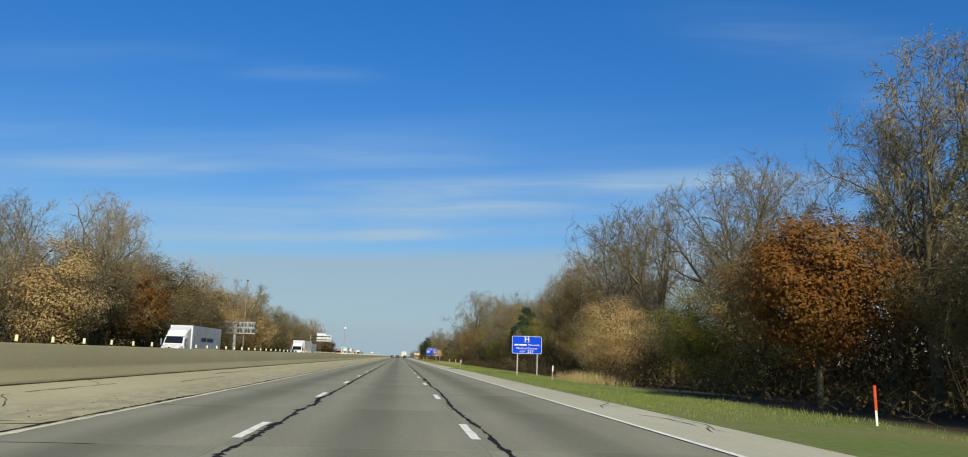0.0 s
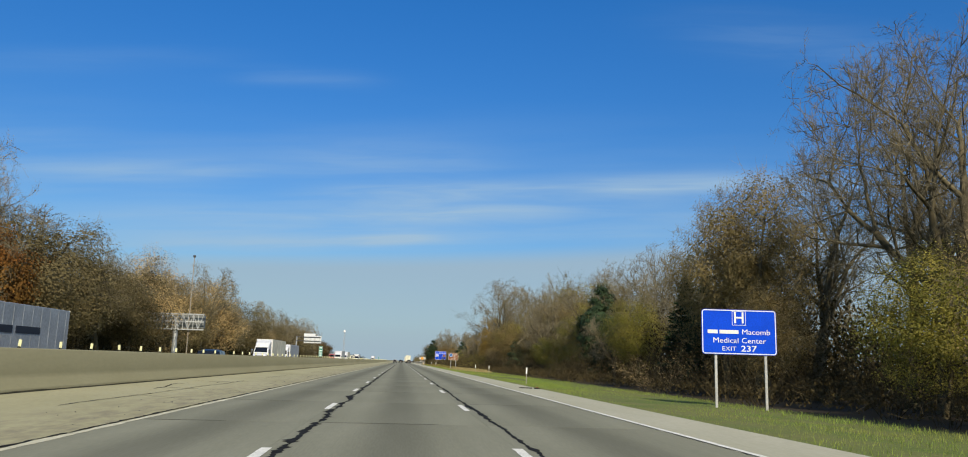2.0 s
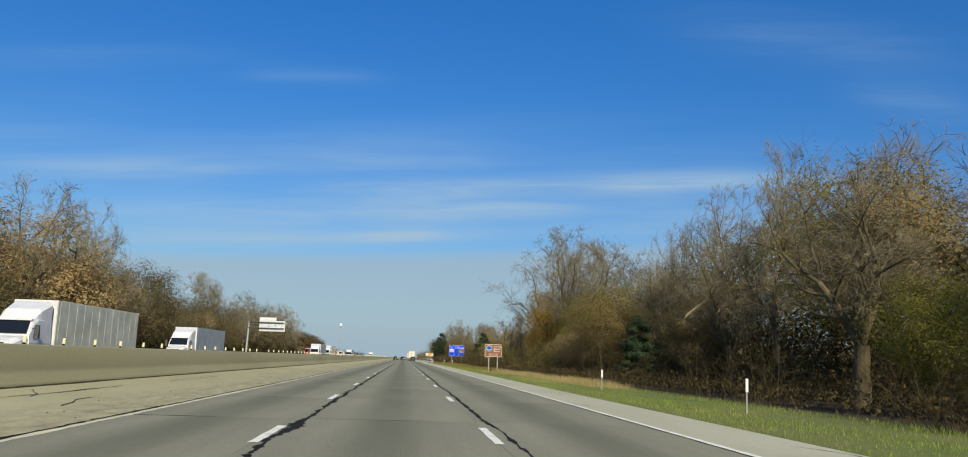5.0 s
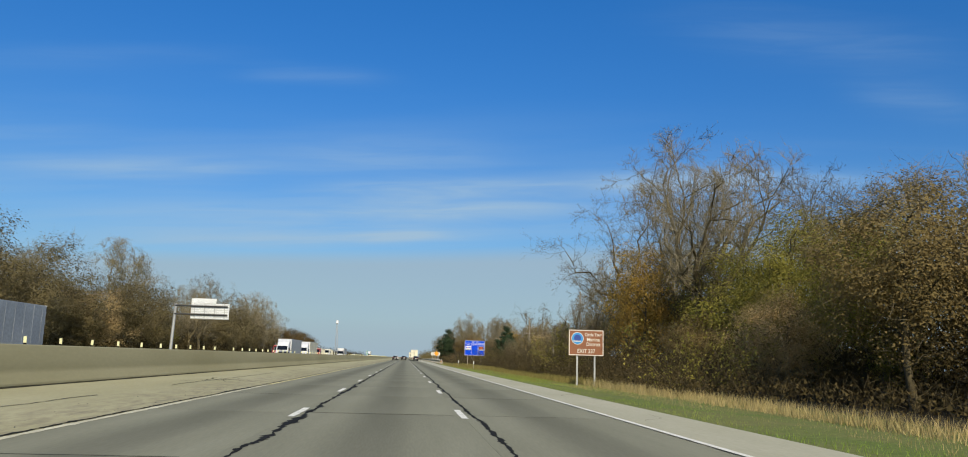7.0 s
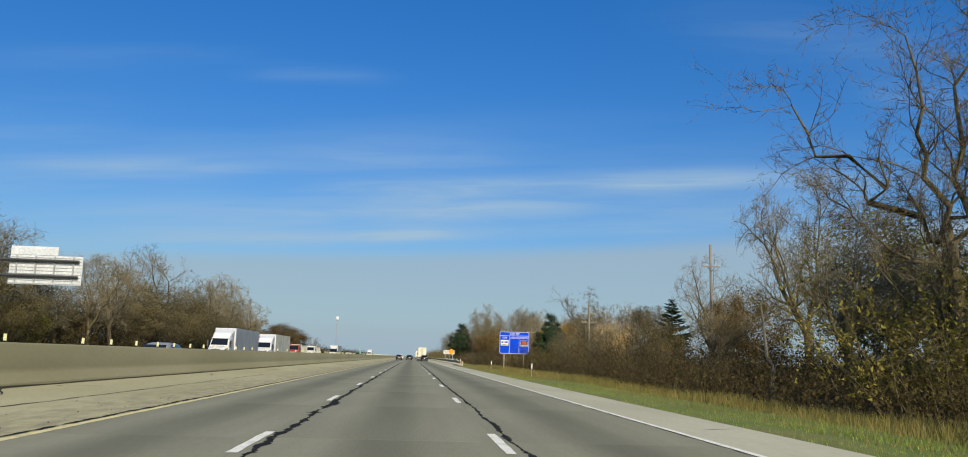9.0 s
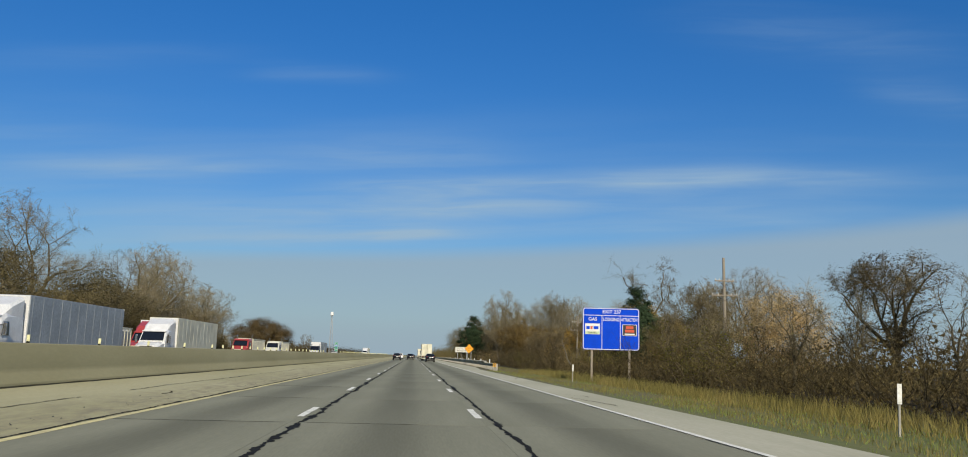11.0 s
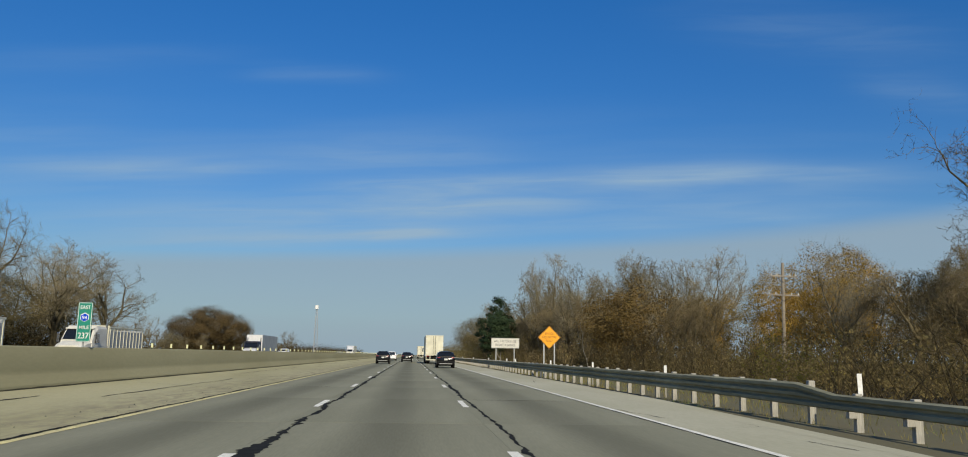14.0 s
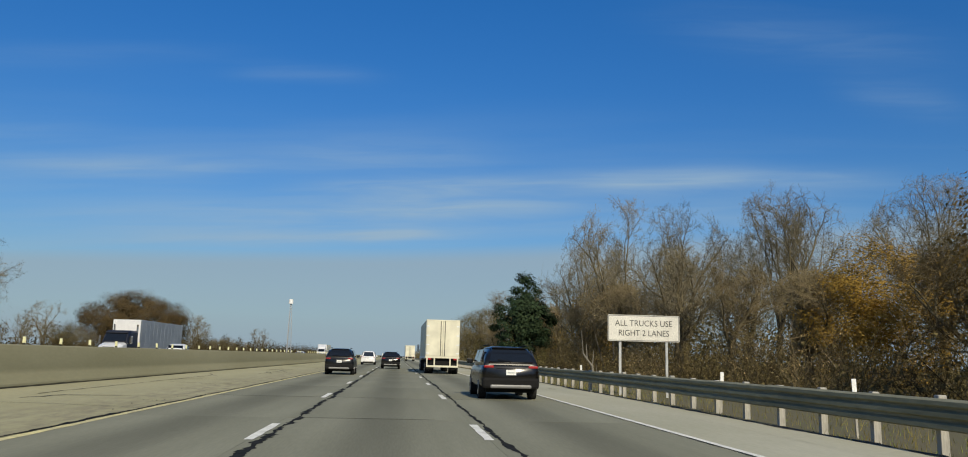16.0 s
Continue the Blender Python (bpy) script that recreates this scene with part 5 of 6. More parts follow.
# ---- things along the barrier ----
d_src = tagged(root("barrier_delineator"), "small yellow plastic delineator standing on the barrier", "delineator", "delineators on the barrier")
part("reflector", boxed(-0.040, 0.040, -0.014, 0.014, 0.03, 0.22, 0.006), M_YELLOW, d_src)
part("base", tubed((0, 0, 0), (0, 0, 0.05), 0.045, 0.04, 8), M_TRIM, d_src)
d_rng = random.Random(9)
for i in range(250):
    yy = 20.5 + 2.44 * i
    gap = 300 < yy < 345 and i % 2 or 395 < yy < 411
    if gap or d_rng.random() < 0.04:
        continue
    copy_thing(d_src, pose(-9.75, yy + d_rng.uniform(-0.1, 0.1), 1.33, d_rng.uniform(-4, 4), d_rng.uniform(-4, 4), d_rng.uniform(-12, 12)))
for o in (*d_src.children_recursive, d_src):
    bpy.data.objects.remove(o)


# ---- signs ----
def rim_plate(name, w, h, r, material, edge, parent, line=0.03, inset=0.02):
    """A sign panel with its border as a raised frame."""
    panel = part(name, plate(w, h, r, 0.025), material, parent)
    bm = bmesh.new()
    outer, inner, n = [], [], 6
    for ring, d in ((outer, inset), (inner, inset + line)):
        rr = max(r - d, 0.012)
        for cx, cz, a0 in ((w / 2 - d - rr, h / 2 - d - rr, 0), (-w / 2 + d + rr, h / 2 - d - rr, 90), (-w / 2 + d + rr, -h / 2 + d + rr, 180), (w / 2 - d - rr, -h / 2 + d + rr, 270)):
            for i in range(n + 1):
                a = radians(a0 + 90 * i / n)
                ring.append(bm.verts.new((cx + rr * math.cos(a), -0.004, cz + rr * math.sin(a))))
    for i in range(len(outer)):
        j = (i + 1) % len(outer)
        bm.faces.new((outer[i], outer[j], inner[j], inner[i]))
    part("border", bm, edge, panel)
    return panel


def post(parent, x, z_low, z_high, wide=0.10, y=0.06, material=None):
    """A steel U-channel post."""
    bm = bmesh.new()
    box(bm, x - wide / 2, x + wide / 2, y, y + 0.008, z_low, z_high)
    for s in (-1, 1):
        box(bm, x + s * wide / 2 - 0.004, x + s * wide / 2 + 0.004, y + 0.008, y + 0.05, z_low, z_high)
    return part("post", bm, material or M_GALV, parent)


def bars(parent, x, z, w, h, material, n=1):
    for i in range(n):
        part("lettering_bar", boxed(x - w / 2, x + w / 2, -0.007, -0.003, z - h / 2, z + h / 2), material, parent)


def sign_root(name, x, y, label, turn=0.0):
    return tagged(root(name, (x, y, ground_z(x)), turn), label, "road sign")


# hospital sign
g0 = -ground_z(14)
e = sign_root("hospital_sign", 13.95, 84.6, "blue hospital sign with white lettering on two posts", -3)
c = 2.82 + g0
panel = rim_plate("panel", 3.16, 1.86, 0.14, M_BLUE, M_WHITE, e, 0.035, 0.02)
panel.location = (0, 0, c)
for x0, x1, z0, z1 in ((-0.29, 0.29, 0.845, 0.86), (-0.29, 0.29, 0.28, 0.295), (-0.29, -0.275, 0.295, 0.845), (0.275, 0.29, 0.295, 0.845)):
    part("symbol_frame", boxed(x0, x1, -0.006, -0.003, z0, z1), M_WHITE, panel)
words("letter_h", "H", 0.66, (0, -0.006, 0.57), M_WHITE, panel, 0.40)
for x, w in ((-1.12, 0.42), (-0.43, 0.80)):
    bars(panel, x, 0.0, w, 0.15, M_WHITE)
words("place_name", "Macomb", 0.31, (0.71, -0.006, 0.0), M_WHITE, panel, 1.18, weight=-0.004)
words("medical_center", "Medical Center", 0.31, (0, -0.006, -0.36), M_WHITE, panel, 2.22, weight=-0.004)
words("exit_word", "EXIT", 0.25, (-0.44, -0.006, -0.70), M_WHITE, panel, 0.58, weight=-0.004)
words("exit_figures", "237", 0.34, (0.39, -0.006, -0.69), M_WHITE, panel, 0.66)
post(e, -0.98, -0.1, c + 0.9)
post(e, 1.12, -0.1, c + 0.9)

# brown attraction sign
e = sign_root("attraction_sign", 12.16, 242.2, "brown destination sign with white border on two posts", -4)
g0 = -ground_z(12.16)
c = 2.53 + g0
panel = rim_plate("panel", 2.28, 1.66, 0.05, M_BROWN, M_CREAM, e, 0.05, 0.012)
panel.location = (0, 0, c)
part("emblem", tubed((-0.57, -0.010, 0.27), (-0.57, -0.003, 0.27), 0.40, None, 28), M_CREAM, panel, "round emblem in two blues")
part("emblem_ring", tubed((-0.57, -0.014, 0.27), (-0.57, -0.008, 0.27), 0.37, None, 28), paint("emblem_light_blue", (0.03, 0.25, 0.60), 0.5), panel)
part("emblem_middle", tubed((-0.57, -0.018, 0.29), (-0.57, -0.012, 0.29), 0.23, None, 20), paint("emblem_dark_blue", (0.01, 0.05, 0.28), 0.5), panel)
part("emblem_wave", boxed(-0.84, -0.36, -0.020, -0.016, 0.06, 0.12), M_CREAM, panel)
words("line_one", "Circle Tour", 0.30, (0.46, -0.006, 0.52), M_CREAM, panel, 1.12)
words("line_two", "Marina", 0.32, (0.46, -0.006, 0.20), M_CREAM, panel, 0.84)
words("line_three", "District", 0.32, (0.46, -0.006, -0.10), M_CREAM, panel, 0.9)
words("exit_line", "EXIT 237", 0.36, (0, -0.006, -0.55), M_CREAM, panel, 1.16)
post(e, -0.57, -0.1, c + 0.8)
post(e, 0.57, -0.1, c + 0.8)

# blue services sign
e = sign_root("services_sign", 14.75, 358.6, "large blue motorway services sign with three columns", -4)
g0 = -ground_z(14.75)
c = 3.55 + g0
panel = rim_plate("panel", 4.15, 3.05, 0.20, M_BLUE, M_WHITE, e, 0.045, 0.02)
panel.location = (0, 0, c)
part("divider", boxed(-2.03, 2.03, -0.006, -0.003, 0.955, 0.995), M_WHITE, panel)
for x in (-0.67, 0.67):
    part("divider", boxed(x - 0.018, x + 0.018, -0.006, -0.003, -1.48, 0.955), M_WHITE, panel)
words("exit_line", "EXIT 237", 0.34, (0.05, -0.006, 1.24), M_WHITE, panel, 1.35)
words("gas", "GAS", 0.34, (-1.35, -0.006, 0.68), M_WHITE, panel, 0.62)
words("lodging", "LODGING", 0.34, (0, -0.006, 0.68), M_WHITE, panel, 1.18)
words("attraction", "ATTRACTION", 0.34, (1.34, -0.006, 0.68), M_WHITE, panel, 1.2)
logo = part("fuel_logo_board", plate(1.08, 0.78, 0.03, 0.01), M_WHITE, panel)
logo.location = (-1.36, -0.014, -0.02)
for x, w, mt in ((-0.33, 0.26, M_BLUE), (-0.08, 0.15, M_RED), (0.25, 0.36, M_BLUE)):
    part("logo_bar", boxed(x - w / 2, x + w / 2, -0.006, -0.002, -0.02, 0.20), mt, logo)
part("logo_strip", boxed(-0.53, 0.53, -0.004, -0.001, -0.37, -0.19), paint("logo_pale_green", (0.55, 0.68, 0.42), 0.5), logo)
words("diesel", "DIESEL", 0.18, (0, -0.008, -0.28), M_BLACK, logo, 0.64)
logo = part("attraction_logo_board", plate(1.05, 0.82, 0.05, 0.01), M_WHITE, panel)
logo.location = (1.36, -0.014, -0.06)
part("logo_field", boxed(-0.49, 0.49, -0.004, -0.001, -0.38, 0.38), M_BLACK, logo)
for z, w, hh, mt in ((0.20, 0.55, 0.20, M_RED), (-0.06, 0.66, 0.20, M_RED), (-0.29, 0.74, 0.09, M_WHITE)):
    part("logo_bar", boxed(-w / 2, w / 2, -0.008, -0.005, z - hh / 2, z + hh / 2), mt, logo)
post(e, -1.4, -0.1, c + 1.4, 0.14, material=M_POLE)
post(e, 1.35, -0.1, c + 1.4, 0.14, material=M_POLE)

# orange diamond
e = sign_root("bridge_ice_sign", 9.85, 437.8, "orange-yellow diamond warning sign on two posts", -3)
g0 = -ground_z(9.85)
c = 2.61 + g0
panel = rim_plate("panel", 1.10, 1.10, 0.06, M_ORANGE, M_BLACK, e, 0.018, 0.02)
panel.matrix_basis = pose(0, 0, c, 0, 45, 0)
for body, z, w in (("BRIDGE", 0.25, 0.56), ("ICES BEFORE", 0.0, 0.98), ("ROAD", -0.25, 0.42)):
    o = words("legend", body, 0.22, (0, -0.006, z), M_LEGEND, e, w, weight=-0.006)
    o.location.z = c
    o.parent = panel
    o.matrix_basis = panel.matrix_basis.inverted() @ pose(0, 0, c)
post(e, -0.36, -0.1, c - 0.36, 0.08)
post(e, 0.36, -0.1, c - 0.36, 0.08)

# white trucks sign
e = sign_root("truck_lane_sign", 10.9, 473.1, "white sign with black lettering on two posts", -3)
g0 = -ground_z(10.9)
c = 2.72 + g0
panel = rim_plate("panel", 3.14, 1.13, 0.05, M_CREAM, M_BLACK, e, 0.02, 0.025)
panel.location = (0, 0, c)
words("line_one", "ALL TRUCKS USE", 0.37, (0, -0.006, 0.20), M_BLACK, panel, 2.5, weight=-0.003)
words("line_two", "RIGHT 2 LANES", 0.37, (0, -0.006, -0.22), M_BLACK, panel, 2.2, weight=-0.003)
post(e, -1.02, -0.1, c + 0.5)
post(e, 1.02, -0.1, c + 0.5)


# green distance markers on the barrier
def mile_sign(y, readable):
    e = tagged(root("mile_marker_sign", (-9.75, y, 1.33)), "narrow green distance sign mounted on the barrier", "road sign", "mile marker signs")
    part("post", tubed((0, 0.05, 0), (0, 0.05, 1.3), 0.03, None, 8), M_GALV, e)
    panel = rim_plate("panel", 0.43, 1.22, 0.04, M_GREEN, M_WHITE, e, 0.014, 0.010)
    panel.location = (0, 0, 0.78)
    if readable:
        words("direction_word", "EAST", 0.16, (0, -0.006, 0.45), M_WHITE, panel, 0.30)
        words("distance_word", "MILE", 0.15, (0, -0.006, -0.17), M_WHITE, panel, 0.29)
        words("mile_number", "237", 0.26, (0, -0.006, -0.43), M_WHITE, panel, 0.33)
        part("shield", tubed((0, -0.010, 0.15), (0, -0.003, 0.15), 0.145, None, 6), M_WHITE, panel)
        part("shield_field", tubed((0, -0.013, 0.14), (0, -0.008, 0.14), 0.125, None, 6), M_BLUE, panel)
        words("route_number", "94", 0.15, (0, -0.018, 0.13), M_WHITE, panel, 0.15)
    else:
        for z in (0.42, 0.08, -0.2, -0.45):
            bars(panel, 0, z, 0.28, 0.13, M_WHITE)
    return e


mile_sign(408.9, True)
mile_sign(152.0, False)


# white roadside posts
def marker_post(x, y, h=1.15, label="slim roadside delineator post with a white top", top=None):
    e = tagged(root("marker_post", (x, y, ground_z(x)), 0), label, "delineator", "roadside delineator posts")
    e.rotation_euler = (random.uniform(-0.03, 0.03), random.uniform(-0.04, 0.04), random.uniform(-0.3, 0.3))
    if top:
        part("blade", boxed(-0.045, 0.045, -0.012, 0.012, -0.1, h, 0.008), M_WHITE, e)
        part("sleeve", boxed(-0.05, 0.05, -0.02, 0.02, h * 0.38, h + 0.01, 0.008), top, e, "orange-red sleeve")
    else:
        part("stake", boxed(-0.025, 0.025, -0.02, 0.02, -0.1, h - 0.02, 0.006), M_POST_WOOD, e)
        part("reflector", boxed(-0.05, 0.05, -0.03, -0.02, h - 0.45, h, 0.004), M_WHITE, e)


marker_post(14.6, 22.8, 1.15, "slim delineator post with an orange upper half", M_RED)
for x, y in ((12.2, 61), (8.9, 109.5), (11.8, 161), (11.8, 181), (11.2, 355), (11.2, 318)):
    marker_post(x, y)
for y in (399, 412, 424, 436.5, 455, 462, 480, 505, 530):
    marker_post(9.75, y, 1.2, "white delineator post behind the guardrail")

# ---- guardrail ----
rail = tagged(root("guardrail", (9.15, 386.9, 0)), "weathered steel beam guardrail on pale wooden posts", "guardrail", kind="structure")
W2 = [(0.00, 0.0), (-0.08, 0.03), (-0.08, 0.10), (0.0, 0.14), (0.0, 0.18), (-0.08, 0.22), (-0.08, 0.29), (0.0, 0.32)]
W3 = [(0.00, 0.0), (-0.08, 0.03), (-0.08, 0.10), (0.0, 0.14), (0.0, 0.18), (-0.08, 0.22), (-0.08, 0.29), (0.0, 0.33), (0.0, 0.36), (-0.08, 0.40), (-0.08, 0.47), (0.0, 0.51)]


def beam(sections):
    """sections: (y, z, profile) joined along the run; thin steel with two faces."""
    vs, fs = [], []
    for j, (y, z, pr) in enumerate(sections):
        for dx in (0, 0.012):
            vs += [(x + dx, y, z + q) for x, q in pr]
        w = len(sections[0][2])
        if j:
            o = (j - 1) * 2 * w
            for s in (0, w):
                for k in range(w - 1):
                    fs.append((o + s + k, o + s + k + 1, o + 2 * w + s + k + 1, o + 2 * w + s + k))
            for k in (0, w - 1):
                fs.append((o + k, o + w + k, o + 3 * w + k, o + 2 * w + k))
    return vs, fs


def grown(p):
    """The two-wave profile with its points spread to match the three-wave one."""
    return p[:4] + [(0.0, 0.145), (0.0, 0.15), (0.0, 0.16), (0.0, 0.17)] + p[4:]


for k in range(3):
    vs, fs = beam([(4 * k + 0.02 * (k > 0), 0.30, W2), (4 * k + 4.0, 0.30, W2)])
    raw_ob("rail_beam", vs, fs, M_RAIL, rail)
vs, fs = beam([(12.0, 0.30, grown(W2)), (13.6, 0.30, W3)])
raw_ob("rail_beam", vs, fs, M_RAIL, rail)
y = 13.6
while y < 235:
    vs, fs = beam([(y, 0.30, W3), (y + 3.83, 0.30 + random.uniform(-0.012, 0.012), W3)])
    raw_ob("rail_beam", vs, fs, M_RAIL, rail)
    y += 3.81
post_me = None
for i in range(124):
    bm = boxed(-0.075, 0.075, -0.065, 0.065, -0.6, 0.0, 0.012)
    if post_me is None:
        p_ob = part("rail_post", bm, M_POST_WOOD, rail)
        b_ob = part("block", boxed(-0.08, 0.10, -0.07, 0.07, -0.45, -0.06, 0.01), M_POST_WOOD, rail)
        post_me, block_me = p_ob.data, b_ob.data
    else:
        bm.free()
        p_ob, b_ob = new("rail_post", post_me), new("block", block_me)
        p_ob.parent = b_ob.parent = rail
    top = 0.63 if i < 7 else 0.84
    p_ob.matrix_basis = Matrix.Translation((0.25, 0.2 + 1.905 * i, top + random.uniform(-0.02, 0.02))) @ Matrix.Diagonal((1, 1, (top + 0.35) / 0.6, 1))
    b_ob.location = (0.10, 0.2 + 1.905 * i, top - 0.02)
end = part("end_marker", boxed(-0.22, 0.12, -0.07, -0.04, 0.26, 0.66, 0.01), M_HAZARD, rail, "orange-yellow end plate with black slanting stripes")
for k in range(3):
    bm = boxed(-0.21, 0.11, -0.078, -0.072, -0.03, 0.03)
    bmesh.ops.rotate(bm, cent=(-0.05, -0.075, 0), matrix=Matrix.Rotation(radians(35), 3, "Y"), verts=bm.verts)
    bmesh.ops.translate(bm, vec=(0, 0, 0.32 + 0.14 * k), verts=bm.verts)
    part("stripe", bm, M_BLACK, end)


# ---- utility poles ----
def utility_pole(x, y, h, arms, lean=0.0):
    e = tagged(root("utility_pole", (x, y, ground_z(x)), 0), "weathered wooden utility pole with crossarms among the trees", "utility pole", "utility poles")
    e.rotation_euler[1] = lean
    part("pole", tubed((0, 0, -0.3), (0, 0, h), 0.17, 0.11, 10), M_POLE, e)
    for z, w in arms:
        arm = part("crossarm", boxed(-w / 2, w / 2, -0.17, -0.07, z - 0.07, z + 0.05, 0.01), M_POLE, e)
        for s in (-0.92, -0.5, 0.5, 0.92):
            part("insulator", tubed((s * w / 2, -0.12, z + 0.05), (s * w / 2, -0.12, z + 0.2), 0.05, 0.03, 8), M_CREAM, arm)
        for s in (-1, 1):
            part("brace", tubed((s * w * 0.28, -0.14, z - 0.06), (0, -0.14, z - 0.5), 0.02, None, 5), M_STEEL_DK, e)


utility_pole(29.7, 444.4, 9.7, ((8.6, 2.2), (7.1, 2.6)), 0.02)
utility_pole(28.6, 319.8, 13.3, ((11.2, 1.6),))
utility_pole(28.0, 370.4, 11.3, ((9.2, 1.8), (7.9, 2.4)))

# ---- across the other carriageway ----
e = tagged(root("message_sign_gantry", (-36.6, 187.5, ground_z(-36.6))), "back of a grey electronic message sign on a thick column", "road sign")
part("column", tubed((0, 0, -0.2), (0, 0, 7.6), 0.42, 0.36, 14), M_GALV, e)
part("cabinet", boxed(-5.2, 4.3, 0.5, 1.3, 5.9, 8.0, 0.04), paint("cabinet_grey", (0.16, 0.17, 0.16), 0.6), e, "grey cabinet seen from behind")
for z in (5.65, 6.9, 8.1):
    part("truss_chord", boxed(-5.4, 4.5, -0.55, -0.41, z - 0.10, z + 0.10, 0.01), M_GALV, e)
for i in range(12):
    x0, x1 = -5.3 + 9.7 * i / 12, -5.3 + 9.7 * (i + 1) / 12
    part("truss_web", tubed((x0, -0.48, 5.65 if i % 2 else 8.1), (x1, -0.48, 8.1 if i % 2 else 5.65), 0.06, None, 6), M_GALV, e)
    part("truss_upright", boxed(x0 - 0.05, x0 + 0.05, -0.5, -0.42, 5.65, 8.1), M_GALV, e)
for x in (-4.6, -1.2, 1.2, 3.8):
    part("bracket", boxed(x - 0.08, x + 0.08, -0.4, 0.55, 6.8, 7.0), M_GALV, e)
e = tagged(root("camera_mast", (-34.6, 187.5, ground_z(-34.6))), "slender steel camera mast beside the message sign", "mast")
part("mast", tubed((0, 0, -0.2), (0, 0, 17.5), 0.11, 0.06, 8), M_POLE, e)
part("camera_box", boxed(-0.2, 0.2, -0.15, 0.15, 17.4, 17.75, 0.04), M_STEEL_DK, e)

e = tagged(root("cantilever_sign", (-33, 309.8, ground_z(-33))), "back of a pale exit sign on a cantilever arm", "road sign")
part("column", tubed((0, 0, -0.2), (0.25, 0, 8.2), 0.24, 0.19, 12), M_GALV, e)
for z in (6.75, 7.95):
    part("arm", tubed((0.2, -0.15, z), (7.6, -0.15, z), 0.12, 0.10, 8), M_STEEL_DK, e)
panel = part("panel", boxed(2.4, 7.8, 0.05, 0.11, 6.1, 8.35, 0.02), M_ALU, e, "pale ribbed aluminium back of the sign")
part("exit_tab", boxed(2.4, 5.9, 0.05, 0.11, 8.37, 9.05, 0.02), M_ALU, e)
for k in range(9):
    part("rib", boxed(2.45, 7.75, 0.015, 0.05, 6.16 + 0.25 * k, 6.20 + 0.25 * k), M_GALV, panel)
for k in range(4):
    part("hanger", boxed(2.9 + 1.4 * k, 3.0 + 1.4 * k, -0.06, 0.02, 6.3, 8.3), M_GALV, e)

e = tagged(root("lattice_tower", (-59, 890, -0.4)), "far steel lattice mast with a pale head", "tower")
for a in range(3):
    t0 = 2.094 * a
    part("leg", tubed((1.6 * math.cos(t0), 1.6 * math.sin(t0), 0), (0.5 * math.cos(t0), 0.5 * math.sin(t0), 29), 0.16, 0.12, 6), M_GALV, e)
for k in range(14):
    r0, r1, z = 1.6 - 1.1 * k / 14, 1.6 - 1.1 * (k + 1) / 14, 29 * k / 14
    for a in range(3):
        t0, t1 = 2.094 * a, 2.094 * (a + 1)
        part("lattice_bar", tubed((r0 * math.cos(t0), r0 * math.sin(t0), z), (r1 * math.cos(t1), r1 * math.sin(t1), z + 29 / 14), 0.07, None, 5), M_GALV, e)
part("head", tubed((0, 0, 28.6), (0, 0, 31), 1.3, 1.1, 14), M_WHITE, e)

# a shred of tyre and a broken cone on the shoulder
e = tagged(root("fallen_cone", (7.45, 96.2, -0.045), 70), "flattened rusty brown cone lying on the shoulder", "road debris")
part("cone", tubed((0, 0, 0.05), (0.42, 0.05, 0.035), 0.07, 0.025, 10), M_BROWN, e)
part("foot", boxed(-0.08, 0.02, -0.16, 0.16, 0.0, 0.06, 0.02), M_TRIM, e)
part("stick", tubed((0.1, 0.3, 0.03), (0.02, 1.0, 0.03), 0.025, None, 6), M_TRIM, e)


# ---- vehicles ----
def loft(sections, cap=True):
    """Joins rings of equal length into a closed skin."""
    bm = bmesh.new()
    rings = [[bm.verts.new(p) for p in s] for s in sections]
    n = len(rings[0])
    for a, b in zip(rings, rings[1:]):
        for k in range(n):
            bm.faces.new((a[k], a[(k + 1) % n], b[(k + 1) % n], b[k]))
    if cap:
        bm.faces.new(rings[0])
        bm.faces.new(rings[-1])
    bmesh.ops.recalc_face_normals(bm, faces=bm.faces)
    return bm


def mirror_ring(half, y):
    return [(x, y, z) for x, z in half] + [(-x, y, z) for x, z in reversed(half)]


def wheel(parent, x, y, r, w, rim_r=0.62, name="wheel"):
    e = part(name, tubed((x - w / 2, y, r), (x + w / 2, y, r), r, None, 22), M_TYRE, parent)
    s = 1 if x > 0 else -1
    xo = x + s * w / 2
    rim = part("rim", tubed((xo - s * 0.02, y, r), (xo + s * 0.012, y, r), r * rim_r, None, 18), M_RIM, e)
    part("hub", tubed((xo, y, r), (xo + s * 0.025, y, r), r * 0.2, None, 10), M_TRIM, rim)
    return e


def quad_plate(name, pts, material, parent, lift=0.012, label=""):
    """A thin pane a little proud of the skin below it."""
    a, b, c_, d = [Vector(p) for p in pts]
    nrm = (b - a).cross(d - a).normalized()
    bm = bmesh.new()
    lo = [bm.verts.new(p) for p in (a, b, c_, d)]
    hi = [bm.verts.new(p + nrm * lift) for p in (a, b, c_, d)]
    bm.faces.new(hi)
    for k in range(4):
        bm.faces.new((lo[k], lo[(k + 1) % 4], hi[(k + 1) % 4], hi[k]))
    return part(name, bm, material, parent, label)


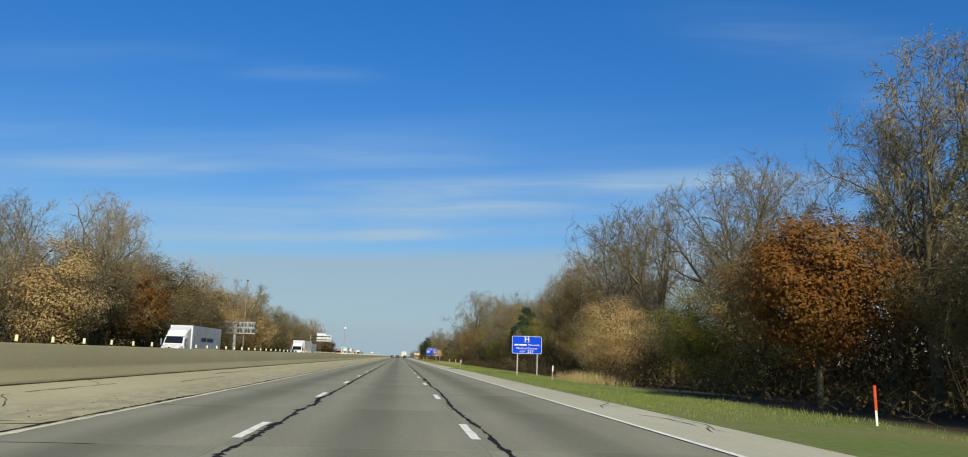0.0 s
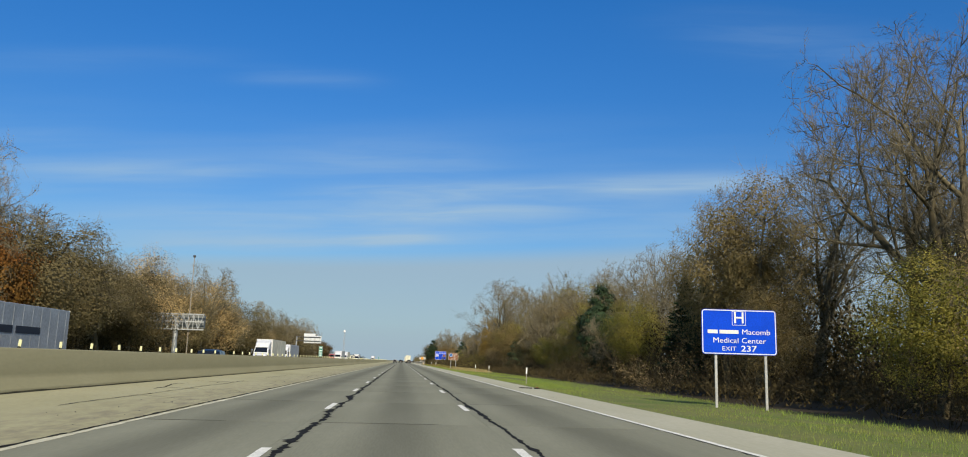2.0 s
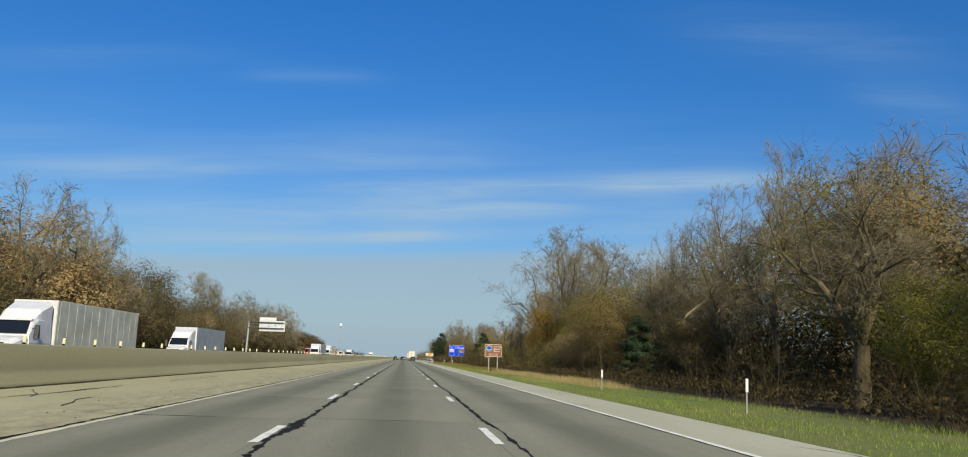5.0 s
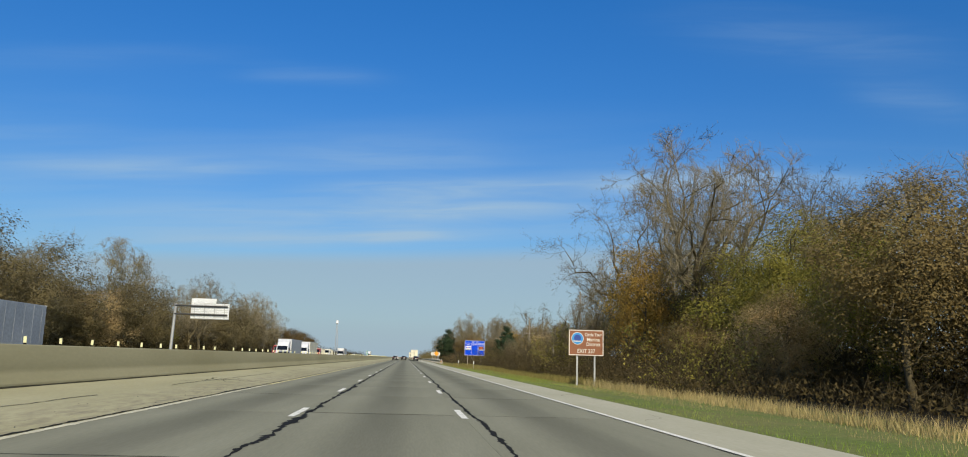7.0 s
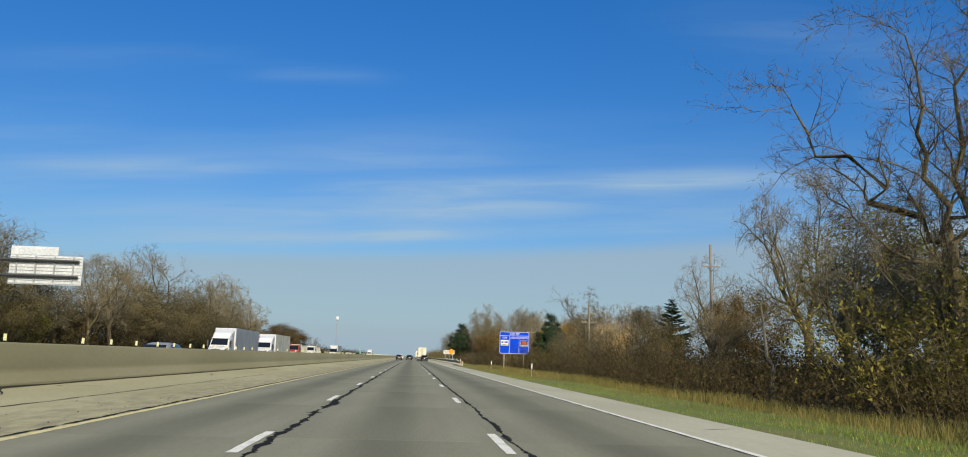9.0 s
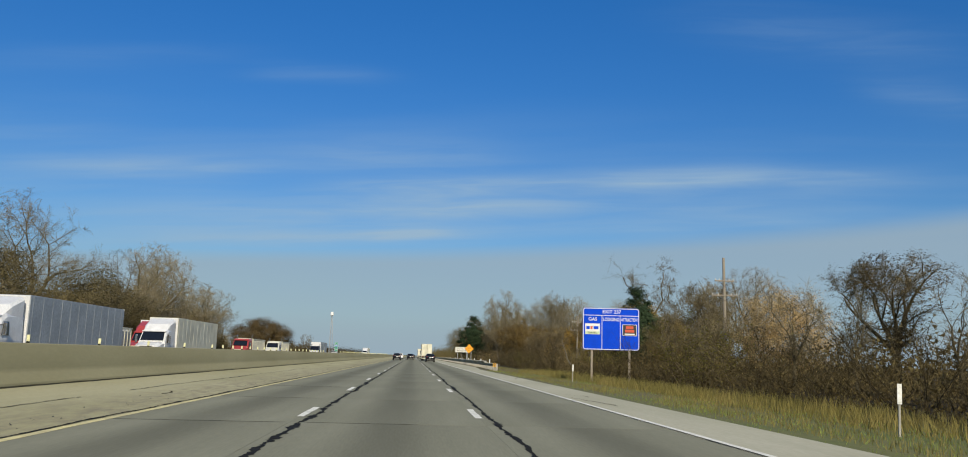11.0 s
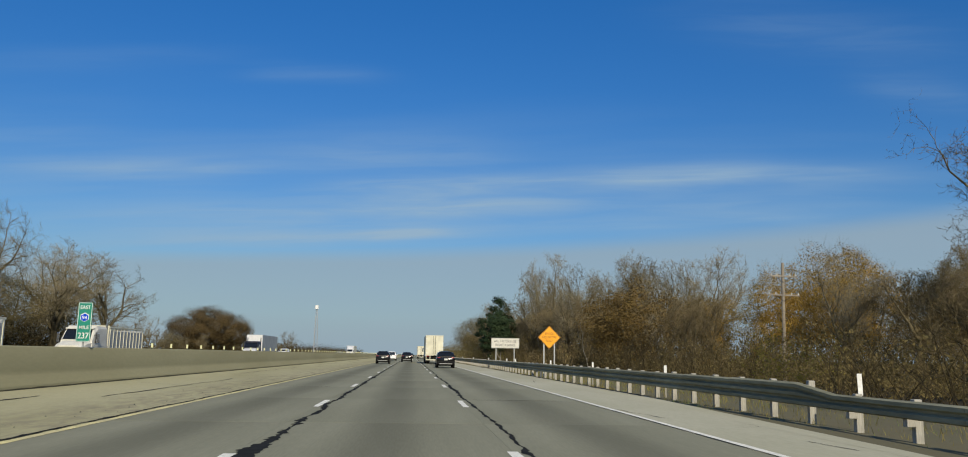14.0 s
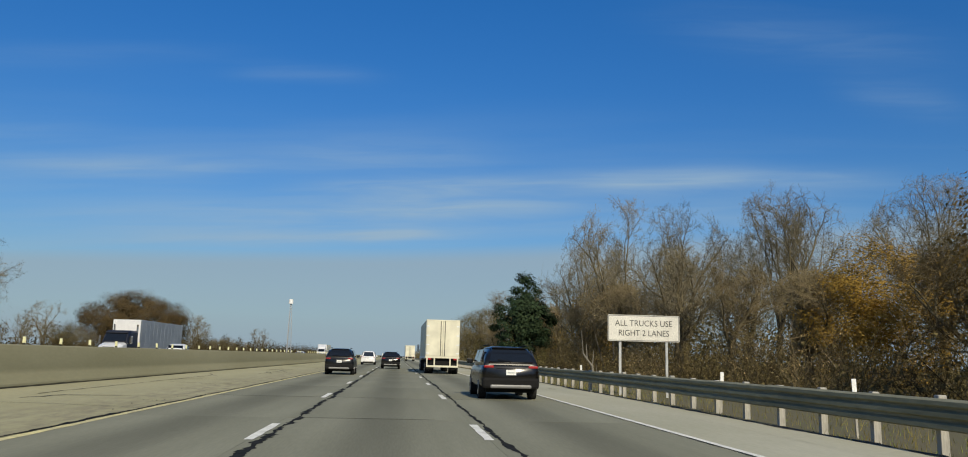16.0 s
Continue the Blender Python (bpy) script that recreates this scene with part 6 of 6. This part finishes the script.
def suv(name, x, y, colour, label, heading=0, L=4.6, W=1.88, H=1.68, chrome=M_CHROME, pickup=False):
    e = tagged(root(name, (x, y, 0.0), heading), label, "car")
    h, zb, z0 = W / 2, 1.10, 0.34
    b = []
    for yy, kw, zt, zl in ((-L / 2 - 0.02, 0.84, 1.05, 0.52), (-L / 2 + 0.03, 0.93, 1.085, 0.42), (-L / 2 + 0.12, 0.97, 1.095, 0.37), (-L / 2 + 0.45, 1.0, zb, z0), (-0.5, 1.0, zb, z0 - 0.02), (0.75, 1.0, zb - 0.01, z0), (1.5, 0.99, 1.04, z0), (L / 2 - 0.3, 0.95, 0.94, 0.36), (L / 2 - 0.05, 0.86, 0.78, 0.42), (L / 2, 0.76, 0.70, 0.48)):
        hw = h * kw
        b.append(mirror_ring([(hw * 0.74, zl), (hw * 0.93, zl + 0.03), (hw * 0.99, zl + 0.13), (hw, zl * 0.5 + zt * 0.5), (hw * 0.99, zt - 0.2), (hw * 0.96, zt - 0.08), (hw * 0.89, zt - 0.015), (hw * 0.70, zt)], yy))
    body = part("body", loft(b), colour, e, smooth=True)
    g = []
    r0 = -L / 2
    rear = ((r0 + 0.02, zb - 0.03, 0.93), (r0 + 0.30, zb + 0.36, 0.93), (r0 + 0.50, H - 0.13, 0.94), (r0 + 0.72, H - 0.035, 0.95), (-0.4, H, 0.97), (0.25, H - 0.03, 0.96), (0.7, H - 0.16, 0.93), (1.35, zb + 0.01, 0.9))
    if pickup:
        rear = ((-0.75, zb - 0.02, 0.95), (-0.62, H - 0.08, 0.93), (-0.4, H - 0.01, 0.95), (0.0, H, 0.96), (0.35, H - 0.03, 0.95), (0.75, H - 0.16, 0.93), (1.4, zb + 0.01, 0.9))
    for yy, zr, kw in rear:
        hw = h * kw
        f = max(0.0, (zr - zb) / (H - zb))
        g.append(mirror_ring([(hw * 0.98, zb - 0.04), (hw * (0.98 - 0.11 * f), zb + (zr - zb) * 0.55), (hw * (0.97 - 0.21 * f), zr - 0.12 * f), (hw * (0.93 - 0.27 * f), zr - 0.045 * f), (hw * (0.78 - 0.30 * f), zr)], yy))
    part("cabin", loft(g), colour, e, smooth=True)
    # rear screen, side glass, windscreen
    yb, yt = rear[0][0], rear[1 if pickup else 2][0]
    quad_plate("rear_window", [(-h * 0.74, yb + 0.02, zb + 0.05), (h * 0.74, yb + 0.02, zb + 0.05), (h * 0.60, yt - 0.03, H - 0.14), (-h * 0.60, yt - 0.03, H - 0.14)], M_GLASS, e, 0.045)
    for s in (-1, 1):
        for ya, yc in ((rear[2][0] + 0.25, -0.45), (-0.37, 0.42)):
            pts = [(s * h * 0.94, ya, zb + 0.05), (s * h * 0.95, yc, zb + 0.05), (s * h * 0.82, yc - 0.08, H - 0.13), (s * h * 0.81, ya + 0.12, H - 0.13)]
            if s < 0:
                pts = pts[::-1]
            quad_plate("side_window", pts, M_GLASS, e, 0.035)
        part("mirror", boxed(min(s * h, s * (h + 0.2)), max(s * h, s * (h + 0.2)), 0.62, 0.76, zb + 0.0, zb + 0.16, 0.03), colour, e)
        lampy = r0 - 0.012
        part("tail_lamp", boxed(min(s * h * 0.58, s * h * 0.91), max(s * h * 0.58, s * h * 0.91), lampy - 0.02, r0 + 0.3, 0.985, 1.065, 0.025), M_LAMP_RED, e)
        part("head_lamp", boxed(min(s * h * 0.5, s * h * 0.82), max(s * h * 0.5, s * h * 0.82), L / 2 - 0.22, L / 2 - 0.02, 0.66, 0.78, 0.02), M_LAMP_CLEAR, e)
        part("exhaust_tip", tubed((s * h * 0.62, r0 - 0.02, 0.40), (s * h * 0.62, r0 + 0.2, 0.40), 0.045, None, 10), chrome, e)
        for yy in (-L * 0.295, L * 0.305):
            wheel(e, s * (h - 0.12), yy, 0.36, 0.23)
        if not pickup:
            part("roof_rail", tubed((s * h * 0.66, r0 + 0.8, H + 0.02), (s * h * 0.68, 0.2, H + 0.02), 0.02, None, 6), M_TRIM, e)
    quad_plate("windscreen", [(h * 0.78, 1.28, zb + 0.06), (-h * 0.78, 1.28, zb + 0.06), (-h * 0.66, 0.74, H - 0.17), (h * 0.66, 0.74, H - 0.17)], M_GLASS, e, 0.03)
    part("bumper", boxed(-h * 0.96, h * 0.96, r0 - 0.06, r0 + 0.25, 0.34, 0.70, 0.09), colour if pickup else M_TRIM, e)
    part("skid_plate", boxed(-h * 0.70, h * 0.70, r0 - 0.075, r0 + 0.1, 0.36, 0.48, 0.045), M_SKID, e, "silver lower bumper trim")
    part("number_plate", boxed(-0.16, 0.16, r0 - 0.05, r0 + 0.02, 0.77, 0.93, 0.005), M_WHITE, e, "white plate")
    part("plate_bar", boxed(-0.11, 0.11, r0 - 0.056, r0 - 0.049, 0.83, 0.86), M_TRAILER_GREY, e)
    part("tailgate_trim", boxed(-h * 0.5, h * 0.5, r0 - 0.035, r0 + 0.02, 0.965, 0.98, 0.004), M_TRIM, e)
    if not pickup:
        part("spoiler", boxed(-h * 0.58, h * 0.58, r0 + 0.42, r0 + 0.80, H - 0.085, H - 0.045, 0.018), M_TRIM, e)
        part("wiper", tubed((0, yb - 0.03, zb + 0.09), (-0.42, yb + 0.02, zb + 0.15), 0.012, None, 5), M_TRIM, e)
    part("underbody", boxed(-h * 0.8, h * 0.8, r0 + 0.3, L / 2 - 0.3, 0.22, 0.42, 0.03), M_TRIM, e)
    return e


def semi_trailer(x, y_rear, heading, L=15.0, skin=None, label="white box semi-trailer", side_bars=False, rear=True, group="trailers on the far carriageway"):
    """Its rear doors stand at the origin; the box runs along local +y."""
    e = tagged(root("semi_trailer", (x, y_rear, 0.0), heading), label, "trailer", group)
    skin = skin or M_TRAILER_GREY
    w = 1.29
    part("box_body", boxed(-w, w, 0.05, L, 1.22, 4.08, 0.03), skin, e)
    part("front_wall", boxed(-w + 0.03, w - 0.03, L, L + 0.05, 1.25, 4.05, 0.02), M_CAR_WHITE, e, "white front wall")
    n = int(L / 1.2)
    for s in (-1, 1):
        for k in range(n):
            yy = 0.6 + (L - 1.0) * k / (n - 1)
            part("side_rib", boxed(min(s * w, s * (w + 0.009)), max(s * w, s * (w + 0.009)), yy - 0.03, yy + 0.03, 1.3, 4.0), skin, e)
        part("lower_rail", boxed(min(s * (w - 0.02), s * (w + 0.03)), max(s * (w - 0.02), s * (w + 0.03)), 0.1, L, 1.14, 1.30, 0.01), M_ALU, e)
        for yy in (1.3, 2.6):
            for dx in (0.0, -0.33):
                wheel(e, s * (1.13 + dx), yy, 0.5, 0.28)
        part("mud_flap", boxed(min(s * 0.62, s * 1.25), max(s * 0.62, s * 1.25), 0.52, 0.55, 0.28, 1.1), M_TRIM, e)
        part("landing_leg", boxed(s * 0.8 - 0.07, s * 0.8 + 0.07, L - 3.2, L - 3.05, 0.35, 1.2), M_STEEL_DK, e)
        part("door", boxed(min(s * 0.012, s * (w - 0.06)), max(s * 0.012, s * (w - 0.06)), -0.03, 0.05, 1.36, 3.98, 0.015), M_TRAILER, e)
        for z in (1.55, 2.2, 2.9, 3.6):
            part("hinge", boxed(min(s * (w - 0.25), s * (w - 0.02)), max(s * (w - 0.25), s * (w - 0.02)), -0.045, -0.03, z - 0.04, z + 0.04), M_ALU, e)
        part("lock_rod", tubed((s * 0.16, -0.055, 1.35), (s * 0.16, -0.055, 4.0), 0.025, None, 6), M_STEEL_DK, e)
        part("bumper_post", boxed(s * 0.60 - 0.05, s * 0.60 + 0.05, -0.02, 0.08, 0.55, 1.2), M_TRAILER, e)
        part("corner_post", boxed(s * 1.17 - 0.05, s * 1.17 + 0.05, -0.02, 0.08, 0.55, 1.2), M_TRAILER, e)
        part("tail_lamp", boxed(s * 0.98 - 0.13, s * 0.98 + 0.13, -0.03, 0.05, 1.06, 1.18, 0.01), M_LAMP_RED, e)
        if side_bars:
            for k, (ya, yc) in enumerate(((L * 0.30, L * 0.52), (L * 0.55, L * 0.72))):
                part("side_lettering_bar", boxed(min(s * w, s * (w + 0.024)), max(s * w, s * (w + 0.024)), ya, yc, 2.3, 2.75), M_CAR_NAVY, e)
    part("door_frame", boxed(-w, w, -0.01, 0.04, 3.99, 4.10, 0.01), M_TRAILER, e)
    part("sill", boxed(-w, w, -0.02, 0.04, 1.18, 1.34, 0.01), M_TRAILER, e)
    # added black sheet that stands for the shade beneath the box
    part("under_panel", boxed(-1.12, 1.12, 0.30, 0.34, 0.56, 1.18, 0.01), M_TRIM, e)
    part("bumper_bar", boxed(-1.22, 1.22, -0.03, 0.06, 0.50, 0.64, 0.01), M_TRAILER, e)
    part("bogie", boxed(-0.55, 0.55, 0.6, 3.3, 0.6, 1.2, 0.03), M_STEEL_DK, e)
    return e


def tractor(x, y_front, heading, colour, label="white truck tractor with a tall sleeper cab", hood=M_CAR_WHITE, tall=True):
    """Its bumper stands at the origin; it runs back along local -y."""
    e = tagged(root("truck_tractor", (x, y_front, 0.0), heading), label, "truck", "trucks on the far carriageway")
    zc = 3.0
    part("chassis", boxed(-0.5, 0.5, -6.6, -0.5, 0.6, 0.95, 0.03), M_STEEL_DK, e)
    part("hood", loft([mirror_ring([(0.7, 0.75), (0.95, 0.9), (0.92, 1.35), (0.6, 1.55)], -0.12), mirror_ring([(0.95, 0.7), (1.1, 0.9), (1.05, 1.6), (0.75, 1.78)], -0.8), mirror_ring([(1.0, 0.7), (1.15, 0.9), (1.1, 1.75), (0.85, 1.9)], -1.7)]), hood, e, smooth=False)
    part("cab", loft([mirror_ring([(1.12, 0.75), (1.15, 1.5), (1.12, 1.85), (1.05, 1.95)], -1.6), mirror_ring([(1.13, 0.75), (1.17, 1.5), (1.10, 2.5), (0.98, 2.75)], -2.15), mirror_ring([(1.14, 0.75), (1.18, 1.5), (1.12, 2.75), (1.0, zc)], -2.6), mirror_ring([(1.14, 0.75), (1.2, 1.5), (1.14, 2.8), (1.0, zc)], -4.3)]), colour, e)
    if tall:
        part("roof_fairing", loft([mirror_ring([(1.0, 2.7), (0.95, 2.8), (0.85, 2.85)], -2.3), mirror_ring([(1.1, 2.7), (1.08, 3.3), (0.9, 3.45)], -3.0), mirror_ring([(1.16, 2.7), (1.15, 3.75), (1.0, 3.95)], -4.2)]), colour, e)
    quad_plate("windscreen", [(0.98, -1.57, 1.98), (-0.98, -1.57, 1.98), (-0.9, -2.09, 2.72), (0.9, -2.09, 2.72)], M_GLASS, e, 0.03)
    part("sun_visor", boxed(-1.0, 1.0, -2.25, -1.98, 2.74, 2.84, 0.02), colour, e)
    part("grille", boxed(-0.52, 0.52, -0.13, -0.06, 0.85, 1.48, 0.02), M_CHROME if hood is M_CAR_WHITE else M_TRAILER, e)
    for k in range(5):
        part("grille_bar", boxed(-0.48, 0.48, -0.06, -0.045, 0.92 + 0.11 * k, 0.96 + 0.11 * k), M_STEEL_DK, e)
    part("bumper", boxed(-1.15, 1.15, -0.45, 0.0, 0.38, 0.74, 0.05), M_CAR_WHITE if hood is M_CAR_WHITE else M_CHROME, e)
    for s in (-1, 1):
        part("head_lamp", boxed(min(s * 0.66, s * 0.98), max(s * 0.66, s * 0.98), -0.3, -0.09, 0.92, 1.16, 0.03), M_LAMP_CLEAR, e)
        part("fender", boxed(min(s * 0.85, s * 1.2), max(s * 0.85, s * 1.2), -1.75, -0.4, 0.95, 1.2, 0.08), hood, e)
        pts = [(s * 1.17, -2.0, 1.75), (s * 1.17, -2.75, 1.75), (s * 1.13, -2.75, 2.5), (s * 1.12, -2.25, 2.5)]
        quad_plate("side_window", pts[::-1] if s > 0 else pts, M_GLASS, e, 0.03)
        part("mirror", boxed(min(s * 1.32, s * 1.5), max(s * 1.32, s * 1.5), -1.9, -1.8, 1.75, 2.45, 0.03), M_CHROME, e)
        part("mirror_arm", tubed((s * 1.1, -1.9, 2.3), (s * 1.42, -1.85, 2.3), 0.02, None, 5), M_TRIM, e)
        part("exhaust_stack", tubed((s * 1.05, -4.4, 1.0), (s * 1.05, -4.4, 3.6), 0.08, None, 8), M_CHROME, e)
        wheel(e, s * 1.05, -1.05, 0.5, 0.3)
        part("fuel_tank", tubed((s * 0.95, -4.3, 0.75), (s * 0.95, -2.7, 0.75), 0.32, None, 14), M_CHROME, e)
        for yy in (-5.0, -6.2):
            wheel(e, s * 1.0, yy, 0.5, 0.5)
    return e


def dump_body(x, y_front, heading, L=8.0, cage=False):
    """An open gravel or scrap body on the frame behind a cab."""
    e = tagged(root("stake_wagon", (x, y_front, 0.0), heading), "open grey stake wagon behind a truck cab", "trailer", "stake wagons on the far carriageway")
    part("floor", boxed(-1.2, 1.2, -L, 0, 1.1, 1.3, 0.02), M_STEEL_DK, e)
    part("front_wall", boxed(-1.22, 1.22, -0.1, 0, 1.3, 3.1, 0.02), M_TRAILER, e)
    part("tail_wall", boxed(-1.22, 1.22, -L, -L + 0.1, 1.3, 2.9, 0.02), M_TRAILER_GREY, e)
    for s in (-1, 1):
        part("side_wall", boxed(min(s * 1.18, s * 1.23), max(s * 1.18, s * 1.23), -L, 0, 1.3, 2.1 if cage else 2.7, 0.01), M_TRAILER_GREY, e)
        part("top_rail", boxed(min(s * 1.16, s * 1.28), max(s * 1.16, s * 1.28), -L, 0, 2.9, 3.02, 0.01), M_TRAILER, e)
        for k in range(int(L / 0.7)):
            yy = -0.2 - (L - 0.4) * k / (int(L / 0.7) - 1)
            part("stake", boxed(min(s * 1.2, s * 1.27), max(s * 1.2, s * 1.27), yy - 0.05, yy + 0.05, 1.2, 2.95), M_TRAILER, e)
        for yy in (-L + 0.9, -L + 2.1, -L + 3.3):
            wheel(e, s * 1.05, yy, 0.5, 0.4)
    part("frame", boxed(-0.5, 0.5, -L + 0.2, -0.2, 0.65, 1.1, 0.02), M_STEEL_DK, e)
    return e


# traffic on this side, ahead of the camera
suv("black_suv", -3.35, 494.0, M_CAR_BLACK, "glossy black compact SUV with chrome trim on the road ahead")
suv("dark_suv", -0.3, 522.0, M_CAR_GREY, "dark grey SUV in the middle lane")
suv("white_pickup", -3.6, 553.0, M_CAR_WHITE, "white pickup truck on the road", pickup=True, L=5.6, W=1.98, H=1.85)
suv("grey_suv", 3.9, 466.7, M_CAR_GREY, "dark grey SUV with a silver bumper strip on the road")
semi_trailer(3.75, 501.0, 0, 15.0, M_TRAILER, "cream-white box semi-trailer with twin rear doors", group="trailers ahead")
t_ = tractor(3.75, 501 + 15.0 + 4.6, 0, M_CAR_WHITE, "white truck tractor pulling a box trailer")
t_["group"] = "trucks ahead"
suv("far_suv", 0.2, 640.0, M_CAR_GREY, "dark car far ahead in the middle lane")
semi_trailer(3.7, 655.0, 0, 14.0, M_TRAILER_GREY, "grey trailer far ahead on the road", group="trailers ahead")

# traffic coming the other way
for x, yf, col, hd, skin, lab, bars_on in (
    (-24.6, 92.0, M_CAR_WHITE, M_CAR_WHITE, M_TRAILER_GREY, "white truck tractor with twin exhaust stacks", True),
    (-22.0, 181.0, M_CAR_WHITE, M_CAR_WHITE, M_TRAILER, "white truck tractor pulling a pale trailer", False),
    (-25.6, 229.0, M_CAR_WHITE, M_CAR_WHITE, M_TRAILER_GREY, "white truck tractor with a tall roof fairing", False),
    (-22.6, 343.6, M_CAR_WHITE, M_CAR_WHITE, M_TRAILER_GREY, "white truck tractor with a tall sleeper cab", False),
    (-22.4, 372.0, M_CAR_WHITE, M_CAR_WHITE, M_TRAILER, "white truck tractor following close behind another", False),
    (-25.8, 380.0, M_CAR_RED, M_CAR_RED, M_TRAILER, "red truck tractor pulling a white trailer", False),
    (-25.4, 514.5, M_CAR_NAVY, M_CAR_WHITE, M_TRAILER_GREY, "dark navy truck tractor with a pale grille", False),
    (-22.0, 680.0, M_CAR_WHITE, M_CAR_WHITE, M_TRAILER, "white truck tractor far down the road", False),
):
    tractor(x, yf, 180, col, lab, hd, col is not M_CAR_NAVY)
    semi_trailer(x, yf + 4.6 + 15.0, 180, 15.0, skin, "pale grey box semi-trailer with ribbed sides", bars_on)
for x, yf, col, lab in ((-24.4, 418.0, M_CAR_RED, "red truck cab with a white roof"), (-24.1, 443.0, M_CREAM, "cream truck cab of a stake-body truck"), (-26.2, 362.0, M_CAR_RED, "red and white truck cab in slow traffic")):
    tractor(x, yf, 180, col, lab, col, False)
    dump_body(x, yf + 4.5, 180, 9.5 if col is M_CAR_RED else 8.0)
suv("oncoming_pickup", -20.5, 519.0, M_CAR_WHITE, "white pickup truck on the far carriageway", 180, pickup=True, L=5.6, W=1.98, H=1.9)
suv("oncoming_suv", -15.0, 297.0, M_CAR_SILVER, "silver SUV half hidden behind the barrier", 180)
suv("oncoming_van", -15.0, 118.0, M_CAR_BLACK, "dark car half hidden behind the barrier", 180, H=1.75)
suv("oncoming_suv", -18.5, 600.0, M_CAR_WHITE, "white car far down the other carriageway", 180)
